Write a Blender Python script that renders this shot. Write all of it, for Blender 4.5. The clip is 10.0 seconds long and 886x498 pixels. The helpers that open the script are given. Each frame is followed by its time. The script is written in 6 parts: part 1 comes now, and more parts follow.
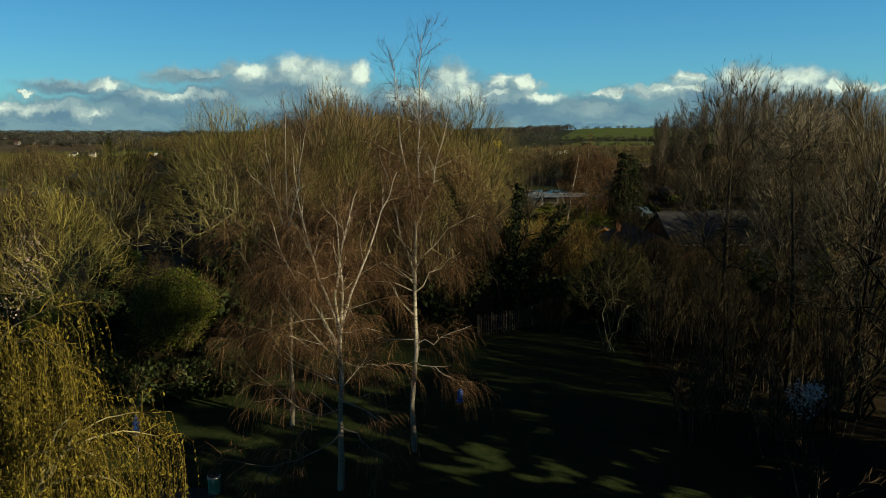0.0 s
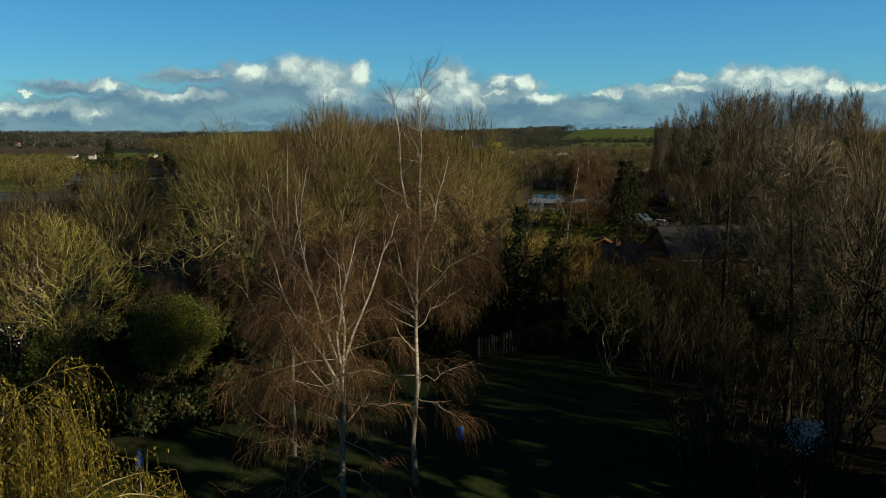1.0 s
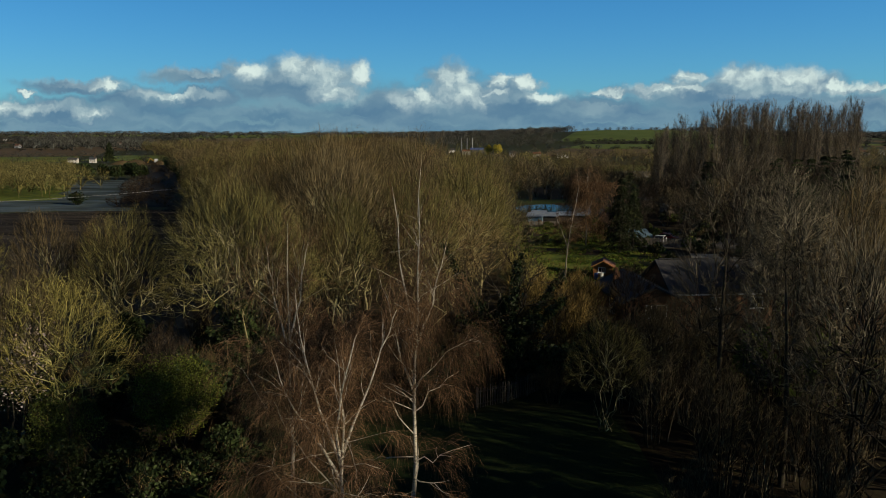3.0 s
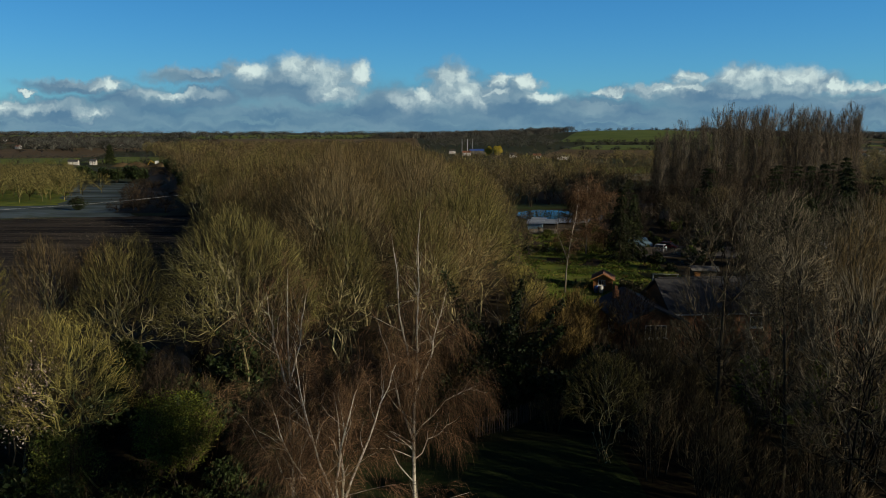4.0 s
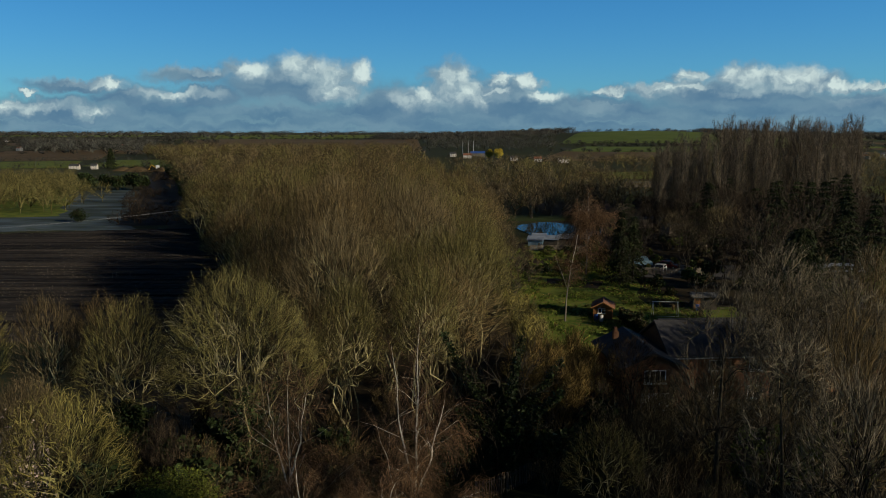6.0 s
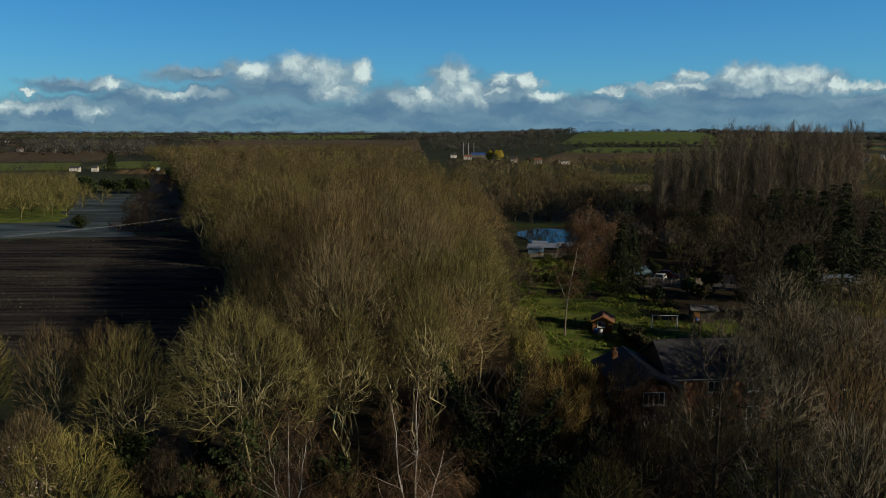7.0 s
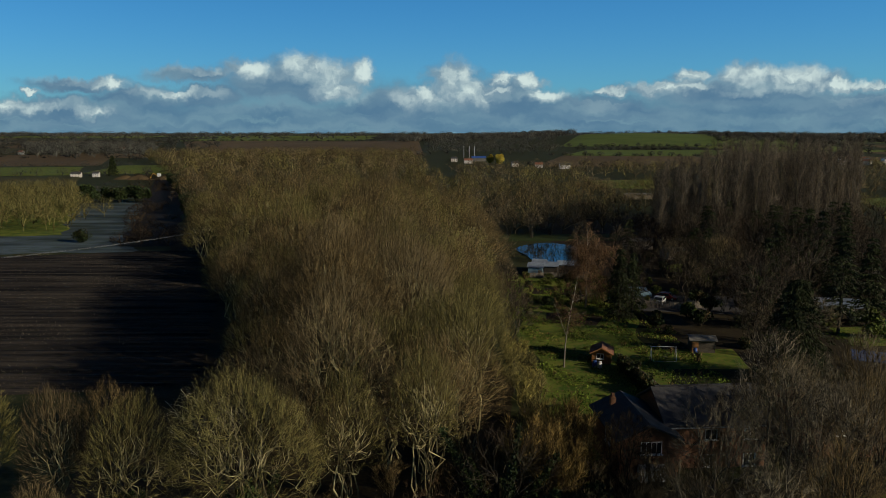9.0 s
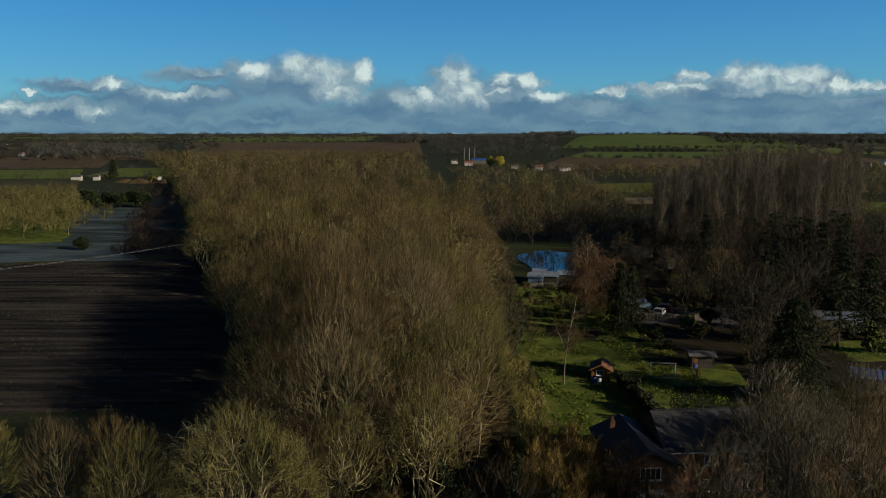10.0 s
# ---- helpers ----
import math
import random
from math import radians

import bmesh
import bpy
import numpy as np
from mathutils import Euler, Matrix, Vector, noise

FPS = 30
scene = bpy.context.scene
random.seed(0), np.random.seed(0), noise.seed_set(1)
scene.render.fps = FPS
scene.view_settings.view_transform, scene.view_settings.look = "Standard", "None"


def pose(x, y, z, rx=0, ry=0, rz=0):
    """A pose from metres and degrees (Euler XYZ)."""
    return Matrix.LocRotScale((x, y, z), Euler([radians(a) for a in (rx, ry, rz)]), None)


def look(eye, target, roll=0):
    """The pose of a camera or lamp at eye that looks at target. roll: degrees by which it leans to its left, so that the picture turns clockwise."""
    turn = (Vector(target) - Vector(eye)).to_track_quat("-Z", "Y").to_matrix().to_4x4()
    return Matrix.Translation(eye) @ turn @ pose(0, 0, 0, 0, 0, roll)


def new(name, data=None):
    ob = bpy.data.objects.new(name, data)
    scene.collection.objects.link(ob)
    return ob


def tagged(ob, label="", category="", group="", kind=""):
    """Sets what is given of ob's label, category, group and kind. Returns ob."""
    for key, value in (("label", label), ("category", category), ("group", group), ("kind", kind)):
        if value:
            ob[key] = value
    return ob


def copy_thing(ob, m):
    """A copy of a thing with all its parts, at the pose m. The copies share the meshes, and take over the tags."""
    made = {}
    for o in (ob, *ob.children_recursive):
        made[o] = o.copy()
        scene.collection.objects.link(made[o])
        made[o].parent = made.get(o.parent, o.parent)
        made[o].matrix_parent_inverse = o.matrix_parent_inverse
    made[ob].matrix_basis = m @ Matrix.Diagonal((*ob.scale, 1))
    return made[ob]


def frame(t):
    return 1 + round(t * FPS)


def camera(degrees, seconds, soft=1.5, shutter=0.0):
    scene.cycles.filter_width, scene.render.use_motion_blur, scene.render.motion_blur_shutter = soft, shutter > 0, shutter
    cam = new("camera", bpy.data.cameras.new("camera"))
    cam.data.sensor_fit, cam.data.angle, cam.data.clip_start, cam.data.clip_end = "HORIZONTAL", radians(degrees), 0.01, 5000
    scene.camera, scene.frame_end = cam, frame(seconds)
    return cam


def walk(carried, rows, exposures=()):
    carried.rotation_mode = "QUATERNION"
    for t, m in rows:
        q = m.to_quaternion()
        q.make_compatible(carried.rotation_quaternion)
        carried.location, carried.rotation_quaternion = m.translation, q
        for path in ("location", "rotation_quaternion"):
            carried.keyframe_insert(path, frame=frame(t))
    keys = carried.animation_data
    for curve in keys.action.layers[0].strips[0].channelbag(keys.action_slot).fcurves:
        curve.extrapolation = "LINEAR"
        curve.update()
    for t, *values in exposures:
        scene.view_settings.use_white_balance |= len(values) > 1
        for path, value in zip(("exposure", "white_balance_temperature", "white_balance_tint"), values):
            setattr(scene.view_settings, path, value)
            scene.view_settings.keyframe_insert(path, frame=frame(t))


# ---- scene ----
cam = camera(62.0, 10.0, soft=0.6)
# seconds, x, y, height, degrees looked up, degrees turned left
PATH = [
    (0, 0.0, -0.0, 11.6, -8.756, -0.216),
    (0.5, -0.027, 0.015, 12.261, -8.745, -0.221),
    (1, -0.041, 0.035, 12.926, -8.739, -0.223),
    (1.5, -0.044, 0.061, 13.643, -8.739, -0.221),
    (2, -0.029, 0.083, 14.391, -8.742, -0.216),
    (2.5, 0.01, 0.114, 15.19, -8.749, -0.209),
    (4, 0.085, 0.309, 17.815, -8.786, -0.174),
    (4.5, 0.096, 0.405, 18.78, -8.802, -0.159),
    (5, 0.104, 0.501, 19.756, -8.818, -0.143),
    (5.5, 0.124, 0.601, 20.764, -8.834, -0.126),
    (6, 0.15, 0.688, 21.78, -8.849, -0.109),
    (7.5, 0.24, 0.702, 24.828, -8.884, -0.059),
    (8, 0.276, 0.735, 25.959, -8.891, -0.043),
    (8.5, 0.306, 0.776, 27.112, -8.894, -0.029),
    (9, 0.327, 0.822, 28.278, -8.892, -0.016),
    (9.5, 0.34, 0.869, 29.443, -8.885, -0.005),
    (10, 0.347, 0.915, 30.6, -8.873, 0.004),
]
walk(cam, [(t, pose(x, y, z, 90 + up, 0, turn)) for t, x, y, z, up, turn in PATH],
     exposures=[(0, 0.2, 7500, 1), (1.0, 0.13, 7100, 4), (2.5, 0.03, 6700, 8), (4.0, -0.06, 6500, 10), (10.0, -0.14, 6450, 10)])

# ---- light: a low winter sun from the right and a little behind, blue sky with a bank of cumulus ----
SUN_TURN, SUN_UP = 119.0, 20.0     # degrees from straight ahead to the right, and above the horizon
world = bpy.data.worlds.new("sky")
scene.world = world
world.use_nodes = True


class Nodes:
    """Short hand for node trees."""
    def __init__(self, tree):
        self.t = tree

    def add(self, kind, *inputs, **settings):
        n = self.t.nodes.new(kind)
        for k, v in settings.items():
            if k == "op":
                n.operation = v
            elif k == "blend":
                n.blend_type = v
            elif k == "dtype":
                n.data_type = v
            elif k == "mode":
                n.interpolation_type = v
        for i, v in enumerate(inputs):
            self.feed(n.inputs[i], v)
        return n

    def feed(self, socket, v):
        if v is None:
            return
        if isinstance(v, bpy.types.NodeSocket):
            self.t.links.new(v, socket)
        else:
            socket.default_value = v

    def math(self, op, a, b=None, c=None):
        return self.add("ShaderNodeMath", a, b, c, op=op).outputs[0]

    def vec(self, op, a, b=None, c=None):
        n = self.add("ShaderNodeVectorMath", a, b, c, op=op)
        return n.outputs["Value"] if op in ("LENGTH", "DOT_PRODUCT") else n.outputs[0]

    def mix(self, f, a, b, blend="MIX"):
        n = self.t.nodes.new("ShaderNodeMix")
        n.data_type, n.blend_type = "RGBA", blend
        self.feed(n.inputs[0], f)
        self.feed(n.inputs[6], a)
        self.feed(n.inputs[7], b)
        return n.outputs[2]

    def span(self, v, a, b, c=0.0, d=1.0, smooth=True):
        n = self.t.nodes.new("ShaderNodeMapRange")
        n.interpolation_type = "SMOOTHSTEP" if smooth else "LINEAR"
        for i, x in enumerate((v, a, b, c, d)):
            self.feed(n.inputs[i], x)
        return n.outputs[0]

    def noise(self, v, scale, detail=3.0, rough=0.55, colour=False):
        n = self.t.nodes.new("ShaderNodeTexNoise")
        self.feed(n.inputs["Vector"], v)
        n.inputs["Scale"].default_value, n.inputs["Detail"].default_value, n.inputs["Roughness"].default_value = scale, detail, rough
        return n.outputs[1 if colour else 0]


def build_sky():
    w = Nodes(world.node_tree)
    world.node_tree.nodes.clear()
    out = w.t.nodes.new("ShaderNodeOutputWorld")
    back = w.t.nodes.new("ShaderNodeBackground")
    w.t.links.new(back.outputs[0], out.inputs[0])
    sky = w.t.nodes.new("ShaderNodeTexSky")
    sky.sky_type, sky.sun_disc = "NISHITA", False
    sky.sun_elevation, sky.sun_rotation = radians(SUN_UP), radians(SUN_TURN)
    sky.altitude, sky.air_density, sky.dust_density, sky.ozone_density = 60, 1.0, 0.3, 2.0
    co = w.t.nodes.new("ShaderNodeTexCoord").outputs["Generated"]
    sep = w.add("ShaderNodeSeparateXYZ", co)
    # towards the zenith the unseen sky is dimmed to weaken the fill light
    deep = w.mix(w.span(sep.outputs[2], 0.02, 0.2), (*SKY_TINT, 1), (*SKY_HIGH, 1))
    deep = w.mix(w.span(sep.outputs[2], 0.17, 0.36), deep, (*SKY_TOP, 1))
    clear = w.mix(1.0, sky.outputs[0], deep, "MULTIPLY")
    level = w.span(sep.outputs[0], -0.5, 0.5, 0.98, 1.36)
    clear = w.mix(1.0, clear, w.add("ShaderNodeCombineXYZ", level, level, level).outputs[0], "MULTIPLY")
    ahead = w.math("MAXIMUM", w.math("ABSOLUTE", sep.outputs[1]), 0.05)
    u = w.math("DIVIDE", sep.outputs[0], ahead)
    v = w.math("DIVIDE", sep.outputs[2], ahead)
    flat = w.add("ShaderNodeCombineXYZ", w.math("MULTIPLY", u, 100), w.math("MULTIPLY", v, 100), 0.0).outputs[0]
    # billows: the plane is bent by coarse and fine noise before the lumps are laid out on it
    warp = w.vec("SUBTRACT", w.noise(flat, 0.32, 3.0, 0.5, True), (0.5, 0.5, 0.5))
    bent = w.vec("MULTIPLY_ADD", warp, (4.6, 2.8, 0), flat)
    curl = w.vec("SUBTRACT", w.noise(flat, 1.0, 4.0, 0.6, True), (0.5, 0.5, 0.5))
    bent = w.vec("MULTIPLY_ADD", curl, (1.7, 1.3, 0), bent)

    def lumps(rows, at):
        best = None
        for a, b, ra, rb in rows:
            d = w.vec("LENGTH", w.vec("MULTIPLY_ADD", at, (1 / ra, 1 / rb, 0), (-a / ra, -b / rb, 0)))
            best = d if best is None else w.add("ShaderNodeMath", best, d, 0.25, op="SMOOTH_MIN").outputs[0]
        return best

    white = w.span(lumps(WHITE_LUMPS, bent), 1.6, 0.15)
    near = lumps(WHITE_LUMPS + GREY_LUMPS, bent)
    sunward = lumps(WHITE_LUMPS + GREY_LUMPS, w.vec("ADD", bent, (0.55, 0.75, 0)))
    body = w.span(near, 1.5, 0.55)
    bank = w.span(w.vec("DOT_PRODUCT", bent, (0.0, 1, 0)), 5.2, 3.0)
    veil = w.noise(w.vec("MULTIPLY", bent, (0.10, 0.42, 1)), 1.1, 2.0, 0.5)
    edge = w.span(w.math("SUBTRACT", sunward, near), 0.05, 0.6)
    puff = w.span(w.noise(bent, 0.42, 3.0, 0.5), 0.3, 0.7)
    lit = w.math("MULTIPLY", w.math("ADD", w.math("MULTIPLY", edge, 0.42), w.math("MULTIPLY", white, 0.8)), w.math("ADD", w.math("MULTIPLY", puff, 0.7), 0.45))
    shade = w.mix(w.span(veil, 0.28, 0.74), (*CLOUD_DARK, 1), (*CLOUD_MID, 1))
    glow = w.mix(w.span(lit, 0.0, 1.3), shade, (*CLOUD_LIT, 1))
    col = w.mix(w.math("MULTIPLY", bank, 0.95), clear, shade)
    col = w.mix(body, col, glow)
    streak = w.noise(w.vec("MULTIPLY", bent, (0.09, 0.9, 1)), 1.0, 3.0, 0.6)
    low = w.math("MULTIPLY", w.span(v, 0.035, 0.02), w.span(streak, 0.52, 0.68, 0.0, 0.5))
    col = w.mix(low, col, (*CLOUD_PALE, 1))
    w.feed(back.inputs[0], col)
    back.inputs[1].default_value = SKY_STRENGTH


SKY_STRENGTH = 0.077
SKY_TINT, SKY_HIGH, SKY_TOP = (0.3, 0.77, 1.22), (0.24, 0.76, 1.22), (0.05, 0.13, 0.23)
CLOUD_DARK, CLOUD_MID, CLOUD_LIT, CLOUD_PALE = (1.25, 2.7, 4.2), (2.25, 3.95, 5.15), (8.8, 10.6, 10.2), (2.4, 4.4, 5.4)
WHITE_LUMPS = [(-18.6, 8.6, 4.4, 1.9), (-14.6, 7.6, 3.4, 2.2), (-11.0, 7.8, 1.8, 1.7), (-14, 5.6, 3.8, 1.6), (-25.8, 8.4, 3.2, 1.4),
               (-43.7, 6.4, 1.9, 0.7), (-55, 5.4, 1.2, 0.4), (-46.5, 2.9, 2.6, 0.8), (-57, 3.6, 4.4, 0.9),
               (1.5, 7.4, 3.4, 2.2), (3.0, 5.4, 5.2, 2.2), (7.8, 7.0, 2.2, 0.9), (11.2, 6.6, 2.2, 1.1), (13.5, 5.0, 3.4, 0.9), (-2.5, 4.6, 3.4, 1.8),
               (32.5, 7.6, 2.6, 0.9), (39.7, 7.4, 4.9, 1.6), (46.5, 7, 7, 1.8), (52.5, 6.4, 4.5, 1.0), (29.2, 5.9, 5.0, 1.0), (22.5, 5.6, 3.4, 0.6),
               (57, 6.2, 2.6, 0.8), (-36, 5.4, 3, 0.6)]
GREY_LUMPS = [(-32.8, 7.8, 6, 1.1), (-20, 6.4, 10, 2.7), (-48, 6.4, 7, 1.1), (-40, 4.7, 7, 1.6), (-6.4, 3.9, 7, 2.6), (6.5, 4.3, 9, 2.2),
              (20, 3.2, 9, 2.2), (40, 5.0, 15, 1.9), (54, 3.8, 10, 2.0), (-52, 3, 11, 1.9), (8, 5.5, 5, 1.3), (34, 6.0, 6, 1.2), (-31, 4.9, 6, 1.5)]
build_sky()
sun = new("sun", bpy.data.lights.new("sun", "SUN"))
sun.data.energy, sun.data.angle, sun.data.color = 4.4, radians(0.6), (1.0, 0.84, 0.62)
sun.matrix_world = look((math.sin(radians(SUN_TURN)) * 400, math.cos(radians(SUN_TURN)) * 400, math.tan(radians(SUN_UP)) * 400), (0, 0, 0))

# ---- materials ----
def material(name, tones, scale=1.0, rough=0.85, bump=0.0, fine=12.0, metal=0.0, island=0.25, spec=0.3, stretch=(1, 1, 1), per_object=0.0):
    """Two or three tones mixed by a coarse and a fine noise in metres, with a change from piece to piece."""
    m = bpy.data.materials.new(name)
    m.use_nodes = True
    w = Nodes(m.node_tree)
    bsdf = m.node_tree.nodes["Principled BSDF"]
    geo = w.t.nodes.new("ShaderNodeNewGeometry")
    place = w.vec("MULTIPLY", geo.outputs["Position"], stretch)
    coarse, small = w.noise(place, scale, 3.0), w.noise(place, scale * fine, 3.0)
    tones = [(*c, 1) for c in tones]
    col = w.mix(w.span(coarse, 0.35, 0.65), tones[0], tones[1])
    if len(tones) > 2:
        col = w.mix(w.span(small, 0.45, 0.7, 0, 0.8), col, tones[2])
    grain = w.span(small, 0.25, 0.75, 0.72, 1.25, False)
    if island:
        grain = w.math("MULTIPLY", grain, w.span(w.math("POWER", geo.outputs["Random Per Island"], 1.8), 0, 1, 1 - island, 1 + 1.7 * island, False))
    if per_object:
        info = w.t.nodes.new("ShaderNodeObjectInfo")
        grain = w.math("MULTIPLY", grain, w.span(info.outputs["Random"], 0, 1, 1 - per_object, 1 + per_object, False))
    col = w.mix(1.0, col, w.add("ShaderNodeCombineXYZ", grain, grain, grain).outputs[0], "MULTIPLY")
    w.feed(bsdf.inputs["Base Color"], col)
    w.feed(bsdf.inputs["Roughness"], w.span(small, 0.2, 0.8, max(0.02, rough - 0.12), min(1, rough + 0.1), False))
    bsdf.inputs["Metallic"].default_value = metal
    bsdf.inputs["Specular IOR Level"].default_value = spec
    if bump:
        b = w.t.nodes.new("ShaderNodeBump")
        b.inputs["Strength"].default_value, b.inputs["Distance"].default_value = 0.8, bump
        w.feed(b.inputs["Height"], small)
        w.feed(bsdf.inputs["Normal"], b.outputs[0])
    return m


def wood(name, *tones, scale=0.6, island=0.8, rough=0.9, per_object=0.26):
    return material(name, tones, scale, rough, 0.0, 9.0, island=island, spec=0.12, per_object=per_object)


BARK = wood("grey_brown_bark", (0.165, 0.146, 0.08), (0.24, 0.214, 0.122), (0.205, 0.19, 0.075))
BARK_DARK = wood("dark_bark", (0.035, 0.03, 0.024), (0.06, 0.05, 0.04), (0.07, 0.07, 0.035))
BARK_LICHEN = wood("lichened_bark", (0.24, 0.225, 0.08), (0.3, 0.28, 0.11), (0.17, 0.15, 0.08))
TWIG_BROWN = wood("brown_twigs", (0.087, 0.065, 0.029), (0.125, 0.096, 0.044), scale=0.25)
TWIG_OLIVE = wood("olive_twigs", (0.093, 0.085, 0.029), (0.132, 0.118, 0.043), scale=0.25)
TWIG_GREY = wood("grey_twigs", (0.093, 0.072, 0.037), (0.136, 0.110, 0.057), scale=0.25)
TWIG_RED = wood("red_brown_birch_twigs", (0.106, 0.066, 0.036), (0.152, 0.096, 0.052), scale=0.5)
TWIG_ORANGE = wood("golden_brown_twigs", (0.15, 0.108, 0.036), (0.205, 0.15, 0.05), scale=0.4)
# brambles, and a shaded copy of the twigs for trees standing in shadow
TWIG_DARK = wood("dark_bramble_and_shaded_twigs", (0.032, 0.025, 0.017), (0.052, 0.04, 0.026), scale=0.4)
TWIG_ASH = wood("ash_grey_twigs", (0.078, 0.067, 0.05), (0.115, 0.1, 0.075), scale=0.1)
TWIG_DULL = wood("dull_ash_twigs", (0.1, 0.088, 0.06), (0.15, 0.132, 0.09), scale=0.3, per_object=0.3)
# greyed twigs: the haze of distance is put into the colour
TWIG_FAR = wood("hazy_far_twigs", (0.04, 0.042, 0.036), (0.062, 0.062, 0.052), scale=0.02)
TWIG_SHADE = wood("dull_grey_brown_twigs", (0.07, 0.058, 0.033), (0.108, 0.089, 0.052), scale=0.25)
TWIG_YELLOW = wood("yellow_lichened_twigs", (0.185, 0.165, 0.05), (0.25, 0.22, 0.068), scale=0.5)
TWIG_PALE = wood("pale_twigs", (0.2, 0.18, 0.12), (0.27, 0.245, 0.16), scale=0.5)
TWIG_WILLOW = wood("golden_willow_shoots", (0.13, 0.1, 0.022), (0.18, 0.14, 0.034), scale=0.5)
MOSSY = wood("mossy_green_twigs", (0.075, 0.095, 0.016), (0.112, 0.13, 0.024), scale=0.8, island=0.5)
HERB = wood("garden_herbage_leaves", (0.06, 0.105, 0.015), (0.12, 0.16, 0.025), scale=0.4, island=0.6)
WILLOW_LEAF = wood("willow_catkins_and_leaves", (0.14, 0.118, 0.018), (0.2, 0.166, 0.028), scale=0.7, island=0.45, rough=0.7)
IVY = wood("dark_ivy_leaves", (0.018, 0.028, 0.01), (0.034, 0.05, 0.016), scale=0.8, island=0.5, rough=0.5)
EVERGREEN = wood("evergreen_leaves", (0.068, 0.09, 0.017), (0.1, 0.12, 0.025), scale=0.8, island=0.5, rough=0.55)
NEEDLES = wood("conifer_needles", (0.018, 0.026, 0.009), (0.034, 0.044, 0.014), scale=0.5, island=0.5, rough=0.7)
YELLOW_LEAF = wood("yellow_shrub_leaves", (0.3, 0.25, 0.03), (0.38, 0.31, 0.05), scale=0.8, island=0.3)
PETAL = wood("pale_petals", (0.5, 0.47, 0.48), (0.62, 0.58, 0.58), scale=0.8, island=0.2)
PETAL_PINK = wood("pinkish_petals", (0.42, 0.33, 0.32), (0.52, 0.42, 0.4), scale=0.8, island=0.2)
RED_LEAF = wood("red_shrub_leaves", (0.24, 0.03, 0.028), (0.3, 0.05, 0.035), scale=0.8, island=0.4)


def birch_bark():
    m = bpy.data.materials.new("white_birch_bark")
    m.use_nodes = True
    w = Nodes(m.node_tree)
    bsdf = m.node_tree.nodes["Principled BSDF"]
    geo = w.t.nodes.new("ShaderNodeNewGeometry")
    pos = geo.outputs["Position"]
    bands = w.noise(w.vec("MULTIPLY", pos, (3, 3, 14)), 1.0, 4.0, 0.7)
    blot = w.noise(pos, 2.2, 3.0)
    z = w.add("ShaderNodeSeparateXYZ", pos).outputs[2]
    dark = w.math("MULTIPLY", w.span(bands, 0.5, 0.62), 0.75)
    col = w.mix(w.span(blot, 0.35, 0.7), (0.56, 0.52, 0.44, 1), (0.46, 0.43, 0.33, 1))
    col = w.mix(dark, col, (0.07, 0.06, 0.05, 1))
    # lower trunk darkened: darker bark and the shade there share one tone
    foot_shade = w.span(w.math("ADD", z, w.math("MULTIPLY", blot, 3.0)), 7.5, 3.0, 0.0, 0.85)
    col = w.mix(foot_shade, col, (0.12, 0.108, 0.09, 1))
    w.feed(bsdf.inputs["Base Color"], col)
    bsdf.inputs["Roughness"].default_value, bsdf.inputs["Specular IOR Level"].default_value = 0.75, 0.2
    b = w.t.nodes.new("ShaderNodeBump")
    b.inputs["Distance"].default_value = 0.01
    w.feed(b.inputs["Height"], bands)
    w.feed(bsdf.inputs["Normal"], b.outputs[0])
    return m


BIRCH = birch_bark()
GRASS = material("winter_grass", [(0.022, 0.03, 0.01), (0.031, 0.038, 0.013), (0.04, 0.038, 0.017)], 0.12, 0.95, 0.03, 14, island=0, spec=0.1)
# darker copy of the garden grass, with the trees' shade in its tone
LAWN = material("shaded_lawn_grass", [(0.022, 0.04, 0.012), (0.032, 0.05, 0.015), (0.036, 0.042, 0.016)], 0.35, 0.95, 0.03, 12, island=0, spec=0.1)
GRASS_GREEN = material("green_field", [(0.075, 0.115, 0.022), (0.1, 0.14, 0.03), (0.085, 0.1, 0.03)], 0.02, 0.95, 0.0, 10, island=0, spec=0.1)
GRASS_GARDEN = material("garden_grass", [(0.055, 0.105, 0.014), (0.14, 0.18, 0.026), (0.13, 0.095, 0.035)], 0.3, 0.95, 0.05, 7, island=0, spec=0.1)
EARTH = material("bare_brown_earth", [(0.026, 0.02, 0.013), (0.036, 0.027, 0.017), (0.02, 0.016, 0.011)], 0.05, 0.95, 0.05, 12, island=0, spec=0.1)
# stretched streaks: furrow rows and long tree shadows put into the colour
FURROW_SHADOWS = material("furrowed_earth_and_shadow_streaks", [(0.01, 0.01, 0.011), (0.054, 0.048, 0.041), (0.016, 0.0155, 0.0155)], 0.6, 0.95, 0.05, 9, island=0, spec=0.05, stretch=(0.05, 1, 1))
EARTH_FAR = material("far_ploughed_field", [(0.085, 0.062, 0.032), (0.11, 0.08, 0.042)], 0.012, 0.95, 0, 12, island=0, spec=0.1, stretch=(1, 0.3, 1))
DULL_FIELD = material("dull_pasture", [(0.045, 0.05, 0.018), (0.066, 0.058, 0.026)], 0.01, 0.95, 0, 12, island=0, spec=0.1)
# frost streaks; the sky's blue reflected in them is put into the tone
FROST = material("frosted_grass", [(0.014, 0.023, 0.023), (0.085, 0.12, 0.145), (0.024, 0.04, 0.016)], 0.09, 0.9, 0.02, 8, island=0, spec=0.2, stretch=(0.3, 1, 1))
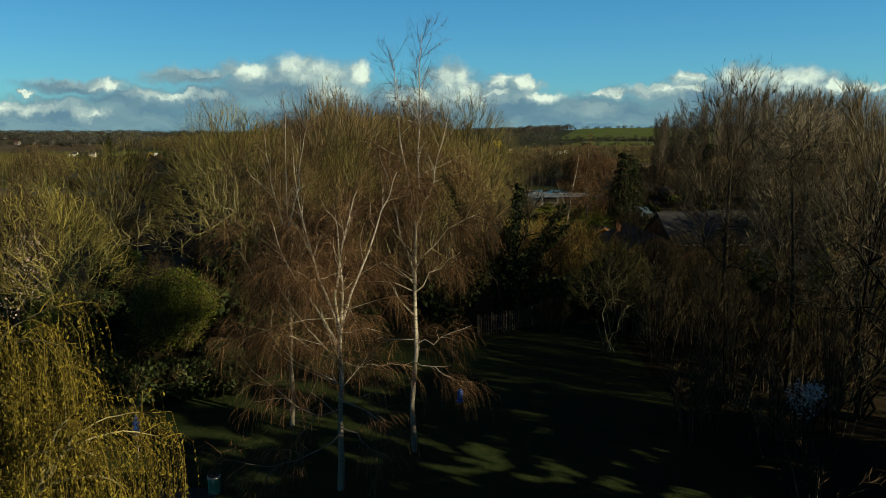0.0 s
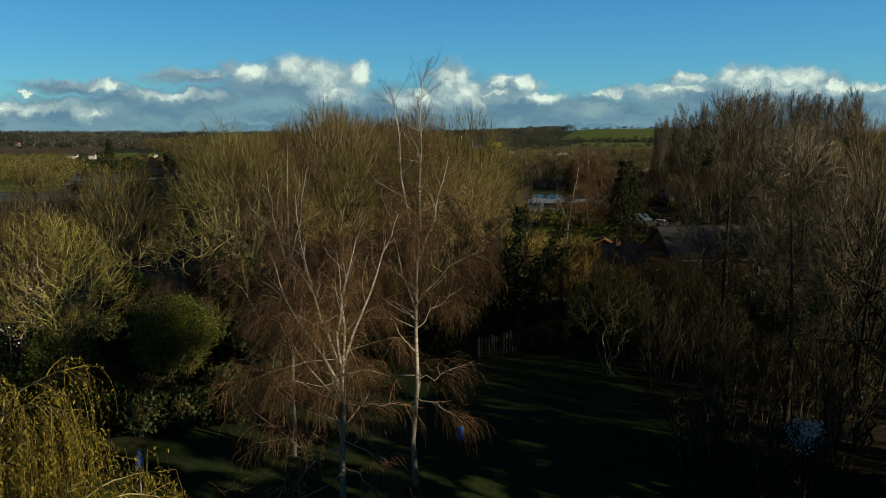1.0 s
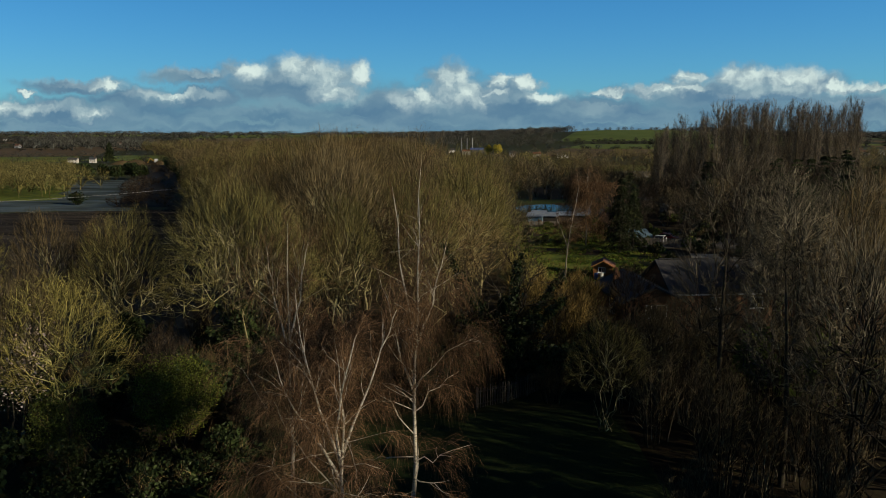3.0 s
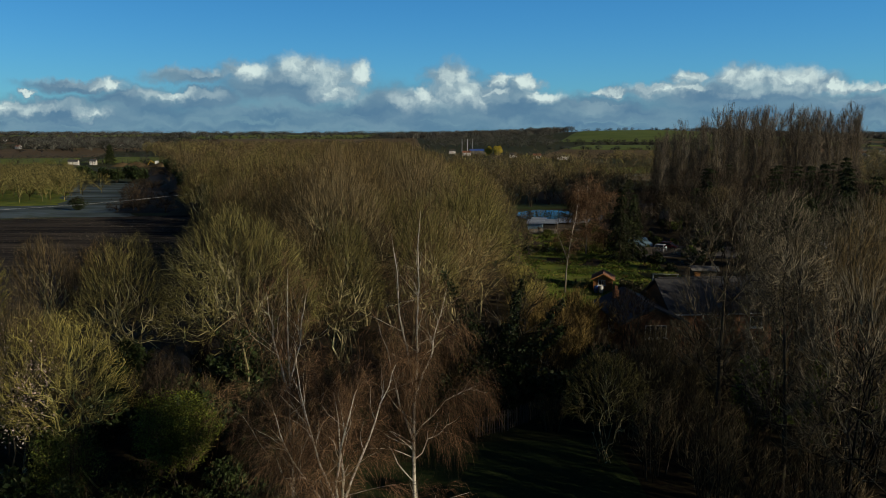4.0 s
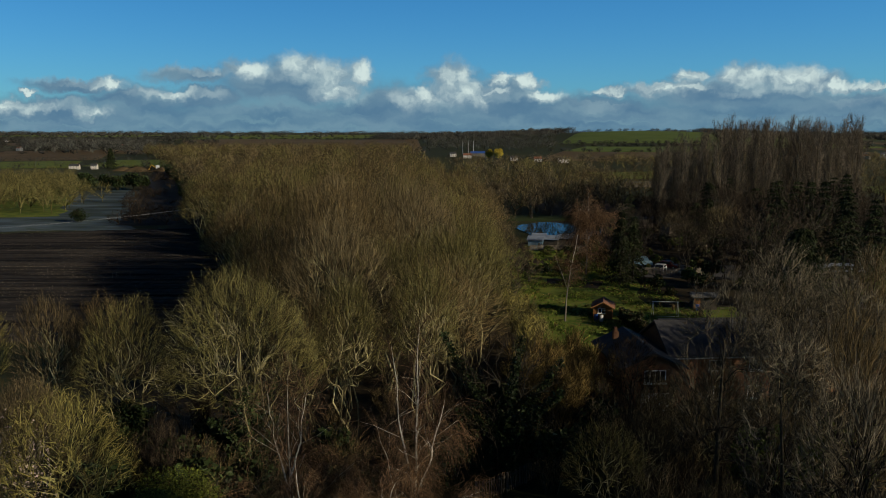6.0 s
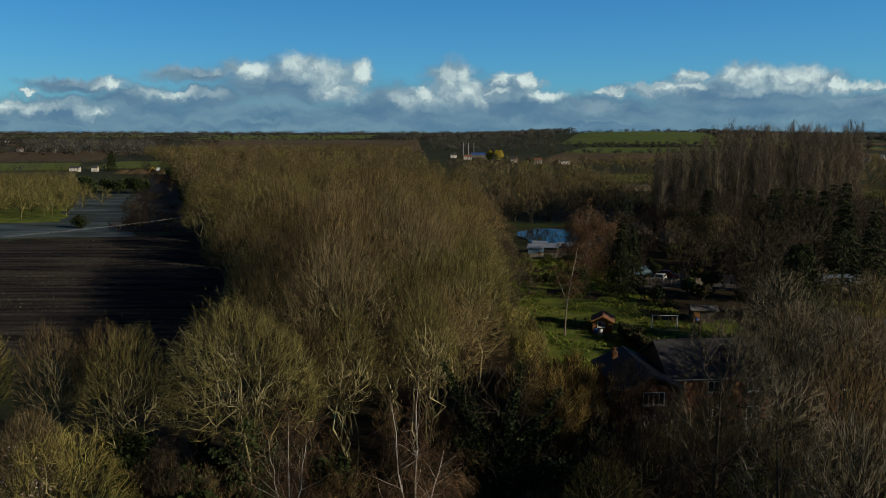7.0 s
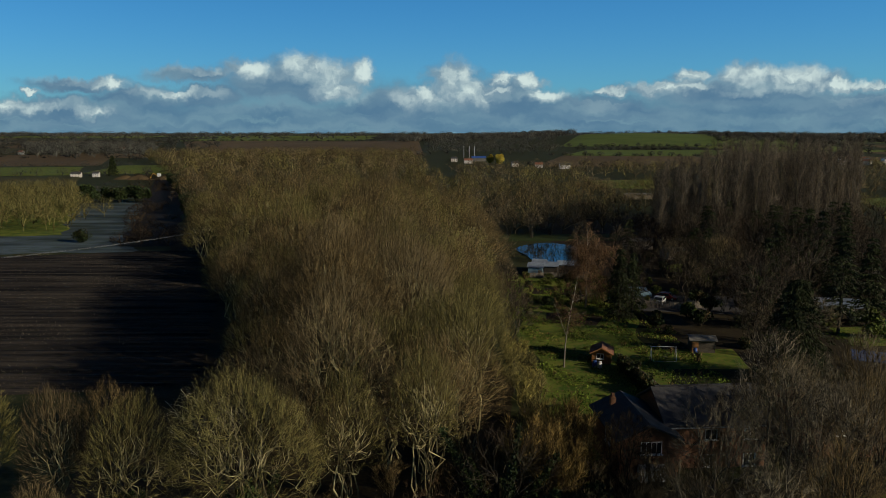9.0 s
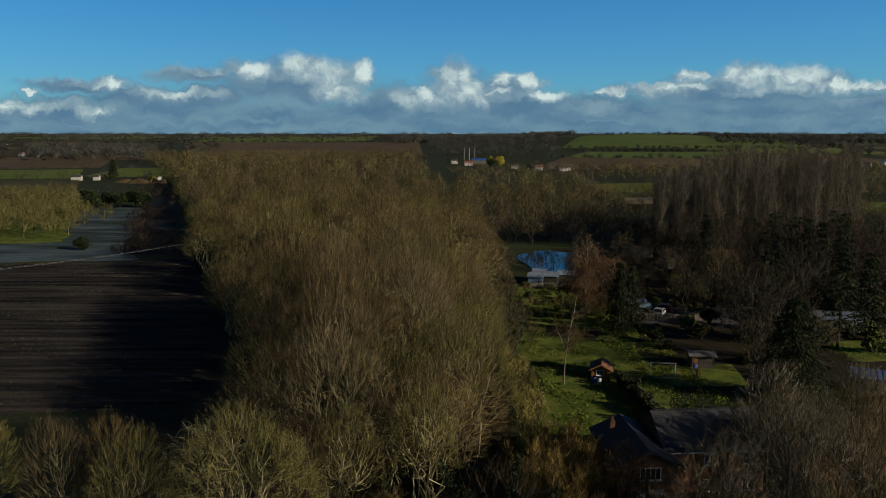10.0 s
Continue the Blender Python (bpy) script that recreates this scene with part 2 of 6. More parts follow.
# near-black tone that stands for the wood's shadow on the track
TRACK_SHADE = material("track_with_painted_shade", [(0.011, 0.011, 0.012), (0.018, 0.017, 0.017), (0.014, 0.013, 0.012)], 0.2, 0.9, 0.03, 10, island=0, spec=0.1)
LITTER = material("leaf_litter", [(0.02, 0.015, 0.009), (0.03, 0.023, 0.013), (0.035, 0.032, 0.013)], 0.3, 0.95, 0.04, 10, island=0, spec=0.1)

# ---- tools ----
rng = np.random.default_rng(7)
GROUND_Y = [-300, 40, 50, 65, 100, 140, 200, 400, 800, 1500, 2500, 3500, 4900]
GROUND_Z = [0, 0, -0.6, -2, -3.3, -4.6, -5, -6, -6, 0, 10, 20, 30]


def ground_z(x, y):
    z = np.interp(y, GROUND_Y, GROUND_Z) + 26 * np.exp(-((x - 480) / 420) ** 2 - ((y - 1750) / 420) ** 2)
    return z + np.clip((np.abs(y) - 150) / 400, 0, 1) * 1.2 * np.sin(x * 0.011 + 1) * np.sin(y * 0.007)


def stand(x, y, turn=0.0, s=1.0, sz=None, sink=0.0):
    """A pose on the ground."""
    return pose(x, y, float(ground_z(x, y)) - sink, 0, 0, turn) @ Matrix.Diagonal((s, s, sz or s, 1))


def mesh_of(name, verts, tris, mat, smooth=False):
    me = bpy.data.meshes.new(name)
    me.vertices.add(len(verts))
    me.vertices.foreach_set("co", np.asarray(verts, np.float32).ravel())
    me.loops.add(3 * len(tris))
    me.loops.foreach_set("vertex_index", np.asarray(tris, np.int32).ravel())
    me.polygons.add(len(tris))
    me.polygons.foreach_set("loop_start", np.arange(0, 3 * len(tris), 3, dtype=np.int32))
    if smooth:
        me.polygons.foreach_set("use_smooth", np.ones(len(tris), bool))
    me.materials.append(mat)
    me.update(calc_edges=True)
    return me


class Heap:
    """Vertices and triangles that become one mesh."""
    def __init__(self):
        self.v, self.t, self.n = [], [], 0

    def put(self, v, t):
        self.v.append(np.asarray(v, float).reshape(-1, 3))
        self.t.append(np.asarray(t, int).reshape(-1, 3) + self.n)
        self.n += len(self.v[-1])

    def mesh(self, name, mat, smooth=False):
        return mesh_of(name, np.concatenate(self.v), np.concatenate(self.t), mat, smooth)

    def tubes(self, P, R, sides=3, tip=True):
        """Tapered stems along the lines P (n, k, 3) with the radii R (n, k); the last ring closes in a point."""
        P, R = np.asarray(P, float), np.asarray(R, float)
        n, k, _ = P.shape
        T = np.gradient(P, axis=1)
        T /= np.linalg.norm(T, axis=2, keepdims=True) + 1e-9
        ref = rng.normal(size=(n, 1, 3))
        u = np.cross(T, ref)
        u /= np.linalg.norm(u, axis=2, keepdims=True) + 1e-9
        w = np.cross(T, u)
        a = np.arange(sides) * 2 * np.pi / sides
        rings = P[:, :, None] + R[:, :, None, None] * (np.cos(a)[:, None] * u[:, :, None] + np.sin(a)[:, None] * w[:, :, None])
        full = k - 1 if tip else k
        V = rings[:, :full].reshape(n, -1, 3)
        if tip:
            V = np.concatenate([V, P[:, -1:]], axis=1)
        tri, s = [], np.arange(sides)
        for i in range(full - 1):
            p, q = i * sides + s, i * sides + (s + 1) % sides
            tri += [np.c_[p, q, q + sides], np.c_[p, q + sides, p + sides]]
        if tip:
            p, q = (full - 1) * sides + s, (full - 1) * sides + (s + 1) % sides
            tri.append(np.c_[p, q, np.full(sides, full * sides)])
        tri = np.concatenate(tri)
        self.put(V.reshape(-1, 3), (tri[None] + (np.arange(n) * V.shape[1])[:, None, None]).reshape(-1, 3))

    def leaves(self, C, size, long=1.6, down=0.0, along=None):
        """A small folded diamond at each place of C, pointing any way or roughly along the given ways."""
        n = len(C)
        d = rng.normal(size=(n, 3)) if along is None else along + rng.normal(size=(n, 3)) * 0.35
        d[:, 2] -= down
        d /= np.linalg.norm(d, axis=1, keepdims=True)
        s = np.cross(d, rng.normal(size=(n, 3)))
        s /= np.linalg.norm(s, axis=1, keepdims=True) + 1e-9
        h = (size * rng.uniform(0.6, 1.3, n))[:, None]
        fold = np.cross(d, s) * h * 0.18
        V = np.stack([C - d * h * long / 2, C + s * h / 2 + fold, C + d * h * long / 2, C - s * h / 2 + fold], axis=1)
        self.put(V.reshape(-1, 3), (np.array([[0, 1, 2], [0, 2, 3]])[None] + (np.arange(n) * 4)[:, None, None]).reshape(-1, 3))


def sprout(P, R, count, span=(0.2, 1.0), length=1.0, angle=45, spread=15, up=0.0, droop=0.0, k=3, ratio=0.6, thin=None, taper=0.25, fall=0.3, wild=0.12, least=0.0, heart=None, out=0.0):
    """Side shoots from the lines P: their own lines and radii."""
    n, kk, _ = P.shape
    size = np.linalg.norm(np.diff(P, axis=1), axis=2).sum(1)
    i = rng.choice(n, count, p=size / size.sum())
    t = rng.uniform(*span, count)
    f = t * (kk - 1)
    a = np.minimum(f.astype(int), kk - 2)
    f = (f - a)[:, None]
    base = P[i, a] * (1 - f) + P[i, a + 1] * f
    rad = R[i, a] * (1 - f[:, 0]) + R[i, a + 1] * f[:, 0]
    T = P[i, a + 1] - P[i, a]
    T /= np.linalg.norm(T, axis=1, keepdims=True) + 1e-9
    side = np.cross(T, rng.normal(size=(count, 3)))
    side /= np.linalg.norm(side, axis=1, keepdims=True) + 1e-9
    g = np.radians(rng.normal(angle, spread, count))[:, None]
    d = np.cos(g) * T + np.sin(g) * side
    d[:, 2] += up
    if out:
        away = base - heart
        d = d + out * away / (np.linalg.norm(away, axis=1, keepdims=True) + 0.3)
    d /= np.linalg.norm(d, axis=1, keepdims=True) + 1e-9
    L = length * rng.uniform(0.55, 1.25, count) * (1 - fall * t)
    L = np.maximum(L, least)
    step = (L / (k - 1))[:, None]
    pts = [base]
    for _ in range(k - 1):
        pts.append(pts[-1] + d * step)
        d = d + rng.normal(size=(count, 3)) * wild
        d[:, 2] -= droop * step[:, 0]
        d /= np.linalg.norm(d, axis=1, keepdims=True) + 1e-9
    r0 = np.maximum(rad * ratio, 0.004) if thin is None else np.full(count, thin) * rng.uniform(0.7, 1.3, count)
    return np.stack(pts, 1), r0[:, None] * np.linspace(1, taper, k)[None]


def part(name, bm, mat, parent, label=""):
    """A bmesh as one mesh object under a thing or a part."""
    me = bpy.data.meshes.new(name)
    bm.to_mesh(me)
    bm.free()
    me.materials.append(mat)
    ob = new(name, me)
    ob.parent = parent
    return tagged(ob, label)


def piece(name, me, parent, label=""):
    ob = new(name, me)
    ob.parent = parent
    return tagged(ob, label)


def thing(name, label, category, group="", at=None):
    ob = new(name)
    ob.empty_display_size = 0.2
    if at is not None:
        ob.matrix_world = at
    return tagged(ob, label, category, group)


def box(bm, x, y, z, sx, sy, sz, bevel=0.0, turn=None):
    """A box with its foot's middle at (x, y, z)."""
    m = Matrix.Translation((x, y, z + sz / 2)) @ (turn or Matrix()) @ Matrix.Diagonal((sx, sy, sz, 1))
    r = bmesh.ops.create_cube(bm, size=1, matrix=m)
    if bevel:
        edges = list({e for v in r["verts"] for e in v.link_edges})
        bmesh.ops.bevel(bm, geom=edges, offset=bevel, segments=1, affect="EDGES")
    return bm


def boxes(rows, bevel=0.0):
    bm = bmesh.new()
    for r in rows:
        box(bm, *r, bevel=bevel)
    return bm


def prism(profile, a, b, axis="y"):
    """The closed profile (pairs across and up) swept from a to b."""
    bm = bmesh.new()
    at = (lambda p, s: (p[0], s, p[1])) if axis == "y" else (lambda p, s: (s, p[0], p[1]))
    r1, r2 = [bm.verts.new(at(p, a)) for p in profile], [bm.verts.new(at(p, b)) for p in profile]
    bm.faces.new(r1[::-1])
    bm.faces.new(r2)
    n = len(profile)
    for i in range(n):
        bm.faces.new((r1[i], r1[(i + 1) % n], r2[(i + 1) % n], r2[i]))
    bmesh.ops.recalc_face_normals(bm, faces=bm.faces)
    return bm


def rod(bm, a, b, r, sides=8, r2=None):
    a, b = Vector(a), Vector(b)
    m = Matrix.Translation((a + b) / 2) @ (b - a).to_track_quat("Z", "Y").to_matrix().to_4x4()
    bmesh.ops.create_cone(bm, cap_ends=True, segments=sides, radius1=r, radius2=r if r2 is None else r2, depth=(b - a).length, matrix=m)
    return bm

# ---- kinds of trees: each is an empty at the foot with a trunk and a crown ----
def line(*pts, k=None):
    """A smooth line through a few points, as (1, k, 3)."""
    p = np.array(pts, float)
    k = k or 3 * len(p)
    s = np.linspace(0, len(p) - 1, k)
    out = np.stack([np.interp(s, np.arange(len(p)), p[:, i]) for i in range(3)], 1)
    for _ in range(2):
        out[1:-1] = (out[:-2] + 2 * out[1:-1] + out[2:]) / 4
    return out[None]


def finish(ob, trunk, crown, bark, twig, crown_label=""):
    piece("trunk", trunk.mesh("trunk", bark, True), ob)
    piece("crown", crown.mesh("crown", twig), ob, crown_label)
    return ob


def crown_targets(n, h, wide, heart, humps, low):
    """Places on the uneven outside of a domed crown, spread evenly round it."""
    d = rng.normal(size=(n * 6, 3))
    d /= np.linalg.norm(d, axis=1, keepdims=True)
    d = d[d[:, 2] > low][:n]
    m = 0.84 + 0.2 * np.exp((d @ humps.T - 1) * 9).max(1)
    r = np.where(d[:, 2:] > 0, np.array([wide, wide, h - heart]), np.array([wide, wide, heart * 0.8]))
    return np.array([0, 0, heart]) + d * r * (m * rng.uniform(0.9, 1.04, len(d)))[:, None]


def bare_tree(at, label, h=16.0, wide=5.0, twigs=2600, bark=BARK, twig=TWIG_BROWN, clear=0.15, up=0.4, limbs=9, thick=0.013, category="bare tree",
              group="", name="bare_tree", stems=1, levels=5, wild=0.13, long=0.16, low=-0.12):
    """A leafless broadleaf: limbs fan out from low forks, split again and again and end in a haze of fine twigs on a domed crown."""
    ob = thing(name, label, category, group, at)
    trunk, crown = Heap(), Heap()
    heart = h * (0.46 + 0.3 * clear)
    humps = rng.normal(size=(13, 3)) + [0, 0, 0.5]
    humps /= np.linalg.norm(humps, axis=1, keepdims=True)
    r0 = h * 0.011
    counts = [limbs, limbs * 4, limbs * 14, limbs * 44, limbs * 150][:levels]
    top = crown_targets(counts[0], h, wide, heart, humps, low)
    side = np.hypot(top[:, 0], top[:, 1])
    if stems == 1:
        P = line((0, 0, -0.3), (rng.normal() * 0.12, rng.normal() * 0.12, h * 0.32), (rng.normal() * 0.25, rng.normal() * 0.25, h * 0.74), k=8)
        trunk.tubes(P, np.linspace(r0, r0 * 0.22, 8)[None], 7)
        z = np.clip(top[:, 2] - side * 1.15, h * clear, h * 0.72)
        root = np.stack([np.interp(z, P[0, :, 2], P[0, :, i]) for i in range(3)], 1)
        girth = r0 * 0.42 * (1.1 - z / h)
        foot = root
    else:
        a = np.round(np.arctan2(top[:, 1], top[:, 0]) / (2 * np.pi) * stems) / stems * 2 * np.pi
        foot = np.c_[0.22 * np.cos(a), 0.22 * np.sin(a), np.full(len(a), -0.3)]
        root = np.c_[0.05 * wide * np.cos(a), 0.05 * wide * np.sin(a), np.clip(top[:, 2] - side * 0.9, h * 0.16, h * 0.36)]
        girth = np.full(len(a), r0 * 0.5)
    at_end, ends, radius = None, top, girth
    last = []
    for n in range(levels):
        f = ((n + 1) / levels) ** 0.8
        if n:
            goal = crown_targets(counts[n], h, wide, heart, humps, low)
            far = ((goal[:, None] - ends[None]) ** 2).sum(2)
            i = far.argmin(1)
            root, start, before, radius = root[i], at_end[i], way[i], radius[i] * 0.6
        else:
            goal, start, before = top, foot, np.tile([0.0, 0.0, 1.0], (len(top), 1))
        v = goal - root
        here = root + v * np.array([f ** (1 + up * 0.3), f ** (1 + up * 0.3), f ** (1 - up * 0.15)])
        here = here + rng.normal(size=here.shape) * wild * wide * 0.12
        L = np.linalg.norm(here - start, axis=1, keepdims=True)
        bend = start + before * L * 0.45
        k = (6, 4, 4, 3, 3 if thick < 0.0125 else 2)[n]
        s = np.linspace(0, 1, k)[None, :, None]
        P = start[:, None] * (1 - s) ** 2 + 2 * bend[:, None] * s * (1 - s) + here[:, None] * s ** 2
        P[:, 1:-1] += rng.normal(size=P[:, 1:-1].shape) * wild * 0.5 * L[:, None]
        R = np.maximum(radius, thick * (1.35 if n < levels - 1 else 0.85))[:, None] * np.linspace(1, 0.62, k)
        (trunk if n < 3 else crown).tubes(P, R, (6, 4, 3, 3, 3)[n], n > 2)
        way = here - bend
        way /= np.linalg.norm(way, axis=1, keepdims=True) + 1e-9
        at_end, ends = here, goal
        last = last[-1:] + [(P, R)]
    for (P, R), part_of in zip(last, (0.35, 0.65)):
        DP, DR = sprout(P, R, int(twigs * part_of), (0.3, 1.0), wide * long, 48, 20, up * 0.3, 0, 2, thin=thick * 0.55, heart=np.array([0, 0, heart * 0.6]), out=0.35, least=0.25)
        crown.tubes(DP, DR, 3)
    return finish(ob, trunk, crown, bark, twig)


def poplar(at, label, h=30.0, twigs=2300, group=""):
    """A slim bare poplar: a straight stem and steep, close branches."""
    ob = thing("poplar_tree", label, "bare tree", group, at)
    trunk, crown = Heap(), Heap()
    P = line((0, 0, -0.3), (0.2, 0.1, h * 0.5), (0.1, -0.1, h), k=9)
    R = np.linspace(0.2, 0.03, 9)[None]
    trunk.tubes(P, R, 6)
    LP, LR = sprout(P, R, 56, (0.1, 0.9), 7.0, 27, 9, 0.35, -0.05, 4, 0.16, fall=0.42, wild=0.06)
    crown.tubes(LP, np.minimum(LR, 0.038), 3)
    BP, BR = sprout(LP, LR, 170, (0.2, 1), 2.6, 30, 12, 0.4, 0, 2, thin=0.035, wild=0.06)
    crown.tubes(BP, BR, 3)
    DP, DR = sprout(np.concatenate([BP, LP[:, 1:3], LP[:, 2:4]]), np.concatenate([BR, LR[:, 1:3], LR[:, 2:4]]), twigs, (0.1, 1), 1.8, 32, 14, 0.5, 0, 2, thin=0.016, wild=0.06)
    crown.tubes(DP, DR, 3)
    return finish(ob, trunk, crown, TWIG_SHADE, TWIG_ASH)


def weeping_birch(at, label, stems, limbs=36, twigs=3000, reach=2.6, hang=1.5, thick=0.007, trunk_r=0.16, group="", low=0.25, twig=TWIG_RED, arms=(), bare=0.42):
    """White stems (the first is the trunk) with arching limbs and curtains of hanging twigs."""
    ob = thing("birch_tree", label, "birch tree", group, at)
    trunk, crown = Heap(), Heap()
    P, R = [], []
    for i, s in enumerate(stems):
        P.append(line(*s, k=10)[0])
        r = trunk_r if i == 0 else trunk_r * 0.45
        R.append(np.linspace(r ** 0.5, 0.1, 10) ** 2)
    P, R = np.array(P), np.array(R)
    P[:, 1:-1] += rng.normal(size=P[:, 1:-1].shape) * [0.04, 0.04, 0]
    trunk.tubes(P, R, 8)
    L1, R1 = sprout(P[:1], R[:1], limbs // 3, (low, 0.75), reach * 1.25, 68, 12, 0.1, 0.02, 7, 0.3, taper=0.15, fall=0.1, wild=0.16)
    L2, R2 = sprout(P, R, limbs, (0.35, 0.82), reach, 42, 12, 0.3, 0.06, 7, 0.38, taper=0.2, fall=0.78, wild=0.13)
    LP, LR = np.concatenate([L1, L2]), np.concatenate([R1, R2])
    if arms:
        AP = np.array([line(*a, k=7)[0] for a in arms])
        AP[:, 1:] += rng.normal(size=AP[:, 1:].shape) * 0.07
        AR = np.tile(np.linspace(trunk_r * 0.24, 0.009, 7), (len(AP), 1))
        SP, SR = sprout(AP, AR, 4 * len(AP), (0.25, 0.95), reach * 0.5, 38, 12, 0.1, 0.1, 7, 0.6, taper=0.3, wild=0.16)
        LP, LR = np.concatenate([LP, AP, SP]), np.concatenate([LR, AR, SR])
    trunk.tubes(LP, LR, 5)
    BP, BR = sprout(LP, LR, limbs * 9, (0.2, 1), reach * 0.45, 40, 14, 0.1, 0.5, 5, 0.5, thin=thick * 1.7, taper=0.4, wild=0.08)
    top = P[:, -1, 2].max()
    ok = (BP[:, 0, 2] < 0.78 * top) | (rng.uniform(size=len(BP)) < 0.4)
    BP, BR = BP[ok], BR[ok]
    crown.tubes(BP, BR, 3)
    CP, CR = sprout(np.concatenate([BP, LP[:, 2:7]]), np.concatenate([BR, LR[:, 2:7]]), twigs, (0.1, 1), hang, 40, 18, -0.8, 2.4, 3, thin=thick, taper=0.5, wild=0.16)
    ok = (CP[:, 0, 2] < 0.72 * top) | (rng.uniform(size=len(CP)) < 0.25)
    ok &= (CP[:, 0, 2] > bare * top) | (rng.uniform(size=len(CP)) < 0.4)
    CP, CR = CP[ok], CR[ok]
    crown.tubes(CP, CR, 3)
    # the tops carry fine upright shoots
    UP, UR = sprout(P, R, twigs // 60, (0.5, 0.98), 1.5, 44, 16, 0.25, 0, 4, thin=thick * 1.2, taper=0.5, wild=0.14)
    VP, VR = sprout(UP, UR, twigs // 4, (0.15, 1), 0.55, 44, 20, 0.1, 0.2, 2, thin=thick * 0.85, wild=0.1)
    crown.tubes(UP, UR, 3)
    crown.tubes(VP, VR, 3)
    EP, ER = sprout(CP, CR, twigs // 2, (0.2, 0.9), hang * 0.45, 24, 10, -0.7, 1.5, 2, thin=thick * 0.8, wild=0.05)
    crown.tubes(EP, ER, 3)
    return finish(ob, trunk, crown, BIRCH, twig, "hanging red-brown twigs")


def willow(at, label):
    ob = thing("willow_tree", label, "willow tree", "", at)
    trunk, crown, leaf = Heap(), Heap(), Heap()
    P = np.array([line((0, 0, -0.2), (0.1, 0, 2.4), (0.5, 0.3, 5.2), (0.8, 0.4, 7.0), k=9)[0],
                  line((0.05, 0, 2.0), (-1.2, 0.4, 4.2), (-2.0, 0.5, 6.6), k=9)[0],
                  line((0.1, 0, 2.2), (1.3, -0.5, 4.2), (2.2, -0.6, 5.5), k=9)[0]])
    R = np.array([np.linspace(0.34, 0.05, 9), np.linspace(0.2, 0.04, 9), np.linspace(0.18, 0.04, 9)])
    trunk.tubes(P, R, 8)
    LP, LR = sprout(P, R, 64, (0.4, 1), 1.7, 55, 15, 0.5, 0.6, 8, 0.5, taper=0.2, fall=0.1, wild=0.12)
    trunk.tubes(LP, LR, 5)
    BP, BR = sprout(LP, LR, 520, (0.3, 1), 0.7, 50, 15, 0.15, 1.6, 5, thin=0.009, taper=0.5, wild=0.12)
    crown.tubes(BP, BR, 3)
    CP, CR = sprout(np.concatenate([BP, LP[:, 3:8]]), np.concatenate([BR, LR[:, 3:8]]), 3000, (0.2, 1), 2.6, 42, 18, -0.9, 6.0, 6, thin=0.0036, taper=0.5, fall=0, wild=0.09)
    ok = CP[:, -1, 2] > 0.3
    CP, CR = CP[ok], CR[ok]
    crown.tubes(CP, CR, 3)
    n = len(CP)
    t = rng.uniform(0.05, 1, (n, 17)) * 4.999
    a = t.astype(int)
    f = (t - a)[..., None]
    i = np.arange(n)[:, None]
    C = (CP[i, a] * (1 - f) + CP[i, a + 1] * f).reshape(-1, 3) + rng.normal(size=(n * 17, 3)) * 0.025
    leaf.leaves(C, 0.034, 2.6, 1.6)
    finish(ob, trunk, crown, BARK, TWIG_WILLOW, "hanging yellow-brown shoots")
    piece("foliage", leaf.mesh("foliage", WILLOW_LEAF), ob, "golden-yellow young leaves and catkins")
    return ob


def blob_points(n, centre, radii, shell=0.5, lumps=9):
    """Places in an uneven, lumpy crown."""
    c = rng.normal(size=(lumps, 3))
    c /= np.linalg.norm(c, axis=1, keepdims=True)
    c = c * rng.uniform(0.35, 0.68, (lumps, 1))
    i = rng.integers(0, lumps, n)
    d = rng.normal(size=(n, 3))
    d /= np.linalg.norm(d, axis=1, keepdims=True)
    r = rng.uniform(shell, 1, (n, 1)) ** 0.6 * rng.uniform(0.32, 0.52, (lumps, 1))[i]
    return np.array(centre) + (c[i] + d * r) * np.array(radii)


def leafy_bush(at, label, radii=(2.4, 2.4, 2.6), leaves=5200, size=0.12, mat=None, name="evergreen_bush", category="bush", twigs=160, group="", lumps=9, lift=1.02):
    mat = mat or EVERGREEN
    ob = thing(name, label, category, group, at)
    trunk, crown, leaf = Heap(), Heap(), Heap()
    n = 9
    a = rng.uniform(0, 6.28, n)
    P = np.stack([line((0.1 * np.cos(t), 0.1 * np.sin(t), -0.2), (radii[0] * 0.3 * np.cos(t), radii[1] * 0.3 * np.sin(t), radii[2] * 0.8),
                       (radii[0] * 0.55 * np.cos(t), radii[1] * 0.55 * np.sin(t), radii[2] * 1.55), k=7)[0] for t in a])
    R = np.tile(np.linspace(0.06, 0.015, 7), (n, 1))
    trunk.tubes(P, R, 5)
    BP, BR = sprout(P, R, twigs, (0.25, 1), radii[0] * 0.6, 45, 15, 0.3, 0, 2, thin=0.012, wild=0.15)
    crown.tubes(BP, BR, 3)
    C = blob_points(leaves, (0, 0, radii[2] * lift), radii, 0.5, lumps)
    C = C[C[:, 2] > 0.05]
    leaf.leaves(C, size)
    finish(ob, trunk, crown, BARK_DARK, TWIG_BROWN)
    piece("foliage", leaf.mesh("foliage", mat), ob)
    return ob


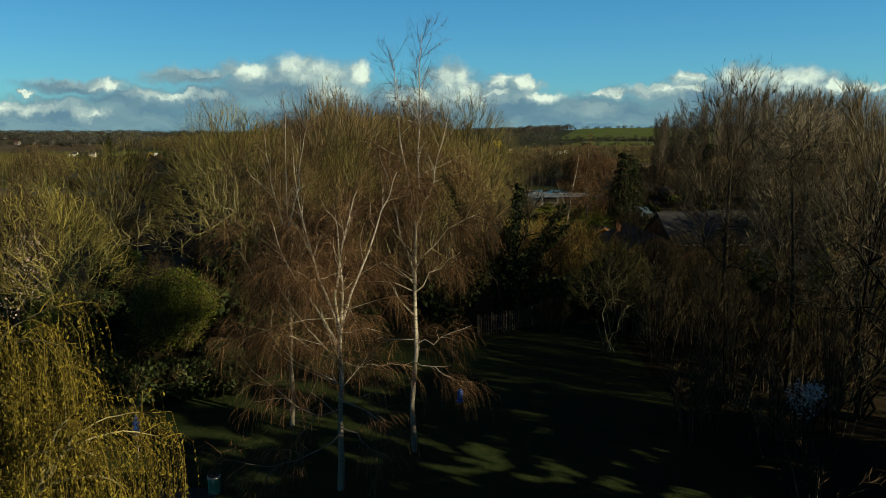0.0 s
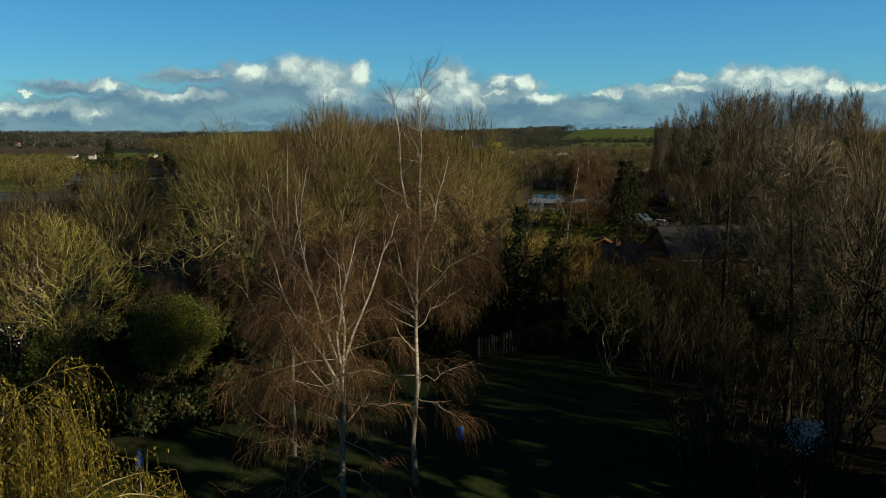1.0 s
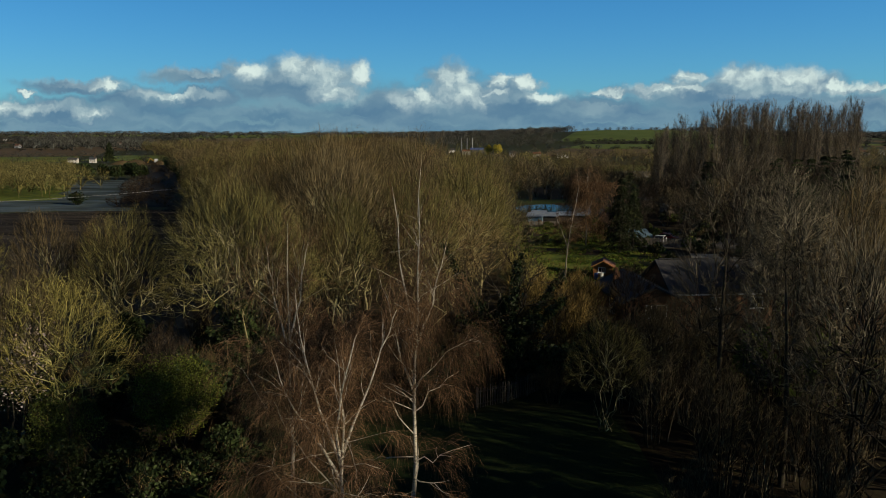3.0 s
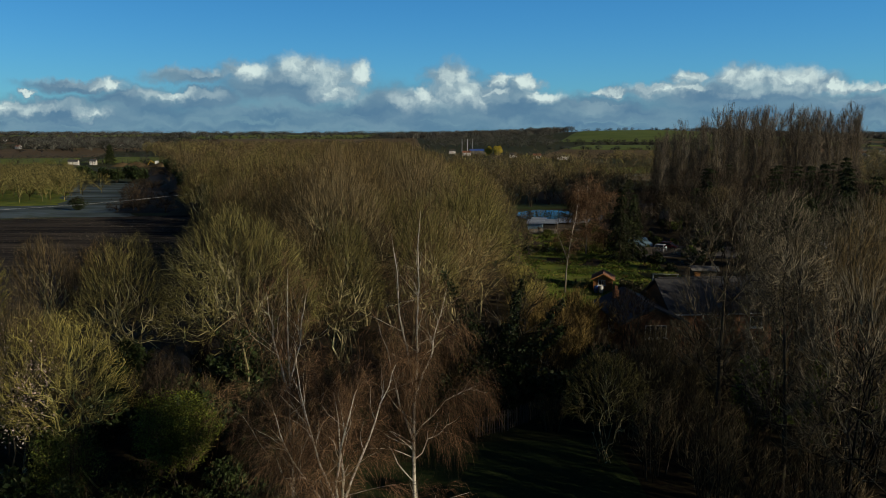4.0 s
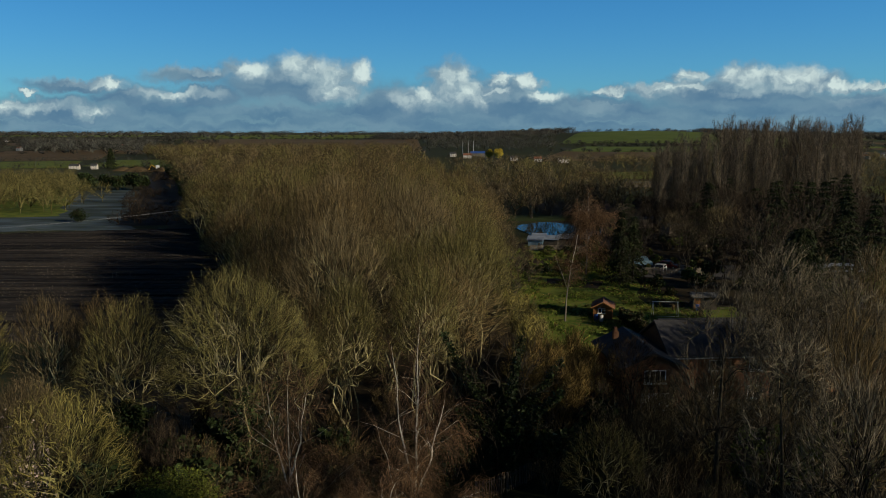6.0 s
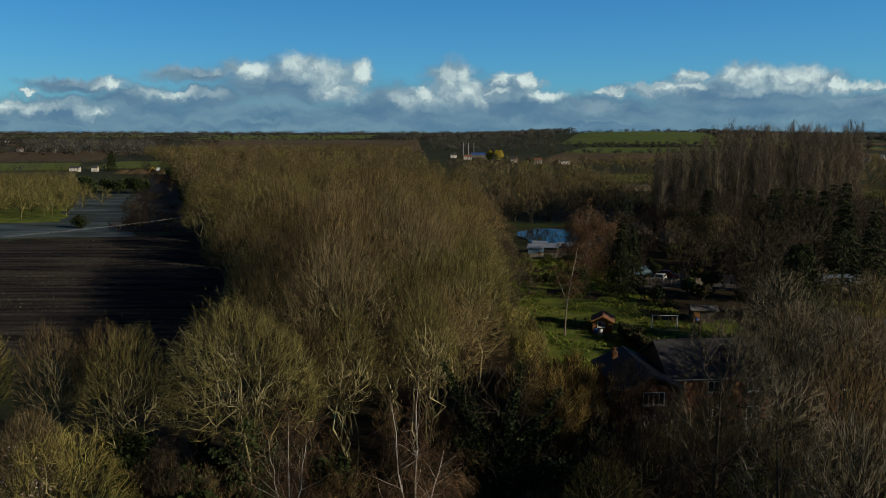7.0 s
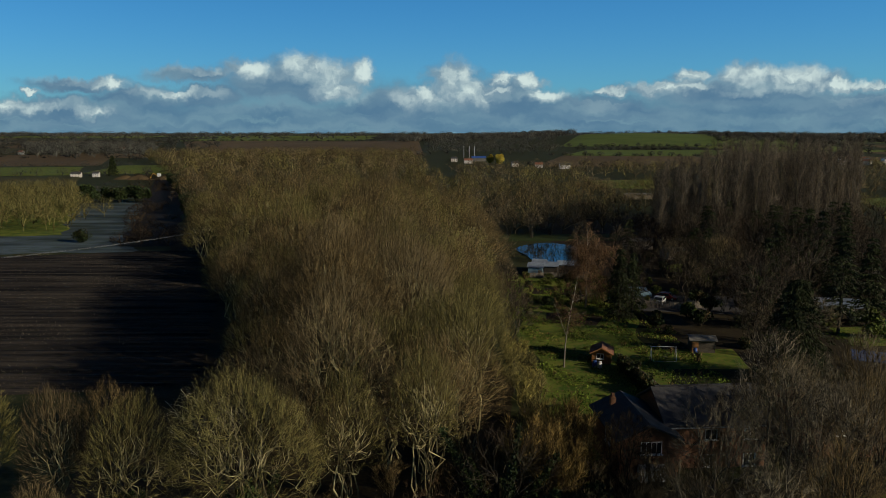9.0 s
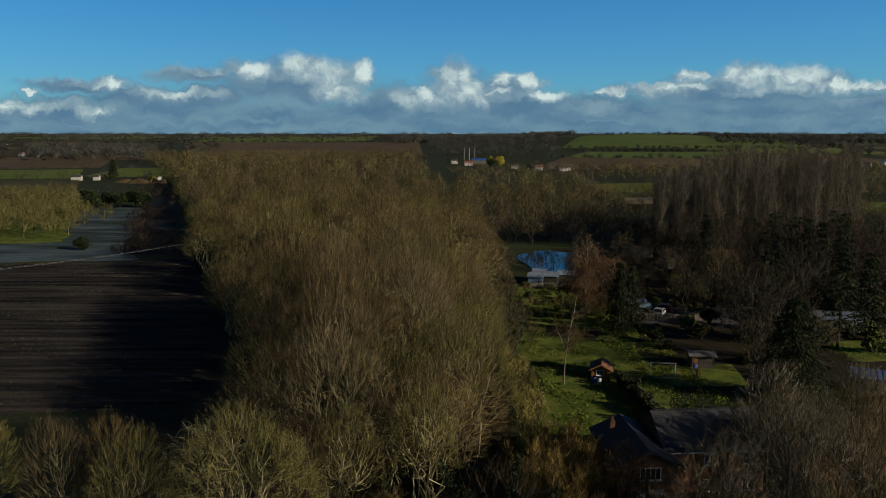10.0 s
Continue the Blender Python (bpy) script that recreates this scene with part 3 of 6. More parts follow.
def twig_bush(at, label, radii=(1.6, 1.6, 1.6), twigs=900, thick=0.01, twig=TWIG_DARK, name="bramble_bush", category="bush", group="", up=0.5):
    ob = thing(name, label, category, group, at)
    trunk, crown = Heap(), Heap()
    n = 14
    a, s = rng.uniform(0, 6.28, n), rng.uniform(0.1, 1, n)
    P = np.stack([line((0.35 * radii[0] * np.cos(t) * q, 0.35 * radii[1] * np.sin(t) * q, -0.1), (radii[0] * 0.6 * q * np.cos(t), radii[1] * 0.6 * q * np.sin(t), radii[2] * 0.9),
                       (radii[0] * 0.85 * q * np.cos(t), radii[1] * 0.85 * q * np.sin(t), radii[2] * (1.75 - 0.6 * q)), k=6)[0] for t, q in zip(a, s)])
    R = np.tile(np.linspace(0.03, 0.01, 6), (n, 1))
    trunk.tubes(P, R, 3)
    BP, BR = sprout(P, R, twigs // 5, (0.2, 1), radii[0] * 0.5, 45, 18, up, 0, 2, thin=thick * 1.3, wild=0.2)
    crown.tubes(BP, BR, 3)
    DP, DR = sprout(BP, BR, twigs, (0.1, 1), radii[0] * 0.3, 40, 18, up, 0, 2, thin=thick, wild=0.2)
    crown.tubes(DP, DR, 3)
    return finish(ob, trunk, crown, BARK_DARK, twig)


def ivy_tree(at, label, h=10.5, wide=4.5, ivy_h=6.5, twigs=1500, leaves=4500, bark=BARK_DARK, twig=TWIG_GREY, limbs=18, thick=0.011, name="ivy_clad_tree", group="", stems=3, leaf_size=0.14, ivy_r=0.9, levels=5, arms=6, arm=0.42):
    ob = bare_tree(at, label, h, wide, twigs, bark, twig, 0.15, 0.35, limbs, thick, "ivy-clad tree", group, name, stems=stems, levels=levels)
    leaf = Heap()
    t = rng.uniform(0, 1, leaves)
    a = rng.uniform(0, 6.28, leaves)
    lump = 0.65 + 0.35 * np.sin(t * 19 + a * 2) * np.sin(a * 3 + t * 7)
    r = ivy_r * lump * (0.5 + 0.9 * np.sin(np.pi * np.clip(t * 0.9 + 0.12, 0, 1))) * rng.uniform(0.55, 1, leaves)
    leaf.leaves(np.c_[r * np.cos(a), r * np.sin(a), t * ivy_h], leaf_size)
    # ivy on the lower limbs
    lo = rng.normal(size=(leaves // 2, 3)) * 0.22
    k = rng.integers(0, arms, leaves // 2)
    turn = k * 6.283 / arms + 0.3
    t = rng.uniform(0.1, 1, (len(k), 1))
    d = np.c_[np.cos(turn), np.sin(turn), 1.1 + 0.5 * np.sin(k * 2.7)] * np.c_[t ** 0.8, t ** 0.8, t] * wide * arm
    lo *= 1.15 - 0.6 * t
    leaf.leaves(d + lo + [0, 0, ivy_h * 0.5], leaf_size)
    piece("ivy", leaf.mesh("ivy", IVY), ob, "dark green ivy")
    return ob


def conifer(at, label, h=14.0, wide=4.0, tiers=22, mat=None, droop=0.25, size=0.34, group="", bare=0.08, per=9, sprays=18, full=0.75):
    """A conifer with tiers of drooping boughs and sprays of needles."""
    ob = thing("conifer_tree", label, "conifer tree", group, at)
    trunk, leaf = Heap(), Heap()
    P = line((0, 0, -0.3), (0.05, 0.05, h * 0.5), (0, 0, h), k=8)
    trunk.tubes(P, np.linspace(h * 0.016, 0.02, 8)[None], 7)
    bp = []
    for i in range(tiers):
        f = (i + rng.uniform(-0.3, 0.3)) / tiers
        z = h * (bare + (1 - bare) * f)
        for j in range(per):
            a = rng.uniform(0, 6.28)
            L = wide * (1 - f) ** full * rng.uniform(0.6, 1.12) + 0.25
            d = np.array([np.cos(a), np.sin(a)])
            s = np.linspace(0, 1, 5)
            bp.append(np.c_[d[0] * L * s, d[1] * L * s, z + L * (0.15 * s - droop * s * s * 1.6)])
    bp = np.array(bp)
    trunk.tubes(bp, np.tile(np.linspace(0.045, 0.012, 5), (len(bp), 1)), 3)
    t = rng.uniform(0.12, 1, (len(bp), sprays)) * 3.999
    a = t.astype(int)
    f = (t - a)[..., None]
    i = np.arange(len(bp))[:, None]
    way = (bp[i, a + 1] - bp[i, a]).reshape(-1, 3)
    way /= np.linalg.norm(way, axis=1, keepdims=True) + 1e-9
    C = (bp[i, a] * (1 - f) + bp[i, a + 1] * f).reshape(-1, 3) + rng.normal(size=(len(bp) * sprays, 3)) * [0.2, 0.2, 0.07] * wide / 4
    leaf.leaves(C, size * 0.6, 2.6, 0.35, way)
    piece("trunk", trunk.mesh("trunk", BARK_DARK, True), ob)
    piece("crown", leaf.mesh("crown", mat or NEEDLES), ob)
    return ob


def scatter(count, inside, x0, x1, y0, y1, gap, seed, tries=30):
    """Uneven places at least gap apart, where inside(x, y) holds."""
    r = np.random.default_rng(seed)
    got = []
    for _ in range(count * tries):
        if len(got) >= count:
            break
        p = np.array([r.uniform(x0, x1), r.uniform(y0, y1)])
        if inside(*p) and all((p[0] - q[0]) ** 2 + (p[1] - q[1]) ** 2 > gap * gap for q in got):
            got.append(p)
    return got


def plant(protos, places, seed, low=0.85, high=1.12, height=None):
    """The first trees stand at the first places; the rest are copies of them."""
    r = np.random.default_rng(seed)
    for n, p in enumerate(places):
        s = r.uniform(low, high)
        k = height(*p) if height else 1.0
        m = stand(p[0], p[1], r.uniform(0, 360), s * (0.5 + 0.5 * k), s * k, 0.05)
        if n < len(protos):
            protos[n].matrix_world = m
        else:
            copy_thing(protos[n % len(protos)], m).matrix_basis = m


def far_wood(name, places, label, twig, h=(8, 13), wide=(3.0, 5.0), spikes=150, thick=0.05, seed=5, kind="far wood", up=0.35, long=(0.09, 0.2)):
    """Distant woodland as one object: many humped crowns of fine twigs that point outwards, on short stems."""
    r = np.random.default_rng(seed)
    heap = Heap()
    for x, y in places:
        H, W = r.uniform(*h), r.uniform(*wide)
        z = float(ground_z(x, y))
        d = r.normal(size=(spikes, 3))
        d[:, 2] = np.abs(d[:, 2]) * 1.1 - (0.6 if h[1] < 10 else 0.25)
        d /= np.linalg.norm(d, axis=1, keepdims=True)
        humps = r.normal(size=(9, 3)) + [0, 0, 0.5]
        humps /= np.linalg.norm(humps, axis=1, keepdims=True)
        m = 0.78 + 0.26 * np.exp((d @ humps.T - 1) * 8).max(1, keepdims=True)
        base = np.array([x, y, z + H * 0.42]) + d * np.array([W, W, H * 0.5]) * m * r.uniform(0.45, 0.98, (spikes, 1)) ** 0.6
        way = d + [0, 0, up] + r.normal(size=(spikes, 3)) * 0.32
        way /= np.linalg.norm(way, axis=1, keepdims=True)
        L = H * r.uniform(*long, (spikes, 1))
        heap.tubes(np.stack([base, base + way * L], 1), np.stack([np.full(spikes, thick), np.full(spikes, thick)], 1), 3)
        limbs = max(3, spikes // 30)
        e = base[:limbs]
        foot = np.tile([x, y, z + H * 0.15], (limbs, 1))
        heap.tubes(np.stack([foot, (foot + e) / 2 + [0, 0, H * 0.06], e], 1), np.tile([thick * 2, thick * 1.5, thick], (limbs, 1)), 3)
        st = np.array([[[x, y, z - 0.3], [x, y, z + H * 0.6]]])
        heap.tubes(st, np.full((1, 2), thick * 2.5), 3)
    ob = new(name, heap.mesh(name, twig))
    return tagged(ob, label, kind, "", "stuff")

# ---- the ground and the fields on it ----
def spaced(lo, hi, n, power):
    s = np.linspace(-1, 1, n)
    s = np.sign(s) * np.abs(s) ** power
    return np.where(s < 0, -s * lo, s * hi)


def grid_mesh(name, X, Y, Z, mat):
    r, c = X.shape
    i = np.arange((r - 1) * (c - 1))
    a = i // (c - 1) * c + i % (c - 1)
    return mesh_of(name, np.stack([X, Y, Z], -1).reshape(-1, 3), np.concatenate([np.c_[a, a + 1, a + c + 1], np.c_[a, a + c + 1, a + c]]), mat, True)


def make_ground():
    x = spaced(-4900, 4900, 161, 2.6)
    y = np.concatenate([np.linspace(-300, 0, 12)[:-1], np.linspace(0, 220, 111)[:-1], 220 + 4680 * np.linspace(0, 1, 110) ** 1.8])
    X, Y = np.meshgrid(x, y)
    rough = 0.025 * np.sin(X * 1.3 + np.sin(Y * 0.9)) * np.sin(Y * 1.1) * (np.hypot(X, Y) < 200)
    ob = new("ground", grid_mesh("ground", X, Y, ground_z(X, Y) + rough - 0.02, GRASS))
    tagged(ob, "dark winter grass and rough ground reaching the horizon", "ground", "", "structure")


def field(name, corners, mat, label, lift=0.03, n=28, rows=None, wander=0.0, bumps=None):
    """A draped sheet over the four corners (near left, near right, far right, far left)."""
    c = np.array(corners, float)
    s, t = np.meshgrid(np.linspace(0, 1, n), np.linspace(0, 1, rows or n))
    s, t = s[..., None], t[..., None]
    p = c[0] * (1 - s) * (1 - t) + c[1] * s * (1 - t) + c[2] * s * t + c[3] * (1 - s) * t
    if wander:
        p[..., 0] += wander * np.sin(p[..., 1] * 0.21 + c[0, 0]) * np.abs(s[..., 0] * 2 - 1)
        p[..., 1] += wander * np.sin(p[..., 0] * 0.17 + c[0, 1]) * np.abs(t[..., 0] * 2 - 1)
    edge = np.minimum(np.minimum(s, 1 - s) * n, np.minimum(t, 1 - t) * (rows or n))[..., 0]
    rise = np.where(edge < 0.5, -lift - 0.06, lift)
    ob = new(name, grid_mesh(name, p[..., 0], p[..., 1], ground_z(p[..., 0], p[..., 1]) + rise + (bumps(p[..., 0], p[..., 1]) if bumps else 0), mat))
    return tagged(ob, label, "field", "", "structure")


make_ground()

def furrows(x, y):
    """Low ridges that run across the field."""
    q = y * 2.1 + 0.35 * x * 0.3 + 0.4 * np.sin(x * 0.05)
    return 0.13 * np.sin(q) + 0.05 * np.sin(x * 2.7 + y) * np.sin(y * 3.1)


field("ploughed_field", [(-130, 68), (-30, 90), (-62, 215), (-135, 196)], FURROW_SHADOWS, "brown ploughed field with pale stubble rows", 0.12, 90, 260, 0, furrows)
field("frosted_meadow", [(-230, 184), (-84, 208), (-150, 380), (-330, 330)], FROST, "pale frosted meadow beside the wood", 0.05, 40, 40, 1.5)
field("garden_lawn", [(12, 66), (28, 70), (37, 150), (14, 180)], GRASS_GARDEN, "long green garden lawn with rough patches", 0.04, 30, 110, 1.3)
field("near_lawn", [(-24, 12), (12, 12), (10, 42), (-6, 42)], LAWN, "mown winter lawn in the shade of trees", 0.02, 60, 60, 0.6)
# dark sheet laid here to stand for the shade below the shrubs
field("shrub_floor", [(-44, 30), (-9.5, 31.5), (-1, 52), (-60, 52)], LITTER, "leaf litter under shrubs, coloured dark for their shade", 0.05, 50, 50, 0.7)
field("side_lawn", [(62, 108), (95, 112), (98, 124), (64, 122)], GRASS_GARDEN, "short green lawn beside the carport", 0.04, 20, 20, 0.5)
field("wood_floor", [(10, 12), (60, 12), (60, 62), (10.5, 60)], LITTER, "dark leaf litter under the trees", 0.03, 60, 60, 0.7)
field("wood_lawn", [(21, 45), (40, 45), (42, 58), (25, 58)], GRASS_GARDEN, "sunlit grass beyond the trees", 0.08, 24, 24, 0.9)
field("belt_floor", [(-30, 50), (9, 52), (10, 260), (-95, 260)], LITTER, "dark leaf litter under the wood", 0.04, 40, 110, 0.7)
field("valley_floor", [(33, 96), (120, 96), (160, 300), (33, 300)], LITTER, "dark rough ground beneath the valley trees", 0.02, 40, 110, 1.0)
field("brown_field", [(-370, 1070), (-20, 1060), (-60, 2150), (-760, 2150)], EARTH_FAR, "wide brown ploughed field on the rise", 0.9, 30)
field("hill_field", [(200, 1330), (640, 1260), (820, 1760), (330, 1800)], GRASS_GREEN, "bright green field on the far hill", 0.9)
field("lower_green_field", [(165, 1060), (420, 1050), (470, 1200), (230, 1230)], GRASS_GREEN, "green field below the hill", 0.9)
field("valley_pasture", [(104, 466), (158, 466), (162, 566), (104, 560)], GRASS_GARDEN, "green pasture among the valley trees", 0.3, 16)
field("right_green_field", [(203, 345), (262, 345), (268, 402), (212, 402)], GRASS_GREEN, "bright green field beyond the poplars", 0.2, 14)
field("brown_slope", [(95, 790), (300, 770), (360, 1040), (165, 1050)], EARTH_FAR, "brown ploughed field below the hill", 0.9)
field("left_pasture", [(-420, 600), (-296, 600), (-370, 770), (-500, 770)], GRASS_GARDEN, "green pasture near a farmhouse", 0.6)
field("orchard_grass", [(-230, 236), (-121, 240), (-205, 425), (-380, 425)], GRASS_GARDEN, "rough green grass beneath the orchard trees", 0.12, 30, 30, 2.0)
field("rough_pasture", [(-380, 430), (-215, 430), (-285, 590), (-420, 590)], DULL_FIELD, "rough yellowish pasture before the farmhouse", 0.5)
field("damp_pasture", [(-306, 625), (-215, 615), (-270, 790), (-345, 795)], GRASS_GARDEN, "dark green damp pasture beside the wood", 0.6)
# this dark strip paints the shade that the wood casts here
field("track_verge", [(-97, 216), (-78, 216), (-190, 560), (-218, 560)], TRACK_SHADE, "track beside the long wood, coloured dark for its shade", 0.1, 12, 60, 1.0)
field("strip_field", [(-640, 790), (-365, 800), (-465, 1060), (-760, 1130)], EARTH_FAR, "brown stubble field among hedges", 0.6)


# a patchwork of pastures and ploughland on the plain, with the hedge lines between
hedge_lines = []
q = np.random.default_rng(77)
for j, (y0, y1) in enumerate([(930, 1150), (1150, 1420), (1420, 1750), (1750, 2150), (2150, 2700), (2700, 3400), (3400, 4300)]):
    cells = np.arange(-0.78 * y1, 0.78 * y1, (y1 - y0) * 1.15)
    for x0 in cells:
        x1 = x0 + (y1 - y0) * 1.15
        k, s = q.integers(0, 6), q.normal() * 25
        hedge_lines += [(x0, y0, x1, y0 + s), (x0, y0, x0 + s, y1)]
        mid = (x0 + x1) / 2 / ((y0 + y1) / 2)
        if (y1 < 800 and mid > -0.42) or (y1 > 900 and y1 < 2200 and -0.4 < mid < 0.42):
            continue
        mat = (DULL_FIELD, EARTH_FAR, GRASS_GREEN if mid > 0 else DULL_FIELD, DULL_FIELD, EARTH_FAR, GRASS_GARDEN)[k]
        field("far_field", [(x0 + 4, y0 + 3), (x1 - 4, y0 + 3 + s), (x1 - 4 + s, y1 - 3), (x0 + 4 + s, y1 - 3)], mat, "distant field between hedges on the plain", 0.7, 10)

# ---- the near trees ----
weeping_birch(stand(-3.3, 22.9), "white-stemmed weeping birch forking into several stems on the lawn",
              [[(0, 0, -0.2), (0.1, 0.1, 2.8), (0.05, 0.2, 5.6), (0.3, 0.2, 7.4), (-0.1, 0.4, 9.6)], [(0.05, 0.2, 5.3), (-0.55, 0.3, 7.2), (-1.05, 0.5, 8.5), (-1.4, 0.8, 11.3)],
               [(0.05, 0.2, 5.4), (0.75, 0.2, 7.3), (1.5, 0.3, 9.3), (2.0, 0.6, 10.6)], [(0, 0.2, 4.9), (-0.7, 0.1, 6.2), (-1.7, 0, 7.8), (-2.1, 0.2, 9.2)],
               [(0.05, 0.1, 5.5), (0.05, -0.3, 7.2), (0.5, -0.5, 9.2), (0.8, -0.4, 10.0)]], 40, 9500, 2.7, 1.5, 0.0042, 0.125, low=0.2,
              arms=[[(0, 0, 3.7), (-0.75, -0.3, 4.0), (-1.1, -0.4, 4.6), (-2.0, -0.6, 5.2), (-2.6, -0.7, 5.9)], [(0, 0, 2.8), (-0.36, -0.2, 2.5), (-1.2, -0.5, 3.0), (-2.1, -0.7, 3.9), (-3.2, -0.9, 5.1)],
                    [(0, 0, 4.4), (-0.9, 0.3, 5.5), (-1.9, 0.5, 6.5), (-2.3, 0.5, 7.5)], [(0, 0, 1.95), (-0.8, -0.3, 1.35), (-2.1, -0.6, 1.05), (-3.5, -0.8, 1.35)],
                    [(0.05, 0, 5.3), (0.6, -0.4, 5.7), (1.4, -0.7, 5.6)], [(0, 0, 4.2), (0.7, 0.2, 4.4), (1.6, 0.3, 4.2)], [(0, 0, 2.2), (0.6, -0.3, 2.15), (0.9, -0.5, 1.7), (1.6, -0.7, 1.4)],
                    [(0, 0, 3.2), (0.4, 0.8, 3.6), (0.9, 1.9, 4.3)], [(0, 0, 4.6), (-0.5, 1.0, 5.4), (-1.0, 2.0, 6.2)], [(0, 0, 3.4), (0.9, -0.9, 3.2), (1.7, -1.2, 2.6)]])
weeping_birch(stand(-0.95, 25.9), "tall white birch with hanging red-brown twigs",
              [[(0, 0, -0.2), (0.05, 0.1, 4.3), (0.1, 0.3, 9.2), (0.2, 0.3, 12.0), (0.35, 0.4, 15.4)], [(0.1, 0.3, 8.8), (-0.4, 0.5, 11.0), (-0.75, 0.6, 14.4)],
               [(0.1, 0.3, 8.4), (0.75, 0.4, 10.2), (1.25, 0.5, 12.4)], [(0.05, 0.2, 6.6), (-0.6, 0.2, 8.6), (-1.25, 0.3, 11.3)]], 40, 8000, 2.3, 1.6, 0.0042, 0.11, low=0.2,
              arms=[[(0, 0, 4.1), (1.2, -0.2, 4.4), (2.1, -0.3, 5.0)], [(0, 0, 3.5), (1.0, -0.3, 3.1), (1.9, -0.4, 2.5)], [(0, 0, 4.3), (-1.0, -0.2, 4.5), (-1.6, -0.4, 4.3)],
                    [(0, 0, 6.0), (1.0, 0.4, 7.0), (1.9, 0.5, 7.5)], [(0, 0, 5.2), (-0.8, 0.5, 6.2), (-1.8, 0.7, 7.0)], [(0, 0, 6.8), (1.2, -0.2, 8.4), (2.6, -0.1, 9.0)]])
weeping_birch(stand(-6.0, 28.4), "slender weeping birch behind the forked one",
              [[(0, 0, -0.2), (0.1, 0.1, 4.0), (0.0, 0.2, 8.2), (0.1, 0.3, 12.8)], [(0, 0.2, 7.2), (-0.5, 0.3, 9.6), (-0.8, 0.4, 11.8)], [(0, 0.2, 7.6), (0.5, 0.3, 9.8), (0.9, 0.3, 12.0)]],
              44, 8500, 3.1, 1.8, 0.0048, 0.11, low=0.2)
willow(stand(-9.5, 13.4, 20, 1.07), "golden weeping willow in young leaf")
bare_tree(stand(-18.6, 35, 40), "bare tree with yellow lichen on upright branches", 10.0, 3.5, 2600, BARK_LICHEN, TWIG_YELLOW, 0.1, 0.4, 9, 0.0124, stems=4, levels=5, wild=0.3)
leafy_bush(stand(-18.0, 34.0), "green bush at the foot of a lichened tree", (2.3, 2.0, 2.2), 8000, 0.06, EVERGREEN, twigs=400, lumps=24)
leafy_bush(stand(-13.2, 35.5), "rounded dark evergreen bush with sunlit top", (2.6, 2.4, 2.3), 15000, 0.062, MOSSY, twigs=700, lumps=34, lift=1.4)
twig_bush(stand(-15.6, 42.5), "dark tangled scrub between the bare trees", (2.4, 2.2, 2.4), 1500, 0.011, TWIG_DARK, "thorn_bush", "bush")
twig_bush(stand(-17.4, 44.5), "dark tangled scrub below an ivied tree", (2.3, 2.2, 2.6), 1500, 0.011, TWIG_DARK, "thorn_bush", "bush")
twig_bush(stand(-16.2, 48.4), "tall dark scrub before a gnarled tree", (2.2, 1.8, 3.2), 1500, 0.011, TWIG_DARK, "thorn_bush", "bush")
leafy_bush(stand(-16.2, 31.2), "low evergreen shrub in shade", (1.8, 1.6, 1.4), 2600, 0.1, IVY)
ivy_tree(stand(-20.4, 47, 10), "rounded bare tree with ivy on its trunk", 12.2, 3.5, 5.0, 5000, 2600, BARK, TWIG_OLIVE, 9, 0.0115, leaf_size=0.16, ivy_r=1.3, stems=5, levels=5)
ivy_tree(stand(-12.4, 45.6, 80), "broad bare tree with olive twigs and ivy within", 14.6, 5.3, 6.0, 8000, 3000, BARK, TWIG_OLIVE, 9, 0.0115, leaf_size=0.16, ivy_r=1.5, stems=6, levels=5)
bare_tree(stand(-16.9, 51), "small gnarled tree with pale lichened branches", 11.6, 3.4, 500, BARK_LICHEN, TWIG_PALE, 0.15, 0.2, 7, 0.018, levels=4, wild=0.6)
bare_tree(stand(-27.0, 50), "bare grey tree at the field's edge", 12.0, 2.7, 3600, BARK, TWIG_GREY, 0.15, 0.5, 9, 0.0115, stems=4, levels=5)
bare_tree(stand(-33.5, 51), "rounded bare tree with green-tinged twigs", 12.6, 3.4, 4200, BARK, TWIG_YELLOW, 0.15, 0.5, 9, 0.0115, stems=4, levels=5)
bare_tree(stand(-24.5, 52.5), "bare tree with brown twigs at the field's edge", 11.4, 3.2, 3800, BARK, TWIG_BROWN, 0.15, 0.5, 9, 0.0115, stems=4, levels=5)
bare_tree(stand(-38.5, 55), "bare tree with olive twigs at the field's edge", 12.0, 3.6, 4200, BARK, TWIG_OLIVE, 0.15, 0.5, 9, 0.0115, stems=4, levels=5)
bare_tree(stand(-9.4, 51.5), "bare tree with brown-olive twigs", 12.4, 3.4, 4200, BARK, TWIG_BROWN, 0.15, 0.5, 9, 0.0115, stems=4, levels=5)
bare_tree(stand(-24.0, 42), "small bare tree with grey twigs", 8.4, 2.3, 2600, BARK, TWIG_GREY, 0.15, 0.5, 9, 0.0115, stems=4, levels=5)
bare_tree(stand(-6.6, 51), "bare tree with upright olive twigs", 13.0, 3.0, 3800, BARK, TWIG_OLIVE, 0.15, 0.5, 9, 0.0115, stems=4, levels=5)
bare_tree(stand(-1.2, 54), "bare tree with upright brown twigs", 14.2, 3.2, 4000, BARK, TWIG_OLIVE, 0.15, 0.5, 9, 0.0115, stems=4, levels=5)
bare_tree(stand(2.6, 66), "bare tree with mossy olive twigs", 17.6, 5.6, 5200, BARK, TWIG_OLIVE, 0.15, 0.5, 9, 0.014, stems=3, levels=5)
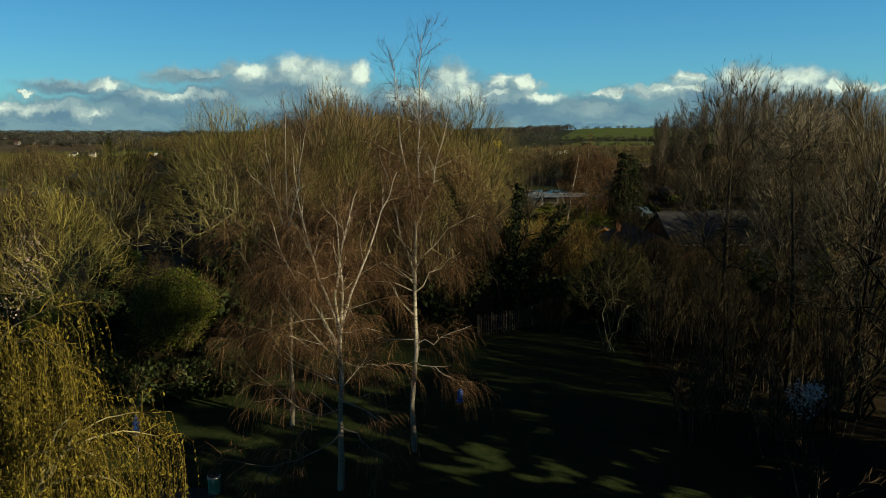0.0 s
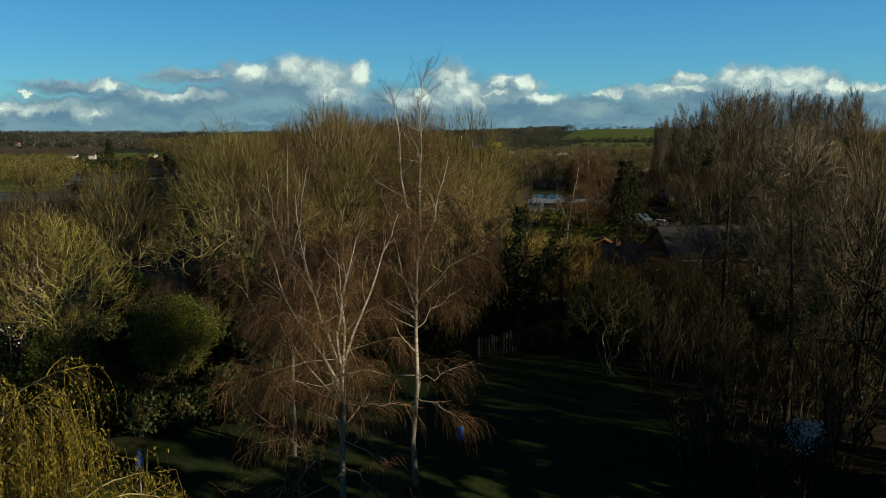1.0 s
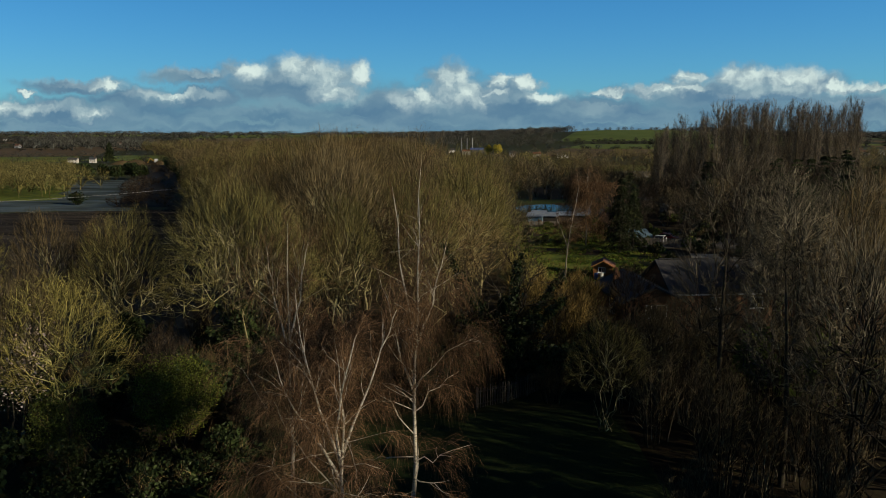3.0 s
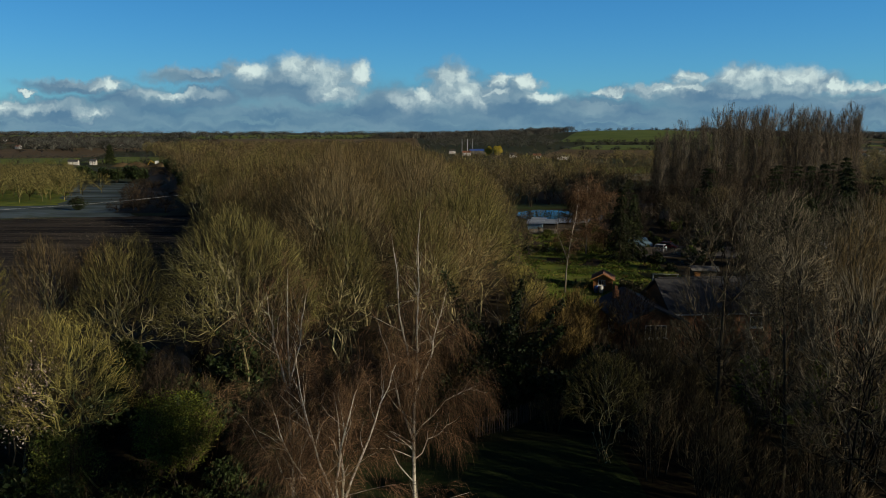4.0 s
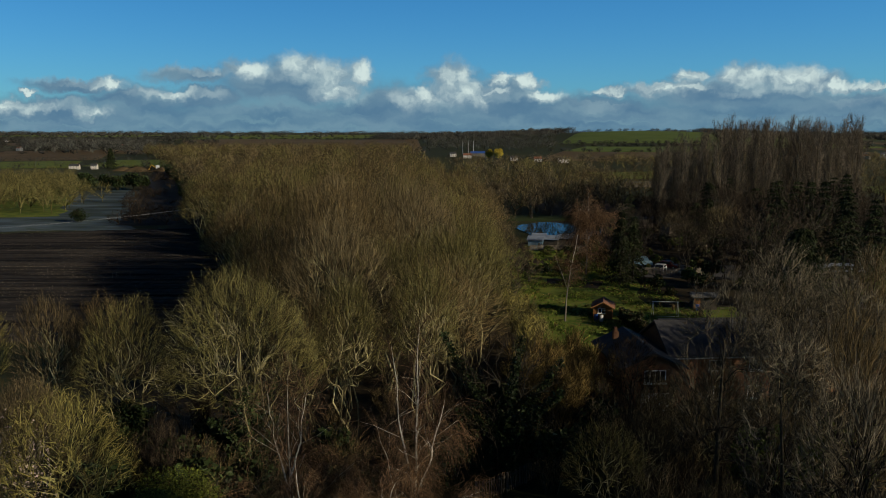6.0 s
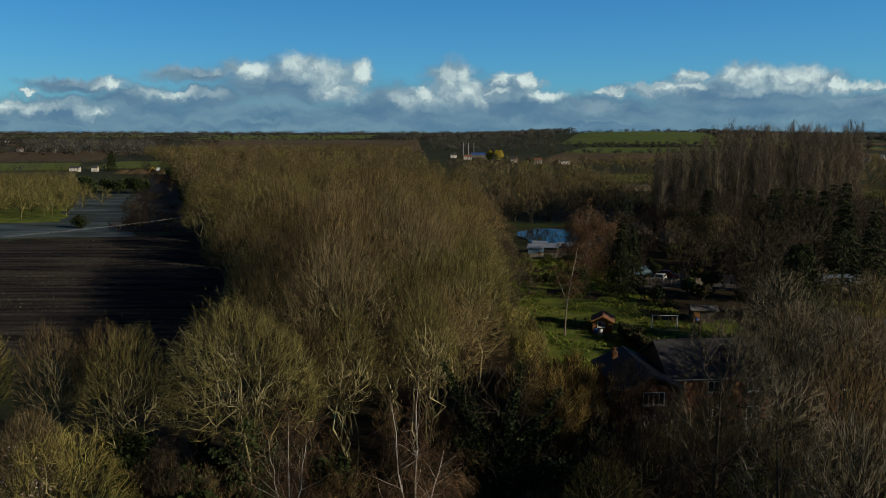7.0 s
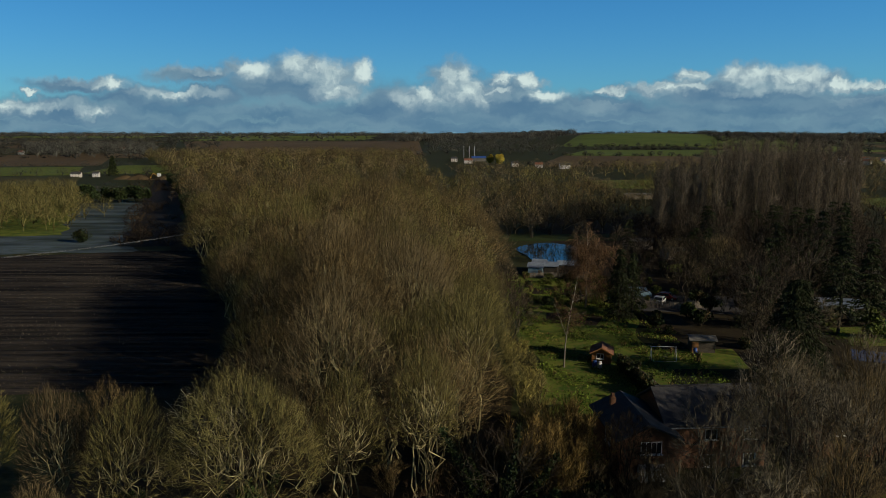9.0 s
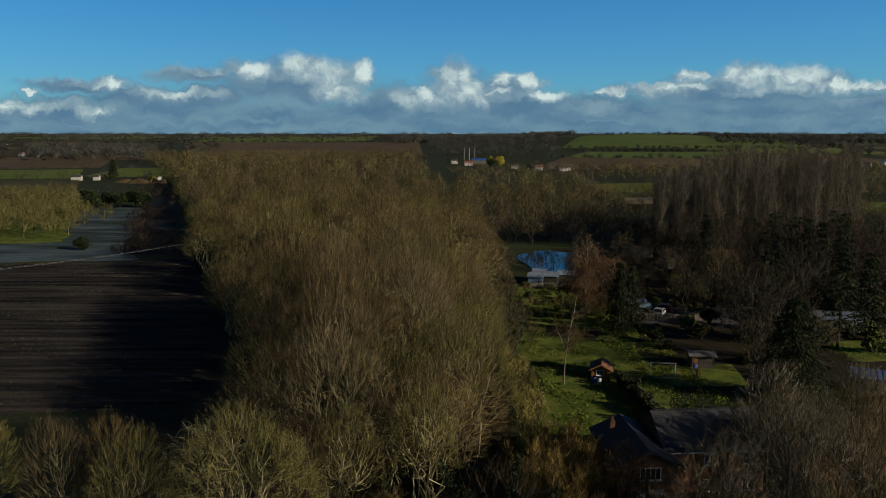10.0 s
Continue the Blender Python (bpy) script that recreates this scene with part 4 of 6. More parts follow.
ivy_tree(stand(4.2, 46.2, 0), "dark goblet-shaped tree wrapped in ivy", 10.6, 5.2, 6.2, 420, 9000, BARK_DARK, TWIG_DARK, 7, 0.012, leaf_size=0.14, ivy_r=0.95, stems=5, levels=4, arms=7, arm=0.78)
# a blossoming tree among the bare ones
tree = bare_tree(stand(-20.3, 34.4), "small tree with pale pink blossom on bare branches", 10.8, 2.5, 700, BARK_DARK, TWIG_GREY, 0.15, 0.5, 9, 0.01, "blossom tree", stems=3, levels=5)
heap = Heap()
heap.leaves(blob_points(900, (0, 0, 6.6), (2.5, 2.4, 4.3), 0.4), 0.1, 1.1)
piece("blossom", heap.mesh("blossom", PETAL_PINK), tree, "pale pink blossom")
tree = twig_bush(stand(13.0, 25.0), "shrub with white blossom beside the dark lawn", (1.1, 1.0, 1.9), 500, 0.008, TWIG_DARK, "blossom_shrub", "shrub")
heap = Heap()
heap.leaves(blob_points(900, (0, 0, 2.6), (1.0, 0.9, 1.1), 0.4), 0.07, 1.1)
piece("blossom", heap.mesh("blossom", PETAL), tree, "white blossom")
tree = twig_bush(stand(8.0, 18.9), "low shrub with dark red leaves", (1.3, 1.1, 0.6), 500, 0.007, TWIG_DARK, "red_shrub", "shrub")
heap = Heap()
heap.leaves(blob_points(1600, (0, 0, 0.8), (1.3, 1.1, 0.7), 0.4), 0.06, 1.4)
piece("foliage", heap.mesh("foliage", RED_LEAF), tree, "dark red leaves")
bare_tree(stand(9.0, 38.5), "sapling with greenish twigs at the lawn's edge", 6.6, 2.6, 1400, BARK, TWIG_OLIVE, 0.12, 0.5, 9, 0.009, stems=4, levels=5)

# the wood beside the lawn
group = "trees of the wood beside the lawn"
wood_protos = [bare_tree(None, "tall bare tree with grey-brown twigs", 15.6, 3.2, 1900, BARK_DARK, TWIG_DULL, 0.3, 0.5, 8, 0.0126, group=group, stems=1, levels=5, low=-0.5),
               bare_tree(None, "tall bare tree with brown twigs", 14.8, 3.2, 1900, BARK_DARK, TWIG_BROWN, 0.3, 0.5, 8, 0.0126, group=group, stems=2, levels=5, low=-0.5),
               bare_tree(None, "slim bare tree with grey twigs", 16.0, 2.9, 1900, BARK_DARK, TWIG_DULL, 0.3, 0.55, 8, 0.0126, group=group, stems=1, levels=5, low=-0.5),
               bare_tree(None, "bare tree with olive-brown twigs", 13.8, 3.3, 1900, BARK_DARK, TWIG_DULL, 0.3, 0.5, 8, 0.0126, group=group, stems=3, levels=5, low=-0.5)]
near = [(27.3, 52.5), (31.5, 53.5), (15.7, 32), (17.3, 29), (14.6, 37), (20.3, 35.2), (22.5, 40), (25.5, 36), (23.5, 47.5), (27, 43), (21, 27.5), (29, 50), (31, 38),
        (26, 29), (33, 45), (36, 51), (25, 54), (38, 44), (31.5, 31), (42, 50), (36, 35), (44, 42), (33, 56), (40, 58), (47, 55), (30, 22), (36, 27), (41, 33), (25, 20), (34, 17), (46, 36), (43, 24)]
plant(wood_protos, near, 3, 0.88, 1.08)
plant([bare_tree(None, "bushy young tree at the wood's edge", 11.2, 3.9, 2600, BARK, TWIG_GREY, 0.06, 0.45, 9, 0.0115, group=group, stems=5, levels=5),
       bare_tree(None, "bushy bare thorn tree with grey twigs", 10.4, 3.7, 2600, BARK, TWIG_SHADE, 0.06, 0.4, 9, 0.0115, group=group, stems=5, levels=5)],
      [(29, 60), (32, 60.5), (35.5, 61), (38.5, 62), (42, 62), (26.4, 59.5)], 14, 0.85, 1.1)
plant([bare_tree(None, "sparse thorn tree before the house", 8.0, 2.5, 1000, BARK, TWIG_SHADE, 0.06, 0.4, 9, 0.0115, group=group, stems=4, levels=5)],
      [(22.6, 58), (17, 51), (14, 46), (20.5, 52.5), (12.3, 42), (16.5, 43)], 24, 0.66, 0.8)
bare_tree(stand(15.4, 58, 30), "sparse dark thorn tree before the brick wing", 7.6, 2.5, 700, BARK_DARK, TWIG_DARK, 0.08, 0.4, 9, 0.0115, stems=3, levels=5)
for x, y, h in ((17.6, 40.5, 3.0), (20.6, 38.5, 3.4), (24.5, 41.5, 2.6)):
    leafy_bush(stand(x, y), "tall olive-green ivy mound climbing a bare trunk", (1.3, 1.2, h), 1500, 0.14, EVERGREEN, "ivy_mound", "ivy", 120, "ivy in the wood")
group = "brambles under the wood"
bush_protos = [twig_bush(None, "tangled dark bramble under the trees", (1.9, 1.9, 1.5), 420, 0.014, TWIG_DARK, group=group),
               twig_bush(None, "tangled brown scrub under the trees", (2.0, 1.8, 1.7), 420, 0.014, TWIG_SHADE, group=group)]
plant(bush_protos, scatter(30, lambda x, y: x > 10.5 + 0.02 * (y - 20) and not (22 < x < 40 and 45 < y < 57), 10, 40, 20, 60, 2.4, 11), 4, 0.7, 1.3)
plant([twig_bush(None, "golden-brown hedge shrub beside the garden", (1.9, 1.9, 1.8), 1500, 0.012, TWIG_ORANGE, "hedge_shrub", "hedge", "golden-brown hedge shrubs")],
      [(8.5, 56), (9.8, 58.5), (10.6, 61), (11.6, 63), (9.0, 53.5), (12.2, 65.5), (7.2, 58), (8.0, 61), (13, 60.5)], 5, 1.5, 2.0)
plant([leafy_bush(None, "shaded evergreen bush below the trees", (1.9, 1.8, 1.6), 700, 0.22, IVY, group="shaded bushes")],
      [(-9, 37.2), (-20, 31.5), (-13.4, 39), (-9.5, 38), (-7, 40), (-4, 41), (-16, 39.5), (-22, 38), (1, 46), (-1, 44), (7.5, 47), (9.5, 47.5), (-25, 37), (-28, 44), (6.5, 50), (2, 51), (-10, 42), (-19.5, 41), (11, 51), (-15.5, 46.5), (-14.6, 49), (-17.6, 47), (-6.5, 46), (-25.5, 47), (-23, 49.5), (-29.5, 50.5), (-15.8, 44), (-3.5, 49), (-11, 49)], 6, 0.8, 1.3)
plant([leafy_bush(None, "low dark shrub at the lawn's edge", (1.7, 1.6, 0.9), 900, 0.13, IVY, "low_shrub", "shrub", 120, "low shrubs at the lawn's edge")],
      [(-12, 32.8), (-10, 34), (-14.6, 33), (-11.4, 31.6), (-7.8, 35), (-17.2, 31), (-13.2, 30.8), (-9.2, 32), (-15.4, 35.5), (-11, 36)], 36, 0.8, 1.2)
plant([twig_bush(None, "brown undergrowth below the trees", (2.0, 1.9, 1.6), 1200, 0.011, TWIG_BROWN, group="undergrowth")],
      [(-6, 44), (-2.5, 47), (0.5, 49.5), (-9, 47), (-14, 41.5), (-18, 44.5), (-23, 46), (3.5, 53), (6, 56), (4, 60), (0.5, 58), (-4, 57), (-8, 55), (-13, 52), (5.5, 64), (-29, 48), (7, 43.5)], 7, 0.8, 1.3)

plant([twig_bush(None, "tall tangled thorn scrub in the wood", (2.1, 2.0, 2.3), 900, 0.011, TWIG_SHADE, "thorn_bush", "bush", "thorn scrub in the wood"),
       twig_bush(None, "tall grey scrub in the wood", (1.9, 2.0, 2.6), 900, 0.011, TWIG_GREY, "thorn_bush", "bush", "thorn scrub in the wood")],
      scatter(40, lambda x, y: x > 9.4 + 0.04 * (y - 24) and x < 0.62 * y, 9, 30, 26, 55, 2.5, 91), 92, 0.8, 1.3)

# unseen evergreens added on the sun's side to keep light off the lawn
group = "tall evergreens beside the lawn"
first = conifer(stand(15, 9), "added unseen evergreen that blocks sun from the lawn", 12.5, 3.3, 14, size=0.7, group=group, bare=0.02, per=7, sprays=10)
for k in (-2, -1, 1, 2, 3, 4, 5):
    copy_thing(first, stand(15 + 1.75 * k, 9 + 2.5 * k, 70 * k, 0.92 + 0.12 * math.sin(k * 2.1), 1.12 if -1 < k < 5 else 0.95))
for k in (-1.5, -0.5, 0.5, 1.5, 3.5, 4.5):
    copy_thing(first, stand(16.2 + 1.75 * k, 8.4 + 2.5 * k, 50 * k, 0.98, 0.9))

# ---- the long belt of woodland ----
def belt(x, y):
    left = np.interp(y, [52, 90, 121, 200, 260], [-14, -22, -35, -66, -88])
    right = np.interp(y, [52, 81, 150, 260], [2, 5, 9, 8])
    return left, right


def in_belt(x, y):
    a, b = belt(x, y)
    return a < x < b


def belt_height(x, y):
    a, b = belt(x, y)
    e = min(x - a, b - x) / (b - a) * 2
    return float(0.74 + 0.3 * min(1, e * 1.6)) * float(np.interp(y, [57, 66, 85], [0.82, 0.86, 1.0]))


group = "trees of the long wood"
protos = [bare_tree(None, "bare tree of the long wood with brown twigs", 18.2, 5.8, 2500, BARK, TWIG_BROWN, 0.2, 0.5, 9, 0.0175, group=group, stems=2, levels=5),
          bare_tree(None, "bare tree of the long wood with olive twigs", 17.6, 5.8, 2500, BARK, TWIG_OLIVE, 0.2, 0.5, 9, 0.0175, group=group, stems=3, levels=5),
          bare_tree(None, "bare tree of the long wood with grey twigs", 18.8, 5.8, 2500, BARK, TWIG_GREY, 0.2, 0.5, 9, 0.0175, group=group, stems=4, levels=5),
          bare_tree(None, "bare tree of the long wood with red-brown twigs", 17.8, 5.8, 2500, BARK, TWIG_BROWN, 0.2, 0.5, 9, 0.0175, group=group, stems=2, levels=5)]
plant(protos, scatter(58, in_belt, -40, 10, 57, 130, 5.6, 21), 8, 0.98, 1.1, belt_height)
protos = [bare_tree(None, "far bare tree of the long wood with brown twigs", 18.4, 7.4, 1500, BARK, TWIG_BROWN, 0.2, 0.5, 6, 0.027, group=group, stems=4, levels=5),
          bare_tree(None, "far bare tree of the long wood with olive twigs", 17.6, 7.4, 1500, BARK, TWIG_OLIVE, 0.2, 0.5, 6, 0.027, group=group, stems=4, levels=5)]
plant(protos, scatter(78, in_belt, -90, 10, 130, 258, 8.2, 22), 9, 0.98, 1.2, belt_height)
r = np.random.default_rng(31)


def far_belt(x, y):
    return np.interp(y, [255, 400, 800, 1030], [-88, -142, -310, -420]) < x < np.interp(y, [255, 400, 690, 800, 1030], [8, 4, -22, -30, -40])


FAR_BELT = scatter(440, far_belt, -380, 8, 255, 1020, 10.5, 23, 40)
for k, (tw, lab) in enumerate([(TWIG_BROWN, "brown bare crowns of the long wood's far part"), (TWIG_OLIVE, "olive bare crowns of the long wood's far part"), (TWIG_GREY, "grey-brown bare crowns of the long wood's far part")]):
    far_wood("distant_wood", [p for p in FAR_BELT if p[1] < 470][k::3], lab, tw, (15, 19.5), (6, 8.5), 420, 0.055, 6 + k, long=(0.08, 0.15))
    far_wood("distant_wood", [p for p in FAR_BELT if p[1] >= 470][k::3], lab, tw, (15, 20), (7, 10), 170, 0.11, 16 + k, long=(0.09, 0.17))

# ---- tall poplars ----
group = "plantation of tall poplars"
protos = [poplar(None, "tall slim bare poplar with grey-brown twigs", 29.2, group=group), poplar(None, "tall bare poplar with upright twigs", 27.8, group=group)]
plant(protos, scatter(116, lambda x, y: 62 + (y - 215) * 0.3 < x < 0.56 * y, 64, 158, 218, 285, 4.2, 24), 10, 0.92, 1.07,
      lambda x, y: float(np.interp(x - 62 - (y - 215) * 0.3, [0, 24], [0.72, 1.0])))

# ---- conifers and single trees over the gardens ----
conifer(stand(44.8, 91), "broad dark green conifer above the gardens", 13.4, 5.6, 32, size=0.24, per=14, sprays=34, full=0.62)
conifer(stand(64.5, 117), "open pine with drooping dark boughs beside the carport", 17.0, 4.0, 20, size=0.34, bare=0.2)
conifer(stand(72, 122), "dark conifer behind the pine", 15.5, 3.6, 20, size=0.36)
conifer(stand(31, 126), "narrow dark green spruce", 13.2, 3.0, 24, size=0.28, droop=0.4)
conifer(stand(34, 129), "slender dark green spruce beside another", 12.0, 2.6, 22, size=0.28, droop=0.4)
for x, y, h in [(52, 122, 11), (58, 160, 13), (75, 165, 14), (66, 182, 15), (84, 184, 16), (98, 178, 15), (48, 188, 12), (104, 196, 16), (80, 205, 15), (93, 207, 14)]:
    conifer(stand(x, y), "dark evergreen conifer among bare trees", h, 3.6, 16, size=0.34, per=6)
conifer(stand(83, 160), "dark conifer before the poplars", 17, 3.6, 20, size=0.4)
conifer(stand(92, 168), "dark conifer before the poplars", 18, 3.8, 20, size=0.4)
conifer(stand(88, 176), "dark conifer before the poplars", 16, 3.6, 20, size=0.4)
weeping_birch(stand(16.8, 97.5), "thin white birch with two stems on the garden lawn",
              [[(0, 0, -0.2), (0.1, 0.1, 3.0), (0.5, 0.1, 6.5), (1.2, 0.2, 10.0), (1.7, 0.3, 13.0)], [(0.2, 0.1, 4.6), (-0.6, 0.2, 6.8), (-1.6, 0.3, 9.2)]], 26, 900, 2.0, 1.2, 0.01, 0.14, low=0.3)
weeping_birch(stand(27.5, 138), "broad weeping birch with red-brown hanging twigs",
              [[(0, 0, -0.2), (0.1, 0.1, 5.0), (0.0, 0.2, 10.2), (0.1, 0.3, 16.5)], [(0, 0.2, 5.2), (-1.5, 0.3, 9.6), (-1.9, 0.4, 13.8)], [(0, 0.2, 5.6), (1.5, 0.3, 9.8), (2.0, 0.3, 13.0)]],
              54, 6500, 4.3, 2.8, 0.015, 0.17, low=0.1, twig=TWIG_RED, bare=0.1)
ivy_tree(stand(57, 150, 30), "gnarled pale bare tree with ivy", 13.5, 5.0, 6.0, 900, 2600, BARK, TWIG_GREY, 9, 0.026, leaf_size=0.3)
group = "trees round the gardens"
protos = [bare_tree(None, "bare garden tree with dull brown twigs", 9.5, 3.8, 1000, BARK_DARK, TWIG_SHADE, 0.15, 0.45, 9, 0.022, group=group, stems=3, levels=4),
          bare_tree(None, "dark bare garden tree", 8.6, 3.6, 1000, BARK_DARK, TWIG_DARK, 0.15, 0.45, 9, 0.022, group=group, stems=3, levels=4)]
gardens = [(46, 104), (48, 113), (55, 106), (35, 135), (47, 140), (52, 133), (60, 142), (66, 150), (74, 146), (45, 160), (52, 168), (38, 162), (62, 164), (70, 172), (58, 180), (46, 178),
           (14, 172), (12, 182), (13, 160), (80, 135), (90, 140), (96, 152), (36, 186), (54, 194), (66, 190), (78, 196), (50, 206), (64, 208), (11.5, 140), (10.8, 120), (10.5, 106), (12.5, 150)]
plant(protos, gardens, 12, 0.8, 1.2)
# their dark twigs paint the shade of taller trees into the colour
plant([bare_tree(None, "bare tree behind the gardens, twigs darkened for shade", 12.5, 5.0, 600, BARK_DARK, TWIG_DARK, 0.12, 0.4, 9, 0.03, group=group, stems=3, levels=4)],
      scatter(75, lambda x, y: x > 0.33 * y and not (0.49 * y < x and y < 133), 48, 150, 96, 222, 7.5, 51), 15, 0.8, 1.25)
plant([leafy_bush(None, "clipped dark garden bush", (1.6, 1.5, 1.2), 450, 0.3, EVERGREEN, group="garden bushes"), leafy_bush(None, "loose dark garden shrub", (2.0, 1.6, 1.3), 450, 0.3, IVY, group="garden bushes")],
      scatter(60, lambda x, y: x > 33 or y > 150, 30, 100, 96, 200, 4.5, 26), 13, 0.6, 1.3)
plant([leafy_bush(None, "dark rounded shrub between the vegetable beds", (1.3, 1.2, 0.9), 420, 0.24, IVY, group="shrubs between the beds"),
       leafy_bush(None, "olive-green shrub between the vegetable beds", (1.4, 1.2, 1.0), 420, 0.24, EVERGREEN, group="shrubs between the beds")],
      scatter(26, lambda x, y: x > 33 or y > 140, 14, 46, 86, 165, 3.6, 61), 62, 0.5, 1.1)
plant([conifer(None, "dark evergreen at the foot of the poplars", 13, 3.6, 14, size=0.38, per=8, sprays=17, group="dark evergreens"),
       conifer(None, "broad dark evergreen at the foot of the poplars", 10, 4.2, 12, size=0.38, per=9, sprays=18, group="dark evergreens")],
      scatter(18, lambda x, y: 0.31 * y < x < 0.62 * y and not (60 < x < 100 and y < 136), 44, 130, 134, 219, 7.0, 71), 72, 0.75, 1.25)
plant([leafy_bush(None, "low tuft of rough green growth on the lawn", (0.8, 0.7, 0.4), 200, 0.14, EVERGREEN, "garden_tuft", "plant", 30, "rough tufts on the lawn"),
       twig_bush(None, "low tuft of brown stalks on the lawn", (0.8, 0.8, 0.5), 160, 0.016, TWIG_ORANGE, "garden_tuft", "plant", "rough tufts on the lawn")],
      scatter(110, lambda x, y: not (19 < x < 25 and 86 < y < 100), 12.5, 34, 84, 168, 2.0, 95), 96, 0.3, 0.8)
# belts between the gardens and the far fields
def in_valley(x, y):
    return not (x < 70 and y < 246) and not (66 < x < 162 and y < 290) and x > 0.01 * y and not (100 < x < 165 and 462 < y < 570) and not (92 < x < 150 and 375 < y < 405) and not (190 < x < 275 and 325 < y < 406)


VALLEY = scatter(330, in_valley, 0, 300, 225, 440, 9.0, 27)
for k, (tw, lab) in enumerate([(TWIG_SHADE, "dull brown bare trees in the valley"), (TWIG_OLIVE, "olive-brown bare trees in the valley"), (TWIG_BROWN, "brown bare trees in the valley"), (TWIG_GREY, "grey bare trees in the valley")]):
    far_wood("valley_trees", VALLEY[k::4], lab, tw, (8, 13), (4.5, 7.5), 180, 0.066, 7 + k * 20)
VALLEY = scatter(330, in_valley, 0, 480, 440, 770, 13.0, 28)
for k, (tw, lab) in enumerate([(TWIG_SHADE, "dull brown bare trees towards the fields"), (TWIG_OLIVE, "olive-brown bare trees towards the fields"), (TWIG_GREY, "grey bare trees towards the fields")]):
    far_wood("valley_trees", VALLEY[k::3], lab, tw, (8, 13), (6, 9.5), 120, 0.11, 9 + k * 20)
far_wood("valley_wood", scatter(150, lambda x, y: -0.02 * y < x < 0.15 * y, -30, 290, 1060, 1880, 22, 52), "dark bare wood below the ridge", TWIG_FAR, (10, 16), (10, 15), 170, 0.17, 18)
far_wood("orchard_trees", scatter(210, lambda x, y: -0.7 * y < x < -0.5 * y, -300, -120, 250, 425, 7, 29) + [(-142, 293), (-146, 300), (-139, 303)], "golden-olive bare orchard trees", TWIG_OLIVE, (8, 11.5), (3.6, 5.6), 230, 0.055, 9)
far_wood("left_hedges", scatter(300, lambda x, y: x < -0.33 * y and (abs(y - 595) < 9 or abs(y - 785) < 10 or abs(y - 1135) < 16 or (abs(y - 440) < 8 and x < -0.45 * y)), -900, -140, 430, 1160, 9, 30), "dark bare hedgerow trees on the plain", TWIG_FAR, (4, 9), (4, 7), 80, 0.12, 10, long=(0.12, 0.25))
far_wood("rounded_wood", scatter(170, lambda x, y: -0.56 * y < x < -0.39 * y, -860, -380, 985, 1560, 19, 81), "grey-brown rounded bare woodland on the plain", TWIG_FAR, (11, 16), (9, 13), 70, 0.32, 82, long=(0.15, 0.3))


def rows_of_hedge(lines, gap, seed):
    q = np.random.default_rng(seed)
    out = []
    for x0, y0, x1, y1 in lines:
        n = max(2, int(math.hypot(x1 - x0, y1 - y0) / gap))
        for k in range(n + 1):
            f = k / n
            out.append((x0 + (x1 - x0) * f + q.normal() * gap * 0.3, y0 + (y1 - y0) * f + q.normal() * gap * 0.3))
    return out


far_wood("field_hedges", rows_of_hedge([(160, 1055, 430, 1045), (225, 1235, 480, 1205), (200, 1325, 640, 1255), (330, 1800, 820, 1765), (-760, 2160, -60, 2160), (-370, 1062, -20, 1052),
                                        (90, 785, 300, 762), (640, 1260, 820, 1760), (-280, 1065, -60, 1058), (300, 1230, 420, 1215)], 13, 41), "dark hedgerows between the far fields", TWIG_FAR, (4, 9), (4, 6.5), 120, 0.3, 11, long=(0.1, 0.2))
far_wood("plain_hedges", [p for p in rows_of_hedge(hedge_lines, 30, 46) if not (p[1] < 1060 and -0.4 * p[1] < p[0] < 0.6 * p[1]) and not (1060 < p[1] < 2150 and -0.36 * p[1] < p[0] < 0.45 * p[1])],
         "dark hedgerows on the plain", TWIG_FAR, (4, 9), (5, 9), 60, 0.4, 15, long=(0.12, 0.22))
# dark growth added where the track only lies in the wood's shadow
far_wood("track_thicket", scatter(60, lambda x, y: -0.42 * y < x < -0.365 * y, -250, -70, 215, 600, 6, 47), "low dark thicket added to deepen the track's shade", TWIG_DARK, (2.5, 5), (3, 4.5), 130, 0.09, 16)
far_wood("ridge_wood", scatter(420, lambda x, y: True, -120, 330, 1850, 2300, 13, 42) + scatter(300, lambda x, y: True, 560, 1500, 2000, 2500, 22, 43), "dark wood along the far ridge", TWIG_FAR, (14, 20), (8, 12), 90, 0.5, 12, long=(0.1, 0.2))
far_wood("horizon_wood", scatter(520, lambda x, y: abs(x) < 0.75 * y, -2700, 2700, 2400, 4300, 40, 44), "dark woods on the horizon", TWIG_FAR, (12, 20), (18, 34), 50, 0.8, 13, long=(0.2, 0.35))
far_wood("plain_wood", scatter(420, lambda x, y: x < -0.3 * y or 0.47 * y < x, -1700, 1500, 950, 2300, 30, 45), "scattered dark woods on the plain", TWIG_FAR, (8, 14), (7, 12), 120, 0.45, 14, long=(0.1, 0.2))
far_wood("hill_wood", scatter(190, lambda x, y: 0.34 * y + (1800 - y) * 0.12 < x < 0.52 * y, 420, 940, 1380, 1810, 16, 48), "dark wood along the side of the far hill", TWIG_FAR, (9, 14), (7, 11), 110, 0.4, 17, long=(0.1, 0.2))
plant([leafy_bush(None, "dark evergreen clump behind the meadow", (5.5, 4.5, 4.2), 900, 0.8, IVY, "evergreen_clump", "bush", 120, "dark clumps behind the meadow")], [(-176, 371), (-169, 374), (-162, 370), (-156, 376), (-166, 381), (-151, 372), (-188, 392)], 83, 0.8, 1.2)

